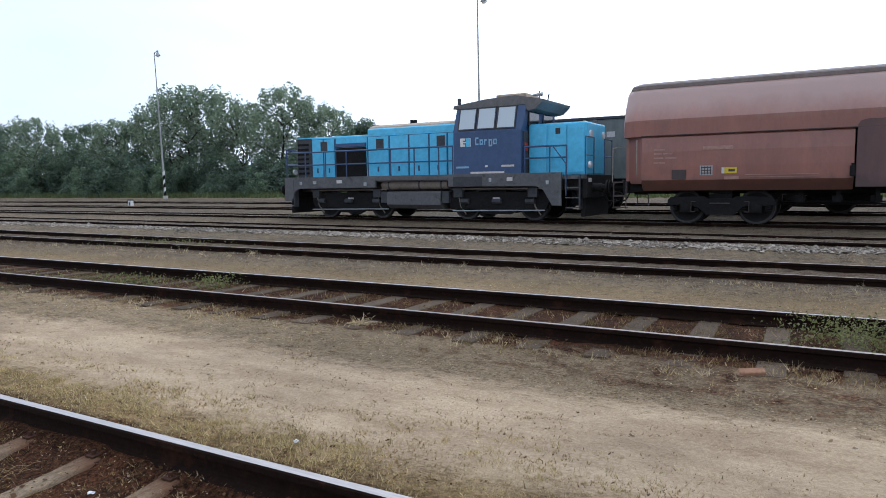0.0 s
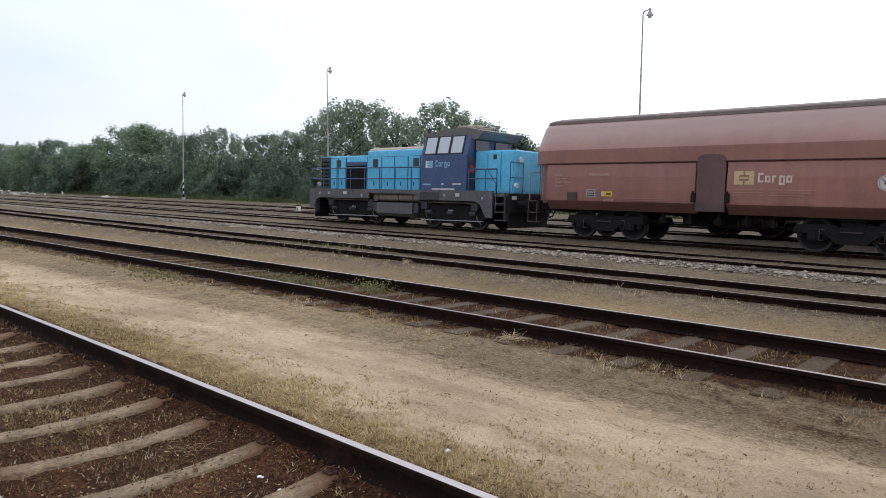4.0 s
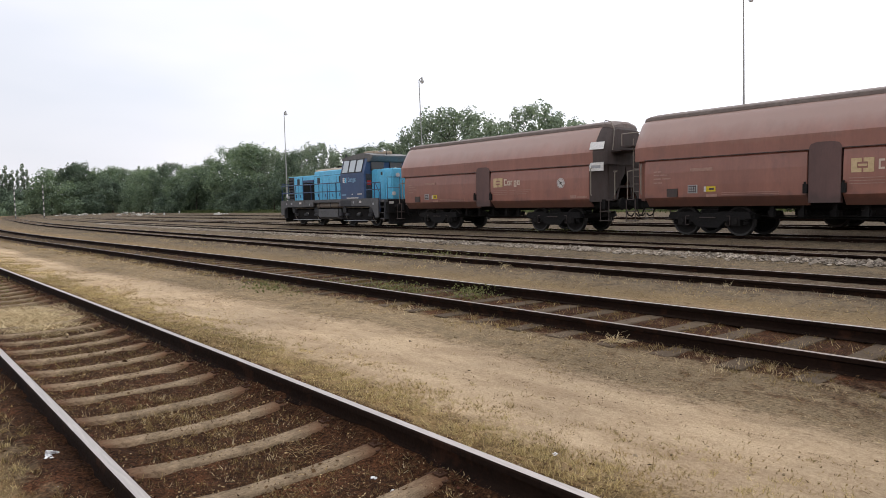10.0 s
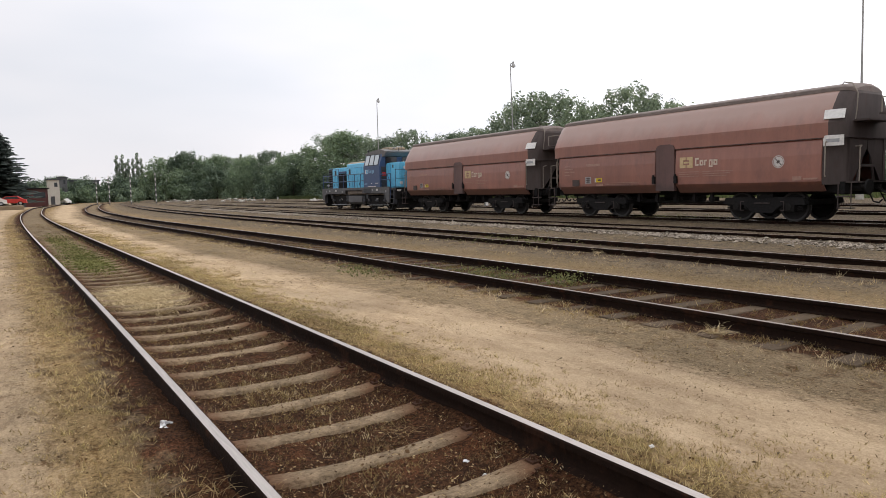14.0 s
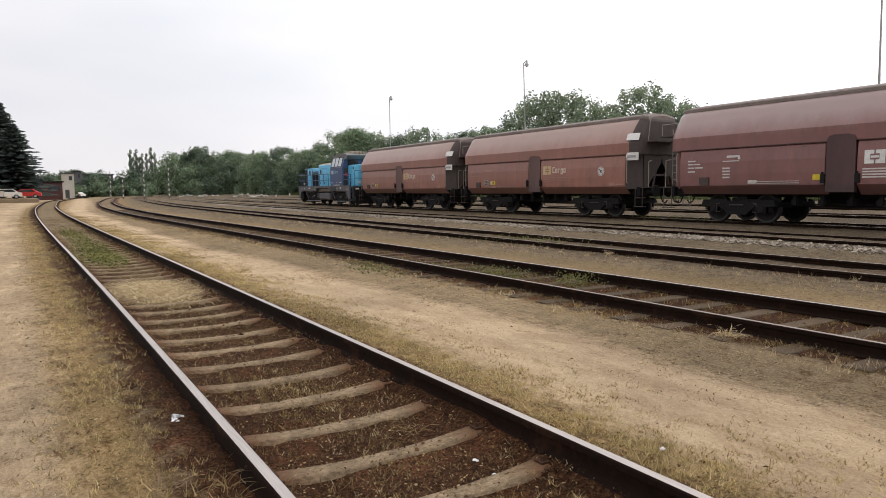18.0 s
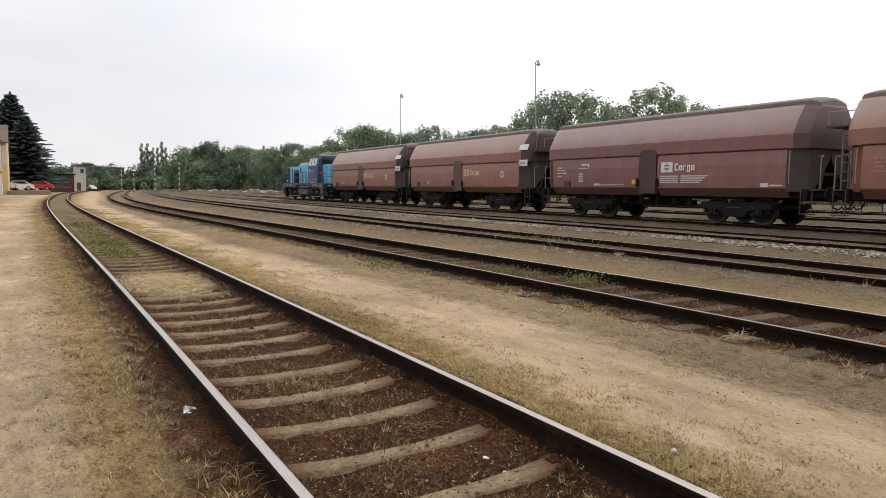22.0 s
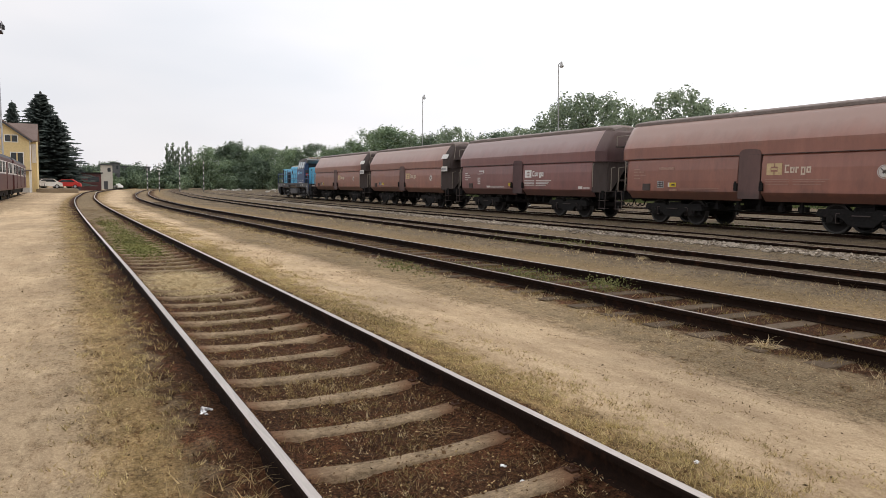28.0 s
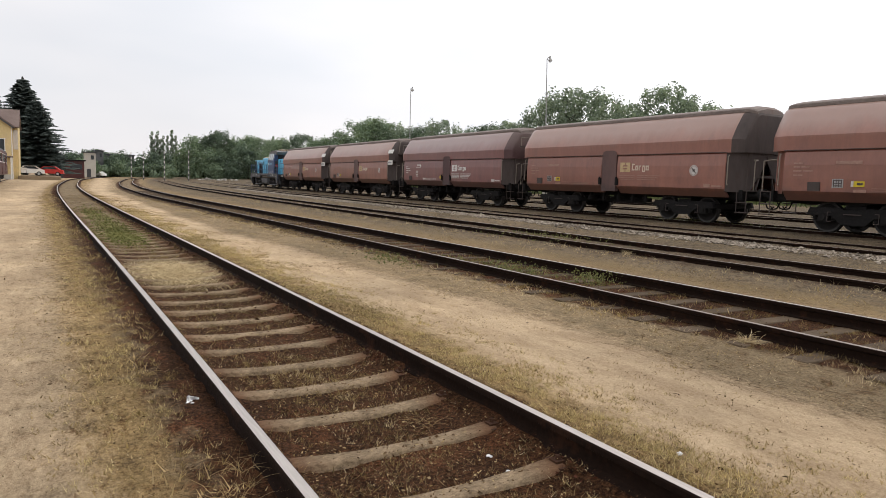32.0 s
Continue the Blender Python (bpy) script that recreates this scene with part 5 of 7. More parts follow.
    for x in (-6.1, 6.1):
        for s in (-1, 1):
            bm = bmesh.new()
            for y in (0.55, 1.34):
                add_rod(bm, (x, s * y, 1.42), (x, s * y, 2.55), 0.018, 6)
            for z in (2.55, 2.0):
                add_rod(bm, (x, s * 0.55, z), (x, s * 1.34, z), 0.018, 6)
            part("end_railing", bm, M["navy"], t)
    part("stanchion", add_tube(bmesh.new(), [(5.05, -1.4, 2.3), (5.5, -1.42, 1.75), (5.5, -1.42, 0.8)], 0.019, 6), M["navy"], t)
    # below the frame
    part("air_tank", rod((-1.62, -1.1, 1.18), (1.15, -1.1, 1.18), 0.165, 18), M["tan_dull"], t, "dull tan air reservoir")
    for x in (-1.3, 0.0, 0.9):
        part("tank_strap", rod((x - 0.03, -1.1, 1.18), (x + 0.03, -1.1, 1.18), 0.172, 18), M["dark_grey"], t)
    part("fuel_tank", prism([(-1.25, 0.95), (-1.3, 0.9), (-1.3, 0.5), (-1.1, 0.36), (1.1, 0.36), (1.3, 0.5), (1.3, 0.9), (1.25, 0.95)], -1.35, 0.9), M["grey_frame"], t, "grey fuel tank")
    part("valve_box", box(-1.66, -1.38, -1.25, -0.8, 0.55, 0.95, 0.02), M["dark_grey"], t)
    part("valve_box", box(0.93, 1.2, -1.25, -0.8, 0.55, 0.95, 0.02), M["dark_grey"], t)
    for x, z, w, mt in ((-5.3, 1.28, 0.1, "galv"), (-4.6, 1.3, 0.16, "galv"), (-3.4, 1.32, 0.24, "white_faded"), (-2.2, 1.22, 0.12, "galv"), (2.9, 1.3, 0.1, "galv"), (3.6, 1.32, 0.2, "white_faded"), (4.9, 1.2, 0.1, "galv")):
        part("frame_fitting", box(x - w / 2, x + w / 2, -1.47, -1.43, z - 0.06, z + 0.06, 0.008), M[mt], t)
    for x in (-4.75, -1.85, 1.55, 4.3):
        part("sand_box", box(x - 0.17, x + 0.17, -1.24, -1.06, 0.74, 1.06, 0.02), M["dark_grey"], t)
        part("sand_pipe", add_tube(bmesh.new(), [(x, -1.14, 0.76), (x + 0.05, -1.12, 0.45), (x + 0.2, -1.0, 0.18)], 0.022, 6), M["tan_dull"], t)
    for x0, x1 in ((-5.0, -1.4), (1.3, 4.7)):
        part("brake_rod", rod((x0, -1.15, 0.3), (x1, -1.15, 0.34), 0.02, 6), M["galv"], t)
        part("air_pipe", rod((x0, -1.2, 1.02), (x1, -1.2, 1.02), 0.025, 6), M["tan_dull"], t)
        for k in range(3):
            x = x0 + 0.5 + k * (x1 - x0 - 1.0) / 2
            part("brake_cylinder", rod((x - 0.16, -1.16, 0.62), (x + 0.16, -1.16, 0.62), 0.085, 10), M["dark_grey"], t)
    for x in (-3.15, 2.95):
        bogie(t, x, 2.4, 0.5, wheels, True)
        mark(t, "bogie_plate", x - 0.12, x + 0.12, 0.66, 0.74, M["white_faded"], y=-1.12)
    # true up the length between the buffers
    squeeze, push = 0.965, 0.21
    for o in t.children:
        if o.data.users == 1 and o.matrix_basis.translation.length < 1e-6:
            o.data.transform(Matrix.Translation((push, 0, 0)) @ Matrix.Diagonal((squeeze, 1, 1, 1)))
            for c in o.children:
                c.data.transform(Matrix.Translation((push, 0, 0)) @ Matrix.Diagonal((squeeze, 1, 1, 1)))
        elif abs(o.matrix_basis.translation.x) > 0.01:
            o.matrix_basis.translation.x = o.matrix_basis.translation.x * squeeze + push
        else:
            o.data.transform(Matrix.Translation((push, 0, 0)) @ Matrix.Diagonal((squeeze, 1, 1, 1)))
            for c in o.children:
                c.data.transform(Matrix.Translation((push, 0, 0)) @ Matrix.Diagonal((squeeze, 1, 1, 1)))
    return t, wheels


M["cab_roof"] = material("faded_cab_roof", two_scale((0.1, 0.1, 0.1), (0.18, 0.172, 0.165), 0.8, 7), 0.55)
M["pale_blue"] = material("pale_blue_lettering", two_scale((0.2, 0.38, 0.55), (0.28, 0.46, 0.62), 2, 12), 0.6)
# The reflected sky is painted as a pale base colour.
M["window_pale"] = material("sky_painted_glass", None, 0.12, 0.0, 0.8)
M["window_pale"].node_tree.nodes["Principled BSDF"].inputs["Base Color"].default_value = (0.46, 0.52, 0.55, 1)

TRAIN_S = [(0, 1.75), (0.5, 0.68), (1, -0.36), (1.5, -1.4), (2, -2.44), (2.5, -3.5), (3, -4.54), (3.5, -5.62), (4.5, -7.82), (5.5, -10.02), (6, -11.13), (7, -13.4), (8, -15.7), (9, -18.01), (10, -20.29),
           (11, -22.52), (12, -24.76), (13, -27.04), (13.5, -28.14), (14.5, -30.22), (15.5, -32.28), (16, -33.29), (17, -35.31), (18, -37.32), (19, -39.3), (20, -41.22), (21, -43.13),
           (22, -44.95), (23, -46.75), (24, -48.56), (25, -50.31), (25.5, -51.13), (26.5, -52.7), (27.5, -54.24), (28, -55.04), (29, -56.54), (30, -58.04), (31, -59.52), (32, -60.99)]
VEHICLES = [(*build_loco(), -14.05)]
for k, kw in enumerate((dict(label="faded brown hopper wagon with two white plates, coupled to the locomotive", plates=True, ladder=False),
                        dict(label="faded brown hopper wagon with white plates and a cream emblem", plates=True),
                        dict(label="dark maroon hopper wagon with white emblem and lettering bars", paint="maroon", letters="white", white=True),
                        dict(label="faded brown hopper wagon with cream emblem and bare end frame"),
                        dict(label="faded brown hopper wagon at the tail of the visible train", ladder=False))):
    VEHICLES.append((*hopper_wagon(**kw), (-0.7, 12.83, 26.65, 40.08, 53.4)[k]))


def motions():
    turn = -math.degrees(math.atan(SLOPE))
    times = [s * 0.25 for s in range(129)]
    where = np.interp(times, [s for s, _ in TRAIN_S], [x for _, x in TRAIN_S])
    for t, wheels, c in VEHICLES:
        walk(t, [(s, pose(x + c, 21.15 + SLOPE * (-(x + c) - 8), HEAD["train"], 0, 0, turn)) for s, x in TRAIN_S])
        for w, dx, r in wheels:
            walk(w, [(s, pose(dx, 0, r, 0, math.degrees((x - where[0]) / r), 0)) for s, x in zip(times, where)])

# ---- trees ----
def at_bearing(az, d):
    """The place at a bearing (degrees left of +y) and a distance."""
    return -d * math.sin(radians(az)), d * math.cos(radians(az))


def leaf_cloud(lobes, count, size, seed, mat, flat=0.0):
    """Small folded leaf sprays, scattered through the shells of some lobes (x, y, z, radius, squash)."""
    rng = np.random.default_rng(seed)
    weight = np.array([l[3] ** 2 for l in lobes])
    pick = rng.choice(len(lobes), count, p=weight / weight.sum())
    L = np.array(lobes)[pick]
    d = rng.normal(size=(count, 3))
    d /= np.linalg.norm(d, axis=1)[:, None]
    rad = L[:, 3] * (0.35 + 0.65 * rng.random(count) ** 0.45) * (1 + 0.18 * rng.normal(size=count))
    c = L[:, :3] + d * rad[:, None] * np.stack([np.ones(count), np.ones(count), L[:, 4]], 1)
    c[:, 2] = np.maximum(c[:, 2], 0.1)
    n = d + 0.55 * rng.normal(size=(count, 3)) + (0, 0, 0.25)
    n /= np.linalg.norm(n, axis=1)[:, None]
    u = np.cross(n, rng.normal(size=(count, 3)))
    u /= np.linalg.norm(u, axis=1)[:, None]
    w = np.cross(n, u)
    s = size * (0.6 + 0.9 * rng.random(count))[:, None]
    v = np.stack([c - u * s, c + w * s * 0.55 + n * s * 0.18, c + u * s, c - w * s * 0.55 + n * s * 0.18], 1).reshape(-1, 3)
    f = np.arange(count * 4).reshape(-1, 4)
    me = bpy.data.meshes.new("crown")
    me.from_pydata(v.tolist(), [], np.concatenate([f[:, [0, 1, 2]], f[:, [0, 2, 3]]]).tolist())
    me.materials.append(mat)
    return me


def trunk_mesh(h, r, seed, limbs=6, spread=2.0):
    rng = random.Random(seed)
    bm = bmesh.new()
    pts = [Vector((0, 0, -0.3))]
    for k in range(5):
        pts.append(Vector((rng.uniform(-0.15, 0.15) * k, rng.uniform(-0.15, 0.15) * k, h * 0.8 * (k + 1) / 5)))
    for k, (a, b) in enumerate(zip(pts[:-1], pts[1:])):
        add_rod(bm, a, b, r * (1 - 0.17 * k), 8, r * (1 - 0.17 * (k + 1)))
    for k in range(limbs):
        a = pts[rng.randint(1, 4)]
        ang = rng.uniform(0, math.tau)
        b = a + Vector((math.cos(ang) * spread, math.sin(ang) * spread, h * rng.uniform(0.12, 0.3)))
        add_rod(bm, a, b, r * 0.28, 6, r * 0.08)
    return mesh_of("trunk", bm, M["bark"])


def crown_lobes(h, w, seed, n=16, low=0.25):
    rng = random.Random(seed)
    out = []
    for k in range(n):
        z = h * rng.uniform(low, 0.9)
        reach = w * 0.5 * math.sin(math.pi * min(1, max(0.12, (z / h - low * 0.5) / (1 - low * 0.5)))) ** 0.6
        a = rng.uniform(0, math.tau)
        q = reach * rng.uniform(0.2, 0.85)
        out.append((q * math.cos(a), q * math.sin(a), z, w * rng.uniform(0.12, 0.22), rng.uniform(0.75, 1.1)))
    out.append((0, 0, h * 0.88, w * 0.16, 1.0))
    return out


def clump_lobes(h, w, seed, n=60, low=0.2):
    """Many small clumps on the outside of a broad round crown, with shoots standing out of it."""
    rng = random.Random(seed)
    out = []
    for k in range(n):
        q = 1 - 2 * (k + 0.5) / n
        a = k * 2.39996 + rng.uniform(-0.3, 0.3)
        s = math.sqrt(1 - q * q) * rng.uniform(0.62, 1.0)
        z = h * (0.5 + low * 0.5) + h * (0.5 - low * 0.5) * q * rng.uniform(0.75, 0.98)
        out.append((w * 0.5 * s * math.cos(a), w * 0.5 * s * math.sin(a), z, w * rng.uniform(0.055, 0.11), rng.uniform(0.9, 1.5)))
    for k in range(n // 5):
        a = rng.uniform(0, math.tau)
        q = rng.uniform(0, 0.32) * w
        out.append((q * math.cos(a), q * math.sin(a), h * rng.uniform(0.86, 1.0) - q * 0.25, w * 0.035, 2.4))
    return out


TREES = {}
for k in range(4):
    TREES["broad", k] = (leaf_cloud(crown_lobes(10, 7.5, 10 + k, 14) + clump_lobes(10, 8.5, 30 + k, 60, 0.1), 12000, 0.145, 20 + k, M["leaf"]), trunk_mesh(10, 0.22, k, 7, 2.6))
for k in range(3):
    TREES["airy", k] = (leaf_cloud(clump_lobes(10, 7.5, 50 + k, 54, 0.3), 4600, 0.145, 60 + k, M["leaf_grey"]), trunk_mesh(10, 0.17, 8 + k, 18, 3.0))
for k in range(3):
    TREES["pale", k] = (leaf_cloud(crown_lobes(10, 8.5, 70 + k, 12, 0.12) + clump_lobes(10, 9.5, 73 + k, 60, 0.05), 11000, 0.145, 80 + k, M["leaf_pale_haze"]), trunk_mesh(9, 0.2, 30 + k, 6, 2.4))
def bush_lobes(seed, half, deep, h, n, r0, r1):
    """Clumps heaped into an uneven mound."""
    rng = random.Random(seed)
    out = []
    for k in range(n):
        x, y = rng.uniform(-1, 1), rng.uniform(-1, 1)
        top = h * (1 - 0.75 * x * x) * rng.uniform(0.7, 1.0)
        out.append((x * half, y * deep, top * rng.uniform(0.05, 1.0) ** 0.7, rng.uniform(r0, r1), rng.uniform(0.75, 1.1)))
    return out


for k in range(3):
    TREES["bush", k] = (leaf_cloud(bush_lobes(k * 9 + 2, 5.0, 2.2, 9.0, 34, 0.8, 1.7), 6000, 0.2, 90 + k, M["leaf" if k else "leaf_pale_haze"]), trunk_mesh(5, 0.1, 40 + k, 5, 1.5))
    TREES["thicket", k] = (leaf_cloud(bush_lobes(k * 5 + 3, 14.0, 4.0, 8.5, 44, 1.4, 2.7), 5200, 0.42, 96 + k, M["leaf" if k else "leaf_pale_haze"]), trunk_mesh(5, 0.1, 40 + k, 5, 1.5))
for k in range(2):
    TREES["poplar", k] = (leaf_cloud([(0.14 * math.cos(j * 2.4), 0.14 * math.sin(j * 2.4), 0.8 + j * 0.74, 0.46 * (1 - 0.06 * abs(j - 5)), 1.8) for j in range(13)], 1400, 0.16, 110 + k, M["leaf_grey"]), trunk_mesh(9, 0.1, 44 + k, 3, 0.2))


def conifer_meshes(seed):
    """A spruce: whorls of drooping branches of uneven length, each a fan of needle sprays."""
    rng = np.random.default_rng(seed)
    v, f = [], []
    for k in range(46):
        t = k / 46
        z = 1.9 + 13.9 * t
        whorl = 3.6 * (1 - t) ** 0.8 * rng.uniform(0.72, 1.1) + 0.15
        for j in range(11):
            a = j * math.tau / 11 + k * 0.9 + rng.uniform(-0.25, 0.25)
            reach = whorl * rng.uniform(0.45, 1.25)
            ca, sa = math.cos(a), math.sin(a)
            n = 4 + int(reach * 3)
            for q in range(n):
                u = (q + 0.6) / n
                r0 = reach * u
                droop = z - reach * (0.3 * u - 0.14 * u * u) + rng.uniform(-0.08, 0.08)
                w = 0.2 + 0.4 * (1 - u) * rng.uniform(0.6, 1.2)
                lean = 0.35 + 0.1 * reach
                for s in (-1, 1):
                    b = len(v)
                    v += [(r0 * ca, r0 * sa, droop + 0.1), (r0 * ca + lean * ca * 0.5 - s * w * sa, r0 * sa + lean * sa * 0.5 + s * w * ca, droop - 0.2 - 0.1 * w), ((r0 + lean) * ca, (r0 + lean) * sa, droop - 0.06)]
                    f.append((b, b + 1, b + 2))
    for k in range(40):
        z, a = rng.uniform(13.5, 16.2), rng.uniform(0, math.tau)
        r0 = (16.6 - z) * 0.2
        b = len(v)
        v += [(0, 0, z), (r0 * math.cos(a), r0 * math.sin(a), z - 0.1), (r0 * math.cos(a + 0.7), r0 * math.sin(a + 0.7), z - 0.35)]
        f.append((b, b + 1, b + 2))
    me = bpy.data.meshes.new("needles")
    me.from_pydata(v, [], f)
    me.materials.append(M["needle"])
    bm = rod((0, 0, -0.2), (0, 0, 16.0), 0.26, 8, 0.03)
    return me, mesh_of("trunk", bm, M["bark"])


for k in range(2):
    TREES["conifer", k] = conifer_meshes(5 + k)


def tree(kind, k, x, y, z, height, spin, wide=1.0, label="", category="tree", group="", full=10.0):
    crown, trunk = TREES[kind, k]
    t = thing("tree" if category == "tree" else "bush", label, category, group=group)
    s = height / full
    t.matrix_basis = pose(x, y, z, 0, 0, spin) @ Matrix.Diagonal((s * wide, s * wide, s, 1))
    part("trunk", trunk, None, t)
    part("crown", crown, None, t)
    return t


def plant(az, el, d, kind, k, wide=1.0, label="", group="tree belt behind the yard", full=10.0):
    x, y = at_bearing(az, d)
    z = lie(y)
    h = (d * math.tan(radians(el)) + 1.486 - z) * (0.93 if kind in ("broad", "airy", "pale") else 1.0)
    return tree(kind, k, x, y, z, h, az * 37 % 360, wide, label, group=group, full=full)


BELT = [(17, 3.0, "broad"), (21, 3.6, "airy"), (25, 3.5, "broad"), (28.5, 4.3, "airy"), (31.3, 5.3, "airy"), (33.8, 4.9, "airy"), (36.2, 5.7, "broad"), (38.9, 6.9, "airy"), (40.6, 7.4, "airy"), (42.6, 8.5, "airy"), (45.8, 7.1, "airy"),
        (47.7, 8.1, "airy"), (49.6, 8.3, "airy"), (51.0, 7.5, "airy"), (53.4, 5.3, "broad"), (54.8, 5.5, "airy"), (56.4, 5.2, "broad"), (58.2, 4.7, "airy"), (60.2, 5.4, "airy"), (61.8, 4.9, "broad"),
        (63.6, 4.7, "airy"), (65.2, 5.3, "pale"), (66.6, 5.1, "pale"), (68.4, 3.9, "broad"), (70.2, 3.5, "pale"), (71.8, 3.8, "broad"), (73.3, 3.3, "pale"), (74.8, 3.2, "airy"), (76.0, 3.4, "pale"), (77.3, 3.0, "pale"), (78.4, 3.7, "broad"), (79.4, 2.8, "pale")]
for i, (az, el, kind) in enumerate(BELT):
    d = min(47.0 / math.cos(radians(az)), 175.0)
    plant(az, el, d + (i % 3) * 2.0, kind, i % 3, 1.0 + 0.3 * (kind == "pale"), {"broad": "dense dark green broadleaf tree in the belt", "airy": "loose-crowned green tree with gaps of sky", "pale": "broad pale green tree with haze in its colour, rounded and dense"}[kind])
# Past 60 degrees some bushes take the leaves with haze in their colour.
for i in range(34):
    az = 14 + i * 2.0
    d = min(42.5 / math.cos(radians(az)), 160.0) + (i * 7 % 5)
    plant(az, (2.9 if az < 30 else 3.5) - 0.012 * (az - 30) + 0.5 * math.sin(i * 2.3), d, "bush", (1 + i % 2) if az < 60 else (0, 1, 2)[i % 3], 1.0 + 0.15 * math.sin(i), "tall green bush at the foot of the tree belt")
for i, (az, el) in enumerate(((83.15, 3.1), (82.95, 2.6), (82.74, 3.15), (82.5, 2.6), (82.33, 2.84), (82.01, 2.86), (81.7, 3.31), (81.42, 2.9), (80.9, 2.4), (78.1, 2.6), (75.5, 2.8), (75.2, 3.0), (74.4, 2.9), (74.1, 3.2))):
    plant(az, el, 215, "poplar", i % 2, 1.0, "slender grey-green poplar far across the yard", "row of poplars")
for i in range(26):
    az = 16 + i * 2.5
    plant(az, 3.2 - 0.02 * max(0, az - 50), min(53.0 / math.cos(radians(az)), 185.0), "bush", (1 + i % 2) if az < 60 else (0, 2, 1)[i % 3], 1.2, "dense bush filling the back of the belt")
for i in range(34):
    az = 13.5 + i * 1.75
    plant(az, 1.7 - 0.008 * az + 0.25 * math.sin(i * 3.1), min(44.5 / math.cos(radians(az)), 150.0), "thicket", 1 + i % 2, 1.0, "low spreading bush closing the foot of the belt", "low bushes at the belt's foot")
for az, el, wide in ((57.6, 1.75, 0.75), (53.6, 1.5, 0.9), (51.9, 1.9, 0.85), (60.9, 1.6, 0.8), (44.5, 1.2, 1.0)):
    plant(az, el, 41.2 / math.cos(radians(az)), "bush", 0, wide, "bright pale green shrub before the dark trees", "shrubs before the belt")
for i in range(12):
    plant(79.2 + i * 0.95, 1.35 + 0.35 * math.sin(i * 1.9), 207 + 5 * (i % 3), "thicket", i % 3, 1.0, "hazy green bush at the far end of the yard", "far bushes")
plant(91.5, 6.45, 136, "conifer", 0, 1.55, "tall dark spruce behind the station house", "spruces", 16.0)
plant(90.75, 5.0, 133, "conifer", 1, 1.75, "dark spruce leaning against a taller one", "spruces", 16.0)
plant(93.25, 5.7, 150, "conifer", 1, 0.9, "dark spruce behind the station roof", "spruces", 16.0)
for i, (az, el) in enumerate(((87.3, 1.75), (88.6, 1.3), (85.6, 1.45), (86.4, 1.6))):
    plant(az, el, 230, "broad", i % 4, 1.6, "hazy distant tree behind the buildings", "far bushes")


# ---- lamp masts ----
def slant_band(z0, z1, r):
    """A painted band whose edges run aslant round the pole."""
    rings = [[(r * math.cos(a * math.tau / 12), r * math.sin(a * math.tau / 12), z + 0.13 * math.cos(a * math.tau / 12)) for a in range(12)] for z in (z0, z1)]
    return add_loft(bmesh.new(), rings)


def lamp_mast(x, y, h, lean, label):
    z = lie(y)
    t = thing("lamp_mast", label, "lamp mast", pose(x, y, z, 0, lean, 0), "row of yard lamp masts")
    part("foot", rod((0, 0, -0.1), (0, 0, 0.25), 0.2, 12), M["concrete"], t)
    for k in range(6):
        part("stripe", slant_band(0.2 + 0.32 * k, 0.52 + 0.32 * k, 0.085), M["white" if k % 2 else "black"], t)
    part("mast", rod((0, 0, 2.12), (0, 0, h * 0.55), 0.075, 12, 0.055), M["pole"], t)
    part("upper_mast", rod((0, 0, h * 0.55), (0, 0, h), 0.048, 12, 0.035), M["pole"], t)
    part("bracket", add_tube(bmesh.new(), [(0, 0, h - 0.1), (0.1, 0, h + 0.05), (0.42, 0, h + 0.1)], 0.035, 8), M["pole"], t)
    bm = bmesh.new()
    add_rod(bm, (0.42, 0, h - 0.25), (0.42, 0, h), 0.2, 16, 0.08)
    add_rod(bm, (0.42, 0, h), (0.42, 0, h + 0.15), 0.07, 10)
    part("lamp_shade", bm, M["pole"], t)
    part("lamp_glass", rod((0.42, 0, h - 0.36), (0.42, 0, h - 0.24), 0.1, 14, 0.15), M["lamp_glass"], t)
    return t


for az, el, lean in ((62.95, 7.5, -0.4), (51.6, 10.15, -2.3), (26.2, 14.75, -0.7)):
    yy = 37.0
    d = yy / math.cos(radians(az))
    lamp_mast(*at_bearing(az, d), d * math.tan(radians(el)) + 1.486 - lie(yy), lean, "tall thin grey lamp mast with striped foot")
for az, d in ((84.6, 150), (83.75, 140), (82.27, 135), (80.5, 128)):
    x, y = at_bearing(az, d)
    t = thing("signal_post", "slim post with black and white bands", "post", pose(x, y, lie(y)), "banded posts")
    for k in range(12):
        part("band", rod((0, 0, 0.45 * k - (0.1 if k == 0 else 0)), (0, 0, 0.45 * (k + 1)), 0.085, 8), M["white_faded" if k % 2 else "grey_frame"], t)
# low white markers beside the far tracks
for az, d in ((54.05, 47.0), (72.4, 105.0), (71.3, 118.0)):
    x, y = at_bearing(az, d)
    t = thing("track_marker", "low white painted marker post between the tracks", "marker", pose(x, y, lie(y)), "track markers")
    part("post", box(-0.14, 0.14, -0.1, 0.1, -0.1, 0.4, 0.02), M["white"], t)
    part("cap", box(-0.16, 0.16, -0.12, 0.12, 0.4, 0.46, 0.02), M["black"], t)
    part("figure", box(-0.05, 0.05, -0.106, -0.09, 0.1, 0.3), M["black"], t)


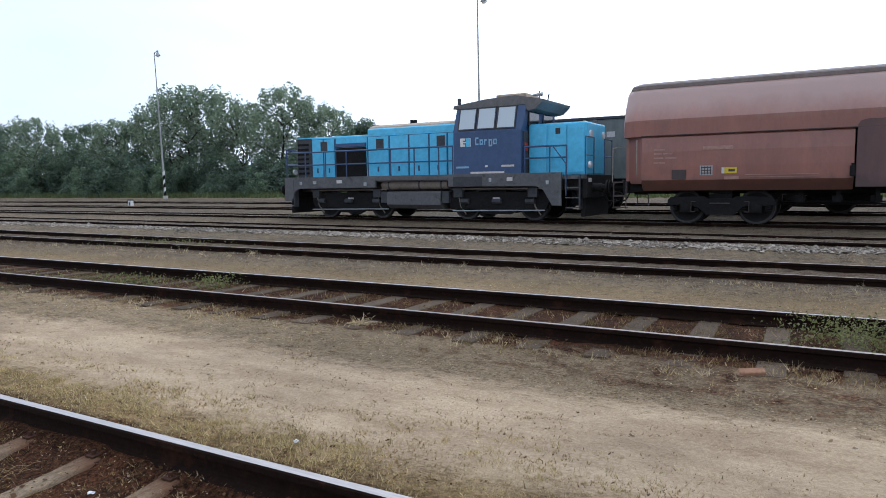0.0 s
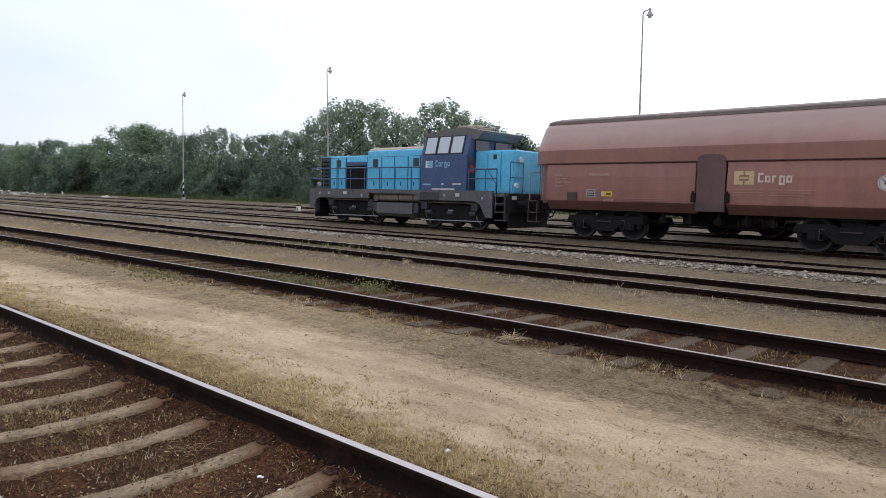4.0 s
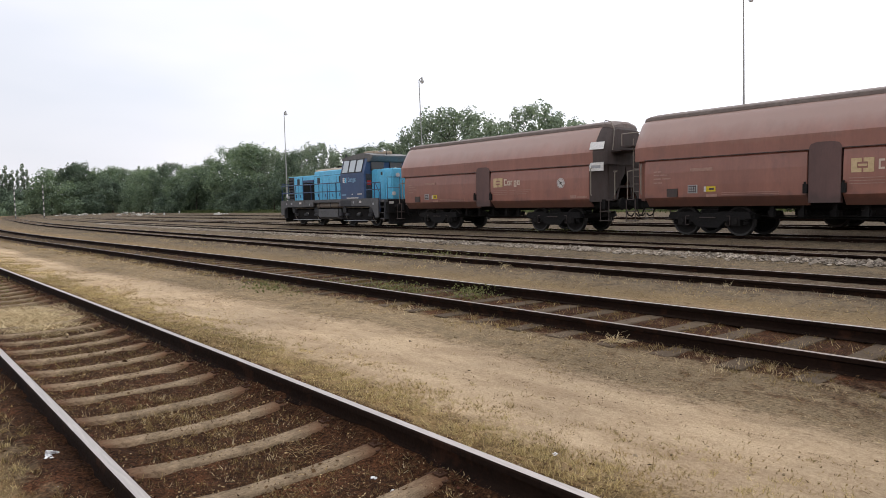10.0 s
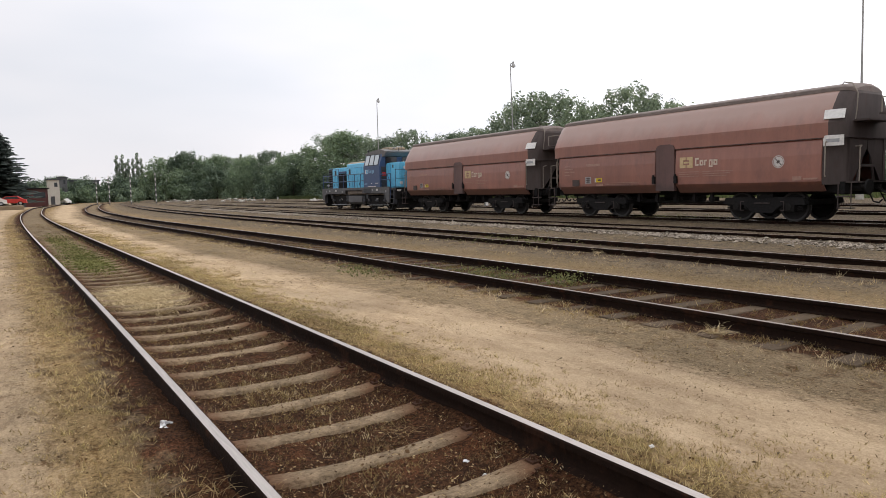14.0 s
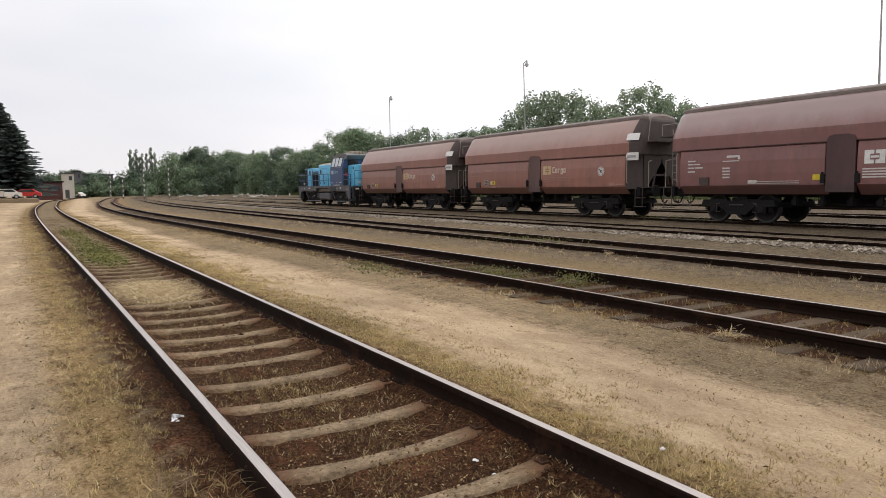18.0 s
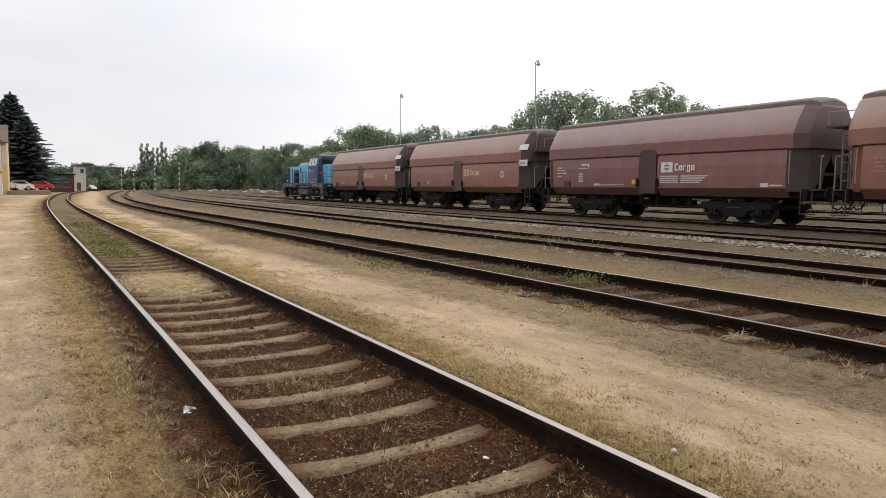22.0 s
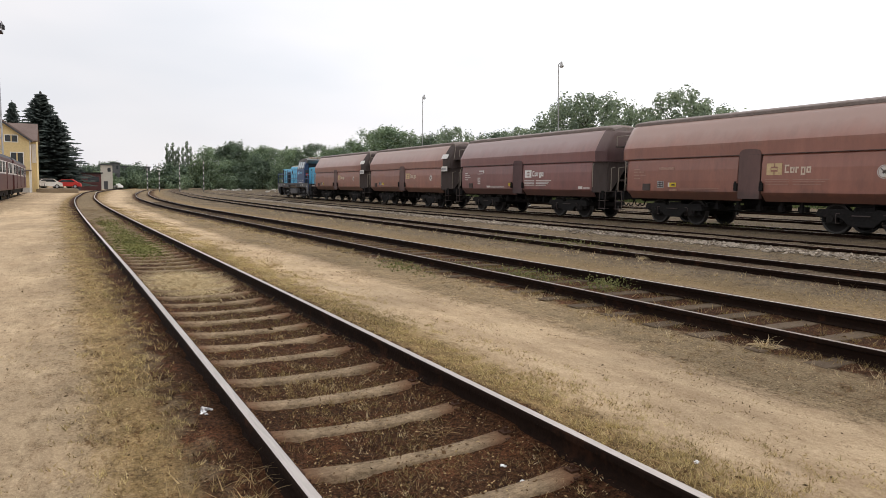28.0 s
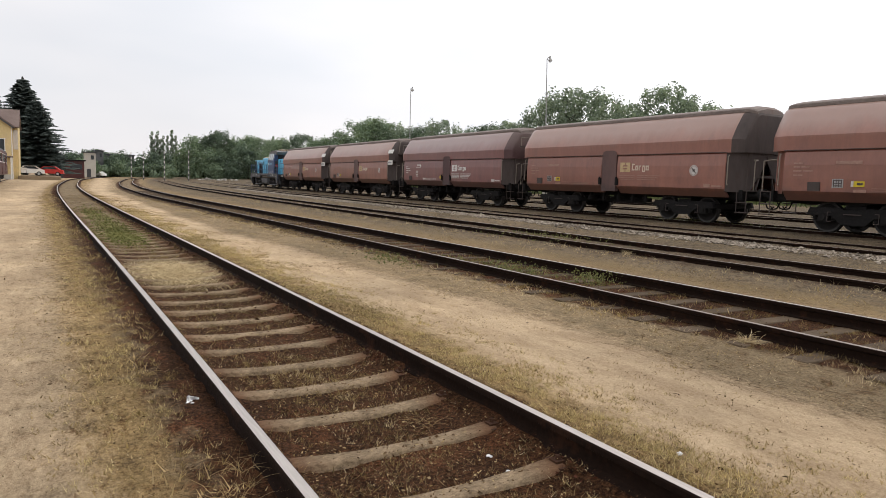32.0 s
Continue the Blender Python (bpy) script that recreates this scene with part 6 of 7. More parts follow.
# ---- standing wagon on the sixth track ----
def standing_wagon():
    t = thing("standing_wagon", "grey-green high-sided wagon standing behind the train", "freight wagon", pose(-4.4, mid("sixth", -4.4), HEAD["sixth"]))
    wheels = []
    part("body", box(-6.1, 6.1, -1.42, 1.42, 1.2, 3.35, 0.03), M["grey_green"], t)
    part("top_rail", box(-6.14, 6.14, -1.46, 1.46, 3.35, 3.45, 0.02), M["dark_grey"], t)
    for k in range(9):
        x = -6.05 + 12.1 * k / 8
        part("post", box(x - 0.06, x + 0.06, -1.5, -1.42, 1.2, 3.35, 0.01), M["grey_green"], t)
    part("floor_frame", box(-6.15, 6.15, -1.3, 1.3, 0.95, 1.2), M["black"], t)
    for x in (-5.2, -2.6, 0.4):
        mark(t, "chalk_panel", x, x + 0.3, 2.7, 2.9, M["white_faded"], y=-1.424)
    part("ladder", add_tube(add_tube(bmesh.new(), [(-5.95, -1.54, 0.6), (-5.95, -1.54, 3.4)], 0.02, 5), [(-5.55, -1.54, 0.6), (-5.55, -1.54, 3.4)], 0.02, 5), M["faded_rail"], t)
    for x in (-3.9, 3.9):
        bogie(t, x, 1.8, 0.46, wheels)
    add_ends(t, 6.16)


standing_wagon()


# ---- station side: railcars, house, tower, sheds, cars ----
def railcar(x0, label):
    xc = x0 - 12.0
    t = thing("railcar", label, "railcar", pose(xc, mid("siding", xc), HEAD["siding"], 0, 0, heading("siding", xc)), "parked railcars")
    part("lower_body", box(-12, 12, -1.42, 1.42, 0.75, 1.95, 0.06), M["railcar_red"], t)
    part("window_band", box(-11.98, 11.98, -1.4, 1.4, 1.95, 2.85), M["white_faded"], t, "cream band of windows")
    part("upper_body", box(-12, 12, -1.42, 1.42, 2.85, 3.1, 0.03), M["railcar_red"], t)
    part("roof", prism([(-1.4, 3.08), (-1.25, 3.32), (-0.7, 3.5), (0.7, 3.5), (1.25, 3.32), (1.4, 3.08)], -11.9, 11.9), M["dark_grey"], t)
    for k in range(9):
        x = -10.6 + k * 2.65
        for s in (-1, 1):
            w = part("window", box(x - 0.85, x + 0.85, min(s * 1.36, s * 1.425), max(s * 1.36, s * 1.425), 2.02, 2.78, 0.02), M["glass"], t)
            part("window_frame", box(x - 0.03, x + 0.03, min(s * 1.4, s * 1.435), max(s * 1.4, s * 1.435), 2.02, 2.78), M["galv"], w)
    for x in (-7.5, 0.6, 7.5):
        part("door", box(x - 0.45, x + 0.45, 1.4, 1.45, 0.85, 2.8, 0.01), M["railcar_red"], t)
    for e in (-1, 1):
        part("end_window", box(min(e * 11.9, e * 12.03), max(e * 11.9, e * 12.03), -1.0, 1.0, 2.0, 2.8, 0.02), M["glass"], t)
    part("underframe", box(-11.5, 11.5, -1.1, 1.1, 0.35, 0.75, 0.02), M["black"], t)
    for x in (-8.6, 8.6):
        bogie(t, x, 1.8, 0.46, [])
    return t


railcar(-40.0, "dark red railcar with a pale window band, parked on the siding")
railcar(-65.5, "dark red railcar coupled behind another on the siding")


def station_house():
    """A long house across the view with a gabled wing towards the yard."""
    t = thing("station_house", "yellow plastered station house with a gabled wing and a brown roof", "house", pose(-114.0, -8.2, 0))
    part("wall", box(-7, 0, -7.0, 4.45, -0.2, 7.5), M["plaster"], t)
    part("gable", side_plate([(-7, 7.5), (0, 7.5), (-3.5, 9.8)], -7.0, 4.45), M["plaster"], t)
    part("roof", side_plate([(-3.5, 10.0), (-3.5, 9.8), (0.45, 7.2), (0.55, 7.35)], -7.4, 4.65), M["roof_tile"], t)
    part("roof", side_plate([(-3.5, 10.0), (-3.5, 9.8), (-7.45, 7.2), (-7.55, 7.35)], -7.4, 4.65), M["roof_tile"], t)
    wing = part("wing_wall", box(0, 2.6, -2.5, 3.7, -0.2, 7.4), M["plaster"], t)
    part("wing_gable", prism([(-2.5, 7.4), (3.7, 7.4), (0.6, 9.75)], -3.0, 2.6), M["plaster"], t)
    for s in (-1, 1):
        part("wing_roof", prism([(0.6, 10.0), (0.6, 9.78), (0.6 + s * 3.45, 7.12), (0.6 + s * 3.55, 7.3)], -3.4, 3.0), M["roof_tile"], t)
        part("verge_board", prism([(0.6, 9.8), (0.6, 9.55), (0.6 + s * 3.4, 6.98), (0.6 + s * 3.5, 7.14)], 2.94, 3.02), M["dark_grey"], t)
    part("plinth", box(-0.05, 2.65, -2.55, 3.75, -0.2, 0.7), M["concrete"], t)
    for z, ys in ((7.0, (1.6,)), (4.0, (-1.2, 2.2)), (1.1, (-1.2, 2.2))):
        for y in ys:
            h = 0.85 if z > 6 else 1.5
            for k in (-1, 1):
                w = part("window", box(2.57, 2.64, y + k * 0.42 - 0.34, y + k * 0.42 + 0.34, z, z + h, 0.01), M["glass"], t)
                part("window_frame", box(2.58, 2.66, y + k * 0.42 - 0.42, y + k * 0.42 + 0.42, z - 0.1, z, 0.01), M["white"], w)
                part("window_frame", box(2.58, 2.66, y + k * 0.42 - 0.42, y + k * 0.42 + 0.42, z + h, z + h + 0.1, 0.01), M["white"], w)
                part("window_frame", box(2.58, 2.66, y + k * 0.42 + k * 0.34 - 0.05, y + k * 0.42 + k * 0.34 + 0.05, z, z + h, 0.01), M["white"], w)
    part("drainpipe", rod((2.5, 3.78, 0), (2.5, 3.78, 7.2), 0.07, 8), M["white"], t)
    part("corner_shutter", box(0.0, 0.06, 3.85, 4.4, 4.2, 6.9, 0.01), M["white_faded"], t)
    part("porch_roof", box(2.6, 4.4, -3.0, 3.9, 3.0, 3.18, 0.03), M["roof_tile"], t)
    for y in (-2.8, -0.6, 1.6, 3.7):
        part("porch_post", box(4.2, 4.34, y - 0.07, y + 0.07, -0.2, 3.0), M["white"], t)


station_house()


def light_tower():
    x, y = at_bearing(94.2, 92)
    t = thing("light_tower", "tall grey lattice floodlight tower behind the railcars", "light tower", pose(x, y, 0))
    h = 18.0

    def leg(sx, sy, z):
        w = 0.5 - 0.15 * z / h
        return (sx * w, sy * w, z)
    for sx in (-1, 1):
        for sy in (-1, 1):
            part("leg", rod(leg(sx, sy, -0.1), leg(sx, sy, h), 0.06, 6), M["galv"], t)
    for k in range(14):
        z0, z1 = h * k / 14, h * (k + 1) / 14
        for a, b in (((-1, -1), (1, -1)), ((1, -1), (1, 1)), ((1, 1), (-1, 1)), ((-1, 1), (-1, -1))):
            part("brace", rod(leg(*a, z0), leg(*b, z1), 0.03, 4), M["galv"], t)
            part("crossbar", rod(leg(*a, z1), leg(*b, z1), 0.03, 4), M["galv"], t)
    part("gallery", box(-0.9, 0.9, -0.9, 0.9, h, h + 0.12), M["dark_grey"], t)
    bm = bmesh.new()
    for x0, y0, x1, y1 in ((-0.9, -0.9, 0.9, -0.9), (0.9, -0.9, 0.9, 0.9), (0.9, 0.9, -0.9, 0.9), (-0.9, 0.9, -0.9, -0.9)):
        for z in (0.6, 1.1):
            add_rod(bm, (x0, y0, h + z), (x1, y1, h + z), 0.025, 5)
        add_rod(bm, (x0, y0, h), (x0, y0, h + 1.1), 0.03, 5)
    part("gallery_rail", bm, M["galv"], t)
    for dx, dy in ((0.9, -0.7), (0.9, 0.0), (0.9, 0.7), (0.0, 0.9), (-0.8, 0.9), (-0.9, -0.4)):
        part("floodlight", box(dx - 0.2, dx + 0.2, dy - 0.2, dy + 0.2, h + 0.5, h + 0.9, 0.05), M["dark_grey"], t)


light_tower()


def parked_car(x, y, turn, paint, label, z=0.0):
    t = thing("parked_car", label, "car", pose(x, y, lie(y) + z, 0, 0, turn))
    prof = [(-2.1, 0.35), (-2.12, 0.8), (-1.95, 0.95), (-1.2, 1.02), (-0.65, 1.45), (0.9, 1.48), (1.6, 1.0), (2.05, 0.88), (2.12, 0.35)]
    part("body", side_plate(prof, -0.85, 0.85), paint, t)
    for s in (-1, 1):
        part("side_window", side_plate([(-1.0, 1.03), (-0.58, 1.38), (0.82, 1.4), (1.3, 1.03)], s * 0.84, s * 0.862), M["glass"], t)
        for wx in (-1.3, 1.3):
            w = part("wheel", rod((wx, s * 0.7, 0.32), (wx, s * 0.88, 0.32), 0.32, 16), M["black"], t)
            part("hubcap", rod((wx, s * 0.87, 0.32), (wx, s * 0.89, 0.32), 0.2, 12), M["galv"], w)
    part("windscreen", fix(add_loft(bmesh.new(), [[(-1.19, -0.75, 1.05), (-1.19, 0.75, 1.05), (-1.15, 0.75, 1.03), (-1.15, -0.75, 1.03)], [(-0.7, -0.68, 1.42), (-0.7, 0.68, 1.42), (-0.66, 0.68, 1.4), (-0.66, -0.68, 1.4)]])), M["glass"], t)


platform = tagged(part("platform", box(-139.0, -113.0, -3.9, 1.4, -0.2, 0.55, 0.05), M["earth"]), "low gravel-topped earth platform before the station", "platform", kind="structure")
x, y = at_bearing(90.05, 127)
parked_car(x, y, 84, M["red"], "bright red car parked on the platform below the spruces", 0.55)
x, y = at_bearing(91.35, 121)
parked_car(x, y, 100, M["white"], "white car in the shade of the spruces", 0.55)
x, y = at_bearing(86.85, 205)
parked_car(x, y, 40, M["white"], "white car parked beside the far tracks")
for k, (az, d) in enumerate(((91.75, 119),)):
    x, y = at_bearing(az, d)
    t = thing("platform_bench", "pale weathered bench standing on the platform", "bench", pose(x, y, lie(y) + 0.75, 0, 0, 90), "benches on the platform")
    part("seat", box(-0.75, 0.75, -0.2, 0.2, 0.42, 0.47, 0.01), M["white_faded"], t)
    part("backrest", box(-0.75, 0.75, 0.18, 0.23, 0.55, 0.95, 0.01), M["white_faded"], t)
    for q in (-0.6, 0.6):
        part("leg", box(q - 0.04, q + 0.04, -0.18, 0.22, 0, 0.42), M["dark_grey"], t)
        part("back_post", box(q - 0.03, q + 0.03, 0.19, 0.22, 0.42, 0.56), M["dark_grey"], t)


def shed(az, d, w, dep, h, wall, roof, label, name="shed", flat=True):
    x, y = at_bearing(az, d)
    t = thing(name, label, "building", pose(x, y, lie(y), 0, 0, 90 - az))
    part("wall", box(-dep / 2, dep / 2, -w / 2, w / 2, -0.2, h), wall, t)
    part("roof", box(-dep / 2 - 0.3, dep / 2 + 0.3, -w / 2 - 0.3, w / 2 + 0.3, h, h + 0.25, 0.03), roof, t)
    part("door", box(dep / 2 - 0.02, dep / 2 + 0.05, -w / 2 + 0.4, -w / 2 + 1.3, 0, 2.0, 0.01), M["dark_grey"], t)
    part("window", box(dep / 2 - 0.02, dep / 2 + 0.05, 0.1, w / 2 - 0.4, h - 1.6, h - 0.6, 0.01), M["glass"], t)


shed(87.4, 190, 2.4, 3.0, 5.9, M["concrete"], M["dark_grey"], "pale two-storey signal box with a flat roof", "signal_box")
shed(86.8, 212, 2.0, 3.0, 7.0, M["grey_frame"], M["dark_grey"], "narrow dark grey building beside the signal box", "utility_building")
shed(88.75, 150, 4.9, 4.0, 3.3, M["railcar_red"], M["black"], "dark red wooden goods shed with a black roof", "goods_shed")
shed(85.9, 225, 11.0, 6.0, 6.3, M["grey_frame"], M["dark_grey"], "hazy grey industrial building in the distance", "industrial_building")
shed(86.1, 240, 3.6, 4.0, 4.6, M["white_faded"], M["dark_grey"], "small pale building across the yard", "low_building")


# ---- rubble at the foot of the tree belt ----
def rubble_heap(az, d, w, h, seed):
    """A low heap of broken pale stones."""
    rng = random.Random(seed)
    bm = bmesh.new()
    for k in range(26):
        q = rng.uniform(-1, 1)
        r = rng.uniform(0.1, 0.26)
        out = bmesh.ops.create_icosphere(bm, subdivisions=1, radius=r)
        at = Vector((rng.uniform(-0.4, 0.4), q * w / 2, max(0.0, h * (1 - q * q) * rng.uniform(0.1, 0.9) - 0.05)))
        for v in out["verts"]:
            v.co = Vector((v.co.x * rng.uniform(0.7, 1.3), v.co.y * rng.uniform(0.7, 1.3), v.co.z * rng.uniform(0.5, 1.0))) + at
    x, y = at_bearing(az, d)
    tagged(part("rubble_heap", bm, M["concrete"], None, at=pose(x, y, lie(y), 0, 0, 90 - az)), "low heap of pale broken concrete below the trees", "rubble heap", "rubble below the trees", "stuff")


for k, (az, d, w, h) in enumerate(((79.2, 150, 3.0, 0.5), (77.6, 140, 5.0, 0.5), (74.9, 118, 4.0, 0.6), (73.6, 112, 3.0, 0.4), (68.2, 92, 2.0, 0.3))):
    rubble_heap(az, d, w, h, 40 + k)

# ---- grass, weeds, stones and litter near the camera ----
def tri_soup(name, v, mat, label, category, n=3):
    me = bpy.data.meshes.new(name)
    k = len(v) // n
    me.from_pydata(v.tolist(), [], np.arange(k * n).reshape(-1, n).tolist())
    me.materials.append(mat)
    return tagged(new(name, me), label, category, kind="stuff")


def height_at(x, y):
    return relief(x, y)


def blades(rng, x, y, h, lean, width):
    """One bent blade each: a triangle from a short foot to a leaning tip."""
    n = len(x)
    a = rng.uniform(0, math.tau, n)
    b = rng.uniform(0, math.tau, n)
    foot = np.stack([x, y, height_at(x, y) - 0.004], 1)
    side = np.stack([np.cos(a), np.sin(a), np.zeros(n)], 1) * width[:, None]
    tip = foot + np.stack([np.cos(b) * h * lean, np.sin(b) * h * lean, h], 1)
    return np.stack([foot - side, foot + side, tip], 1).reshape(-1, 3)


def patchy(x, y, s, seed):
    return np.array([noise.noise((a * s + seed, b * s * 1.6, seed * 0.7)) for a, b in zip(x, y)])


def strip(rng, n, x0, x1, track, off, half, seed, keep, near_bias=1.6):
    """Points in a strip along a track, thinned to patches, denser near the camera."""
    u = rng.random(n) ** near_bias
    x = x1 + (x0 - x1) * u
    y = np.interp(x, GRID, LINES[track]) + off + rng.normal(0, half, n)
    k = patchy(x, y, 1.7, seed) + rng.normal(0, 0.12, n) > keep
    return x[k], y[k]


def build_grass():
    rng = np.random.default_rng(11)
    out = []
    for track, off, half, n, keep, h0, h1 in (("near", 1.35, 0.36, 60000, -0.02, 0.006, 0.026), ("near", 1.15, 0.2, 3000, 0.1, 0.02, 0.06), ("near", 1.95, 0.4, 14000, 0.12, 0.005, 0.02), ("near", -1.15, 0.2, 7000, 0.1, 0.015, 0.07),
                                              ("near", -1.45, 0.3, 12000, 0.05, 0.006, 0.03), ("second", -1.25, 0.2, 7000, 0.08, 0.015, 0.06),
                                              ("second", -2.1, 0.5, 16000, 0.08, 0.005, 0.02), ("second", 0.0, 0.4, 5000, 0.12, 0.02, 0.08), ("second", 2.4, 0.6, 9000, 0.05, 0.01, 0.03), ("third", -1.5, 0.35, 6000, 0.1, 0.02, 0.06), ("third", 2.2, 0.5, 3000, 0.15, 0.015, 0.05)):
        x, y = strip(rng, n, -46, 3, track, off, half, off * 3.1 + len(track), keep)
        h = rng.uniform(h0, h1, len(x))
        out.append(blades(rng, x, y, h, rng.uniform(0.2, 1.3, len(x)), rng.uniform(0.003, 0.006, len(x)) * (1 + np.abs(x) * 0.05)))
    for off, half, n, keep in ((1.35, 0.36, 14000, -0.02), (-1.4, 0.3, 3000, 0.05), (7.5, 0.6, 3000, 0.0)):
        x, y = strip(rng, n, 3, 18, "near", off, half, off * 3.1 + 4, keep, 1.0)
        out.append(blades(rng, x, y, rng.uniform(0.006, 0.032, len(x)), rng.uniform(0.2, 1.3, len(x)), rng.uniform(0.003, 0.006, len(x))))
    x, y = strip(rng, 60000, -46, 3, "near", 0.0, 0.45, 3.3, -0.1)
    k = np.abs(y - np.interp(x, GRID, LINES["near"])) < 0.66
    x, y = x[k], y[k]
    low = blades(rng, x, y, rng.uniform(0.006, 0.035, len(x)), rng.uniform(0.5, 2.2, len(x)), rng.uniform(0.002, 0.0045, len(x)))
    tri_soup("bed_grass", low, M["straw_dark"], "low withered grass and stalks between the sleepers", "dry grass")
    # upright tufts: along the near rails, in the bed, on the dirt before the second track
    for name, mat, words, sets in (
            ("dry_grass_tufts", "olive", "upright olive and straw-coloured grass tufts beside the rail", (("near", 1.28, 0.24, 8000, -0.22, 14, 0.01, 0.042), ("near", 1.7, 0.3, 2400, 0.0, 10, 0.008, 0.024), ("near", -1.18, 0.15, 2000, -0.08, 14, 0.012, 0.045), ("near", -1.5, 0.25, 1100, 0.0, 10, 0.006, 0.02))),
            ("bed_tufts", "bed_weed", "withered brown and olive weeds standing in the track bed", (("near", 0.0, 0.42, 9000, -0.15, 8, 0.01, 0.045), ("near", -1.02, 0.1, 700, -0.1, 12, 0.015, 0.06), ("near", 0.98, 0.06, 500, 0.0, 10, 0.015, 0.05), ("second", -1.15, 0.2, 900, 0.0, 12, 0.015, 0.07), ("second", 0.25, 0.3, 2600, -0.1, 12, 0.015, 0.06), ("second", -1.0, 0.12, 800, -0.1, 12, 0.02, 0.07))),
            ("wiry_tufts", "straw_pale", "pale wiry dry tufts along the rails", (("second", -1.2, 0.16, 420, -0.1, 9, 0.03, 0.09), ("second", 1.1, 0.15, 260, -0.1, 9, 0.03, 0.09), ("near", 0.0, 0.4, 2600, -0.1, 6, 0.012, 0.045), ("third", -1.2, 0.2, 300, -0.1, 9, 0.03, 0.1))),
            ("dirt_tufts", "straw_dark", "low dark tufts dotted over the grey dirt", (("second", -2.2, 0.45, 2400, -0.1, 9, 0.004, 0.015), ("second", -1.5, 0.3, 1300, -0.1, 10, 0.006, 0.026), ("second", 2.3, 0.7, 600, 0.0, 12, 0.01, 0.03)))):
        v = []
        for track, off, half, n, keep, per, h0, h1 in sets:
            cx, cy = strip(rng, n, -30, 4, track, off, half, off * 2.3 + len(name), keep, 1.9)
            d = np.abs(cy - np.interp(cx, GRID, LINES["near"]))
            k = (np.abs(d - 0.7525) > 0.1) if track == "near" else d > 0.9
            cx, cy = np.repeat(cx[k], per), np.repeat(cy[k], per)
            big = np.repeat(rng.uniform(0.6, 1.25, k.sum()), per)
            far = 1 + np.abs(cx) * 0.05
            v.append(blades(rng, cx + rng.normal(0, 0.016, len(cx)) * far, cy + rng.normal(0, 0.012, len(cx)) * far, rng.uniform(h0, h1, len(cx)) * big, rng.uniform(0.2, 1.4, len(cx)), rng.uniform(0.0012, 0.0026, len(cx)) * far))
        tri_soup(name, np.concatenate(v), M[mat], words, "dry grass")
    # small tufts dotted over the bare dirt
    cx, cy = 3 - 24 * rng.random(520) ** 1.4, rng.uniform(-2.5, 6.0, 520)
    keep = np.abs(cy - np.interp(cx, GRID, LINES["near"])) > 1.0
    cx, cy = np.repeat(cx[keep], 16), np.repeat(cy[keep], 16)
    dot = blades(rng, cx + rng.normal(0, 0.03, len(cx)), cy + rng.normal(0, 0.018, len(cx)), rng.uniform(0.003, 0.014, len(cx)), rng.uniform(1.0, 3.0, len(cx)), rng.uniform(0.002, 0.004, len(cx)))
    tri_soup("small_tufts", dot, M["straw_dark"], "small dark dry tufts dotted over the sandy dirt", "grass tufts")
    # straw-coloured heap between the near rails
    x, y = rng.normal(-11.0, 0.55, 14000), np.interp(-11.0, GRID, LINES["near"]) + np.clip(rng.normal(0.0, 0.26, 14000), -0.6, 0.6)
    heap = blades(rng, x, y, rng.uniform(0.02, 0.075, 14000), rng.uniform(0.8, 3.0, 14000), np.full(14000, 0.007))
    tri_soup("dry_grass", np.concatenate(out), M["straw"], "thin patchy straw-coloured dry grass along the rails", "dry grass")
    tri_soup("straw_heap", heap, M["straw_pale"], "flat pale heap of straw between the near rails", "straw")


build_grass()


def dry_tuft(x, y, h, n, seed, label, low=0.4, thick=1.0):
    """Thin dry stalks that bend over, each in four short lengths, with a few side twigs."""
    rng = np.random.default_rng(seed)
    base = float(height_at(np.array(x), np.array(y)))
    v = []
    for k in range(n):
        a, b = rng.uniform(0, math.tau), rng.uniform(low, 1.5)
        p = np.array((x + rng.normal(0, h * 0.16), y + rng.normal(0, h * 0.16), base - 0.004))
        way = np.array((math.cos(a) * b, math.sin(a) * b, 1.0))
        step = h * rng.uniform(0.5, 1.0) / 4
        wid = thick * rng.uniform(0.0009, 0.0018) * (1 + abs(x) * 0.04)
        for q in range(4):
            way = way / np.linalg.norm(way)
            side = np.cross(way, rng.normal(size=3))
            side *= wid * (1 - 0.2 * q) / np.linalg.norm(side)
            e = p + way * step
            e[2] = max(e[2], base + 0.003)
            v += [p - side, p + side, e + side * 0.7, p - side, e + side * 0.7, e - side * 0.7]
            if q == 2 and k % 3 == 0:
                tip = e + (way + rng.normal(0, 0.6, 3)) * step * 0.8
                v += [e - side, e + side, tip]
            p = e
            way = way + np.array((math.cos(a) * 0.25, math.sin(a) * 0.25, -0.35)) + rng.normal(0, 0.12, 3)
    tri_soup("grass_tuft", np.array(v), M["straw_pale"] if n > 60 else M["straw"], label, "grass tuft")


for x, y, h, n, s in ((-3.3, 0.76, 0.26, 22, 2), (-3.0, 0.65, 0.3, 26, 3), (-3.66, 1.95, 0.2, 26, 4), (-10.5, 10.55, 0.22, 70, 5), (-5.2, 0.55, 0.16, 24, 6),
                      (-6.6, 0.35, 0.16, 24, 7), (-2.7, 0.6, 0.28, 22, 8), (-12.4, 3.3, 0.2, 40, 9), (-12.0, 3.1, 0.18, 40, 10), (-4.6, 2.75, 0.1, 24, 12), (-5.5, 2.8, 0.1, 24, 13), (-3.2, 2.7, 0.1, 24, 14)):
    dry_tuft(x, y, h, n, s, "wiry dry grass tuft beside a rail")
dry_tuft(-4.1, 5.72, 0.22, 64, 1, "tangled heap of pale dry straw before a rail", 0.15, 2.2)


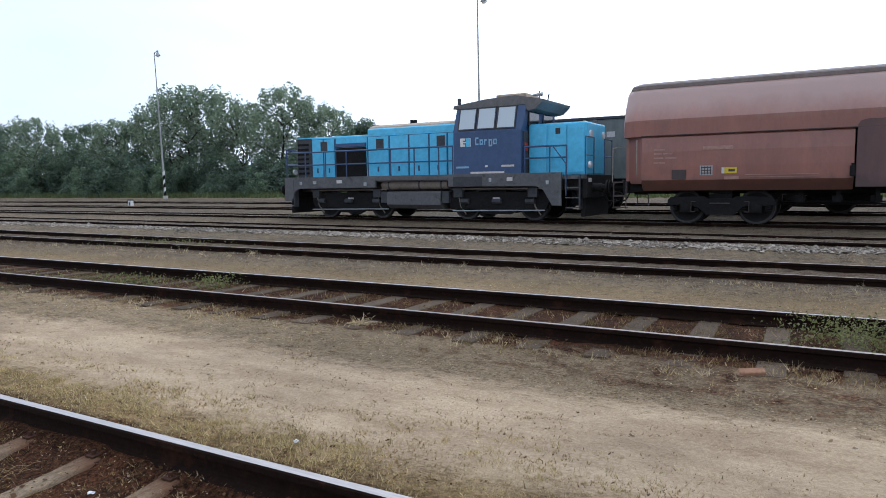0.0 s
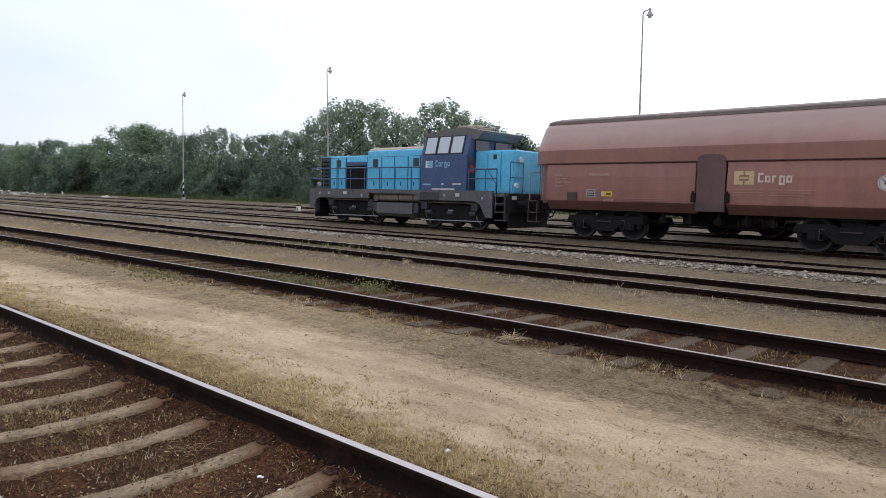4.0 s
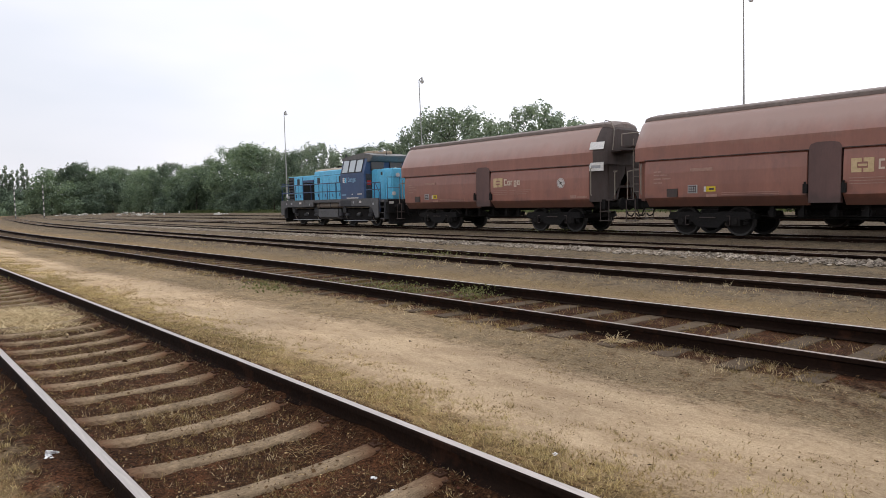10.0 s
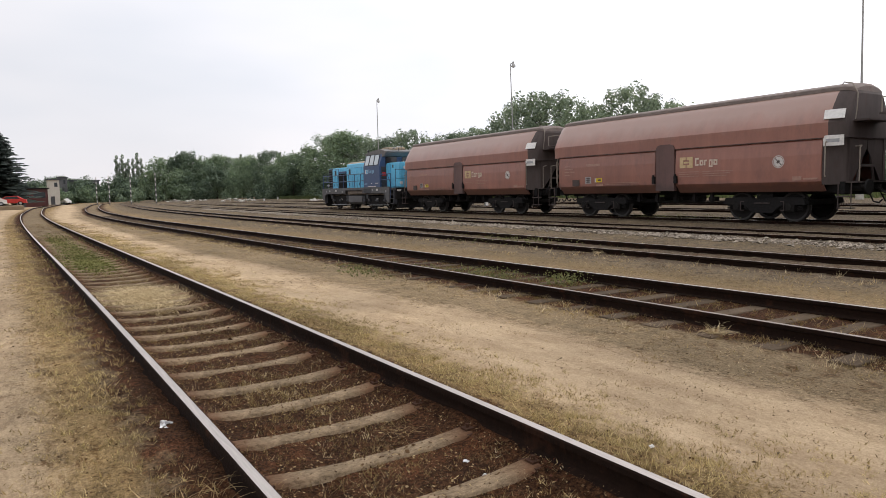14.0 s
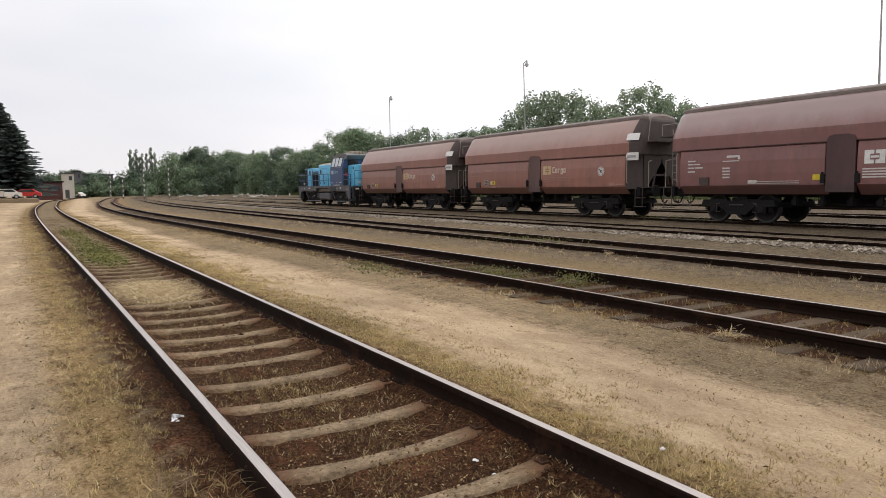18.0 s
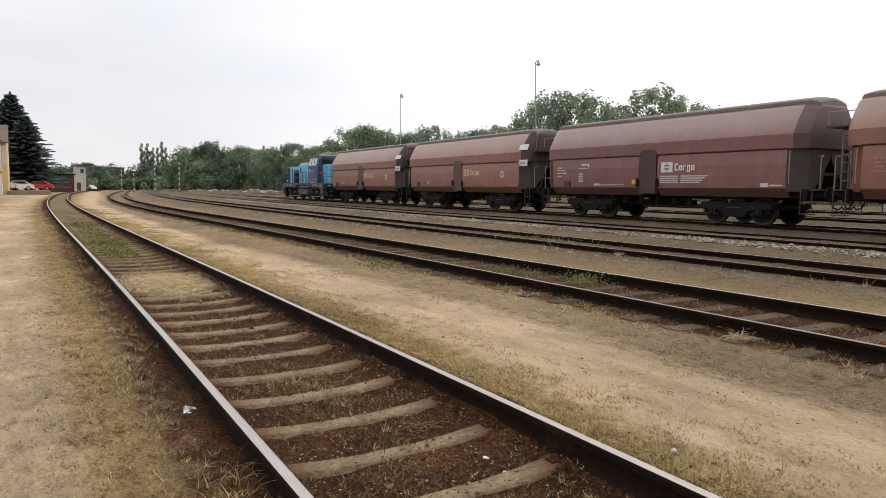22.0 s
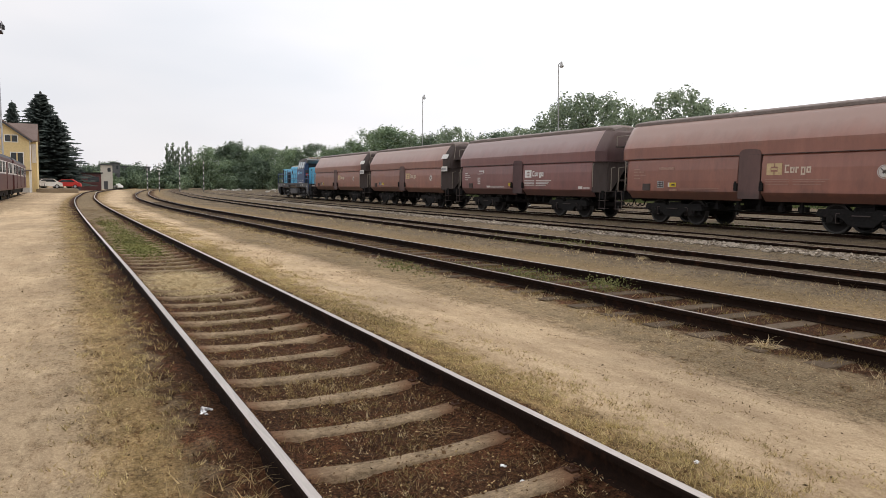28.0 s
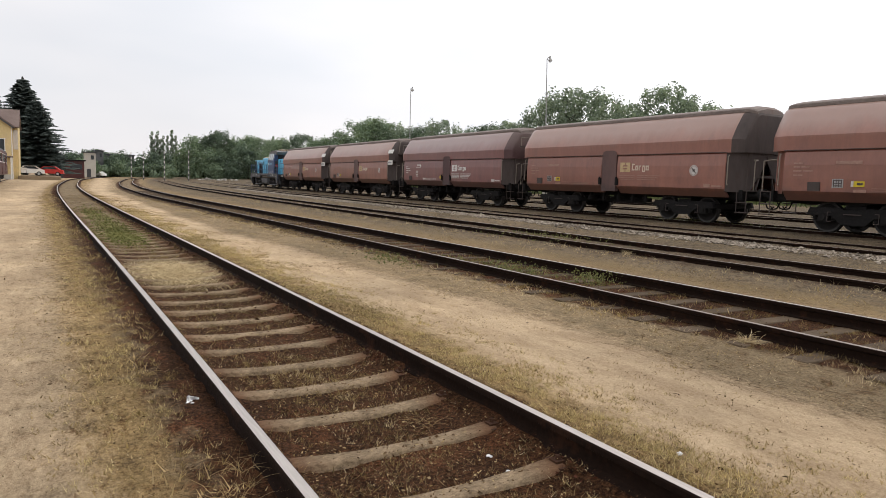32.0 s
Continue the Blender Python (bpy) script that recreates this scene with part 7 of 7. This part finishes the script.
def weed_patch(x, y, rx, ry, h, n, seed, label):
    rng = np.random.default_rng(seed)
    px, py = rng.normal(x, rx, n), rng.normal(y, ry, n)
    c = np.stack([px, py, height_at(px, py) + rng.random(n) ** 1.3 * h], 1)
    u = rng.normal(size=(n, 3))
    u /= np.linalg.norm(u, axis=1)[:, None]
    w = np.cross(u, rng.normal(size=(n, 3)))
    w /= np.linalg.norm(w, axis=1)[:, None]
    s = rng.uniform(0.008, 0.022, n)[:, None] * (1 + abs(x) * 0.05)
    v = np.stack([c - u * s, c + w * s * 0.5, c + u * s, c - w * s * 0.5], 1).reshape(-1, 3)
    tri_soup("weed_patch", v, M["moss" if h < 0.05 else "weed"], label, "weeds", 4)


for x, y, rx, ry, h, n, s in ((-9.3, 6.75, 0.5, 0.2, 0.13, 520, 21), (-7.75, 7.05, 0.2, 0.2, 0.18, 420, 22), (-10.6, 6.5, 0.6, 0.25, 0.1, 160, 26), (0.35, 7.0, 0.3, 0.24, 0.24, 1700, 23), (-19.0, 1.38, 1.7, 0.26, 0.035, 4200, 24), (-17.0, 1.35, 0.8, 0.25, 0.04, 1600, 25),
                              (-25.0, 1.3, 3.0, 0.28, 0.03, 2200, 27), (-11.0, 5.2, 0.5, 0.15, 0.16, 300, 28), (-14.5, 11.3, 1.2, 0.5, 0.14, 500, 29), (-17.5, 21.2, 1.5, 0.6, 0.18, 500, 30)):
    weed_patch(x, y, rx, ry, h, n, s, "flat khaki mossy growth on the soil" if h < 0.05 else "patch of low green weeds between the rails")


def stone_soup(rng, x, y, z, s):
    """Angular stones: jittered octahedra with eight faces each."""
    n = len(x)
    base = np.array([(1, 0, 0), (0, 1, 0), (-1, 0, 0), (0, -1, 0), (0, 0, 0.8), (0, 0, -0.8)], float)
    v = base[None] * (1 + 0.35 * rng.normal(size=(n, 6, 1))) + 0.18 * rng.normal(size=(n, 6, 3))
    a = rng.uniform(0, math.tau, n)
    ca, sa = np.cos(a), np.sin(a)
    vx, vy = v[..., 0] * ca[:, None] - v[..., 1] * sa[:, None], v[..., 0] * sa[:, None] + v[..., 1] * ca[:, None]
    v = np.stack([vx, vy, v[..., 2] * 0.75], -1) * s[:, None, None] + np.stack([x, y, z], 1)[:, None]
    f = np.array([(0, 1, 4), (1, 2, 4), (2, 3, 4), (3, 0, 4), (1, 0, 5), (2, 1, 5), (3, 2, 5), (0, 3, 5)])
    return v.reshape(-1, 3), (f[None] + (np.arange(n) * 6)[:, None, None]).reshape(-1, 3)


def scatter_stones(name, x, y, lift, s, mat, label):
    rng = np.random.default_rng(len(x))
    v, f = stone_soup(rng, x, y, height_at(x, y) + lift, s)
    me = bpy.data.meshes.new(name)
    me.from_pydata(v.tolist(), [], f.tolist())
    me.materials.append(mat)
    tagged(new(name, me), label, "stones", kind="stuff")


rng = np.random.default_rng(31)
n = 15000
x = 4 - 74 * rng.random(n) ** 1.3
y = np.interp(x, GRID, LINES["fourth"]) - 1.47 + rng.normal(0, 0.16, n)
scatter_stones("ballast_shoulder", x, y, rng.uniform(0.0, 0.03, n), rng.gamma(2.2, 0.009, n) + 0.008, M["stone"], "pale broken ballast stones along the fourth track")
n = 7000
x = 4 - 70 * rng.random(n) ** 1.2
y = np.where(rng.random(n) < 0.5, np.interp(x, GRID, LINES["fourth"]), np.interp(x, GRID, LINES["train"])) + rng.uniform(-1.6, 1.6, n)
scatter_stones("ballast", x, y, 0.01, rng.uniform(0.012, 0.032, n), M["stone_dark"], "grey-brown ballast between the rails")
n = 2000
x = 3 - 22 * rng.random(n) ** 1.5
y = rng.uniform(-2.5, 11, n)
scatter_stones("pebbles", x, y, 0.002, rng.gamma(1.4, 0.0035, n) + 0.003, M["pebble"], "small scattered pebbles and clods on the yard")


def chips(rng, x, y, lift, size, slim=(0.18, 0.6)):
    """Flat scraps of dead leaf and stalk, tilted every way."""
    n = len(x)
    c = np.stack([x, y, height_at(x, y) + lift], 1)
    u = rng.normal(size=(n, 3)) * (1, 1, 0.35)
    u /= np.linalg.norm(u, axis=1)[:, None]
    w = np.cross(u, rng.normal(size=(n, 3)) * (0.5, 0.5, 1))
    w /= np.linalg.norm(w, axis=1)[:, None]
    s = size[:, None]
    k = rng.uniform(*slim, n)[:, None]
    return np.stack([c - u * s, c + w * s * k, c + u * s, c - w * s * k], 1).reshape(-1, 3)


def build_litter():
    rng = np.random.default_rng(77)
    n = 42000
    x = 2.5 - 24 * rng.random(n) ** 1.5
    y = np.interp(x, GRID, LINES["near"]) + rng.uniform(-0.7, 0.7, n)
    v = [chips(rng, x, y, rng.uniform(0.0, 0.02, n), rng.gamma(2.2, 0.0022, n) + 0.002)]
    n = 12000
    x = 2.5 - 20 * rng.random(n) ** 1.5
    y = np.interp(x, GRID, LINES["near"]) + np.where(rng.random(n) < 0.6, rng.normal(-1.15, 0.2, n), rng.normal(1.05, 0.12, n))
    v.append(chips(rng, x, y, rng.uniform(0.0, 0.015, n), rng.gamma(2.0, 0.0025, n) + 0.002))
    n = 14000
    x = 2.5 - 24 * rng.random(n) ** 1.3
    y = np.interp(x, GRID, LINES["second"]) + rng.uniform(-1.3, 1.0, n)
    v.append(chips(rng, x, y, rng.uniform(0.0, 0.02, n), rng.gamma(2.0, 0.0035, n) + 0.003))
    tri_soup("leaf_litter", np.concatenate(v), M["chip"], "dead brown leaf litter lying between the sleepers", "leaf litter", 4)
    n = 9000
    x = 2.5 - 20 * rng.random(n) ** 1.6
    y = np.interp(x, GRID, LINES["near"]) + rng.choice((-1, 1), n) * (0.62 + np.abs(rng.normal(0, 0.06, n)) * rng.choice((-1, 1), n))
    k = patchy(x, y, 3.1, 5) + rng.normal(0, 0.1, n) > 0.0
    tri_soup("rusty_leaves", chips(rng, x[k], y[k], rng.uniform(0.002, 0.02, k.sum()), rng.gamma(2.0, 0.0024, k.sum()) + 0.002), M["leaf_red"], "rust-red dead leaves caught along the rails", "leaf litter", 4)
    for words, name, mat, n in (("soil crumbs and scraps lying on the concrete sleepers", "sleeper_crumbs", "chip", 6000), ("pale straws lying across the concrete sleepers", "sleeper_straws", "straw", 3000)):
        j = (42 * rng.random(n) ** 1.5).astype(int)
        x = 3.46 - 0.621 * j + rng.uniform(-0.075, 0.075, n)
        q = rng.uniform(-0.62, 0.62, n) * rng.random(n) ** 0.3
        top = 0.016 - 0.026 * np.clip((0.62 - np.abs(q)) / 0.44, 0, 1)
        y = np.interp(x, GRID, LINES["near"]) + q
        size = rng.gamma(2.0, 0.0022, n) + 0.002
        v = chips(rng, x, y, top - height_at(x, y), size, (0.1, 0.3) if mat == "straw" else (0.3, 0.8))
        tri_soup(name, v, M[mat], words, "leaf litter", 4)
    for words, name, mat, n in (("pale broken straws strewn over the dirt", "pale_straws", "straw_pale", 26000), ("dark stalks and crumbs strewn over the dirt", "dark_stalks", "straw_dark", 9000)):
        x = 2.5 - 26 * rng.random(n) ** 1.35
        y = np.concatenate([rng.uniform(4.2, 6.0, n // 2), rng.normal(0.2, 0.35, n // 8), rng.uniform(2.3, 4.2, n // 8), rng.uniform(7.7, 10.5, n - n // 2 - 2 * (n // 8))])
        x = np.where((y > 7) & (rng.random(n) < 0.6), x - 60, x)
        k = patchy(x, y, 2.6, n) + rng.normal(0, 0.15, n) > 0.0
        v = chips(rng, x[k], y[k], rng.uniform(0.002, 0.01, k.sum()), np.clip(rng.gamma(2.0, 0.0045, k.sum()) + 0.003, 0, 0.014), (0.1, 0.25))
        tri_soup(name, v, M[mat], words, "straw litter", 4)
    n = 16000
    x = 2.5 - 24 * rng.random(n) ** 1.5
    y = np.interp(x, GRID, LINES["near"]) + rng.uniform(-0.68, 0.68, n)
    v = chips(rng, x, y, rng.uniform(0.004, 0.022, n), np.clip(rng.gamma(1.6, 0.0035, n) + 0.002, 0, 0.012), (0.15, 0.7))
    tri_soup("bed_scraps", v, M["straw"], "pale straw scraps and chips between the sleepers", "straw litter", 4)
    n = 19000
    x = 2.5 - 26 * rng.random(n) ** 1.35
    y = rng.uniform(-3.0, 6.2, n)
    k = np.abs(y - np.interp(x, GRID, LINES["near"])) > 0.9
    tri_soup("straw_litter", chips(rng, x[k], y[k], np.full(k.sum(), 0.004), rng.gamma(1.6, 0.0028, k.sum()) + 0.002), M["crumb"], "fine dark straw and soil scraps on the sand", "straw litter", 4)


build_litter()


def belt_grass():
    """Rank green grass along the edge of the tree belt."""
    rng = np.random.default_rng(91)
    n = 26000
    x = 10 - 130 * rng.random(n)
    y = 39.6 + 0.012 * np.abs(x) + rng.normal(0, 0.9, n)
    k = patchy(x, y, 0.35, 6) + rng.normal(0, 0.12, n) > -0.12
    x, y = x[k], y[k]
    tri_soup("belt_grass", blades(rng, x, y, rng.uniform(0.15, 0.6, len(x)), rng.uniform(0.1, 0.8, len(x)), rng.uniform(0.015, 0.04, len(x))), M["rank_grass"], "rank green grass along the edge of the trees", "grass")


M["rank_grass"] = material("rank_grass", island_leaf((0.03, 0.045, 0.02), (0.16, 0.19, 0.085), 0.25), 0.85, 0, 0.2)
belt_grass()


def litter(x, y, s, seed, label, lift=0.0):
    """A crumpled scrap of paper."""
    bm = bmesh.new()
    bmesh.ops.create_icosphere(bm, subdivisions=2, radius=s)
    r = random.Random(seed)
    for v in bm.verts:
        v.co *= r.uniform(0.35, 1.5)
        v.co.z = v.co.z * 0.6
    t = part("paper_litter", bm, M["paper"], None, at=pose(x, y, float(height_at(x, y)) + s * 0.4 + lift))
    tagged(t, label, "litter")


for k, (x, y, r) in enumerate(((-4.5, 0.72, 0.03), (-4.45, 0.7, 0.022), (-4.49, 0.755, 0.016), (-4.42, 0.715, 0.012))):
    litter(x, y, r, 11 + k, "torn crumpled scrap of white paper on the soil")
for k, (x, y) in enumerate(((-4.02, 0.62), (-3.92, 0.66), (-3.96, 0.6))):
    litter(x, y, 0.012, 21 + k, "small dirty white scrap on the soil")
litter(-2.48, 2.9, 0.014, 3, "pale scrap beside the rail")
litter(-3.06, 2.05, 0.016, 4, "pale scrap among the sleepers")
litter(-2.85, 2.03, 0.012, 5, "tiny pale scrap between the sleepers")
for bx, by, turn in ((-0.37, 5.62, 12),):
    t = part("broken_brick", box(-0.1, 0.09, -0.055, 0.06, -0.03, 0.045, 0.014), M["brick_red"], None, at=pose(bx, by, 0.0, 4, -6, turn))
    tagged(t, "broken red brick lying in the soil", "brick")

# ---- pieces of the tracks ----
lay_sleepers("near", -34, 3.46 + 26 * 0.621, 0.621, BOW, 0.0, True, 0.6)
lay_sleepers("second", -60, 3.54 + 26 * 0.64, 0.64, FLAT, -0.007, False, 1.2, -0.4)
for name in ("third", "fourth", "train", "sixth", "seventh"):
    joined_sleepers(name, -140, 20, 0.62, 0.0)
motions()
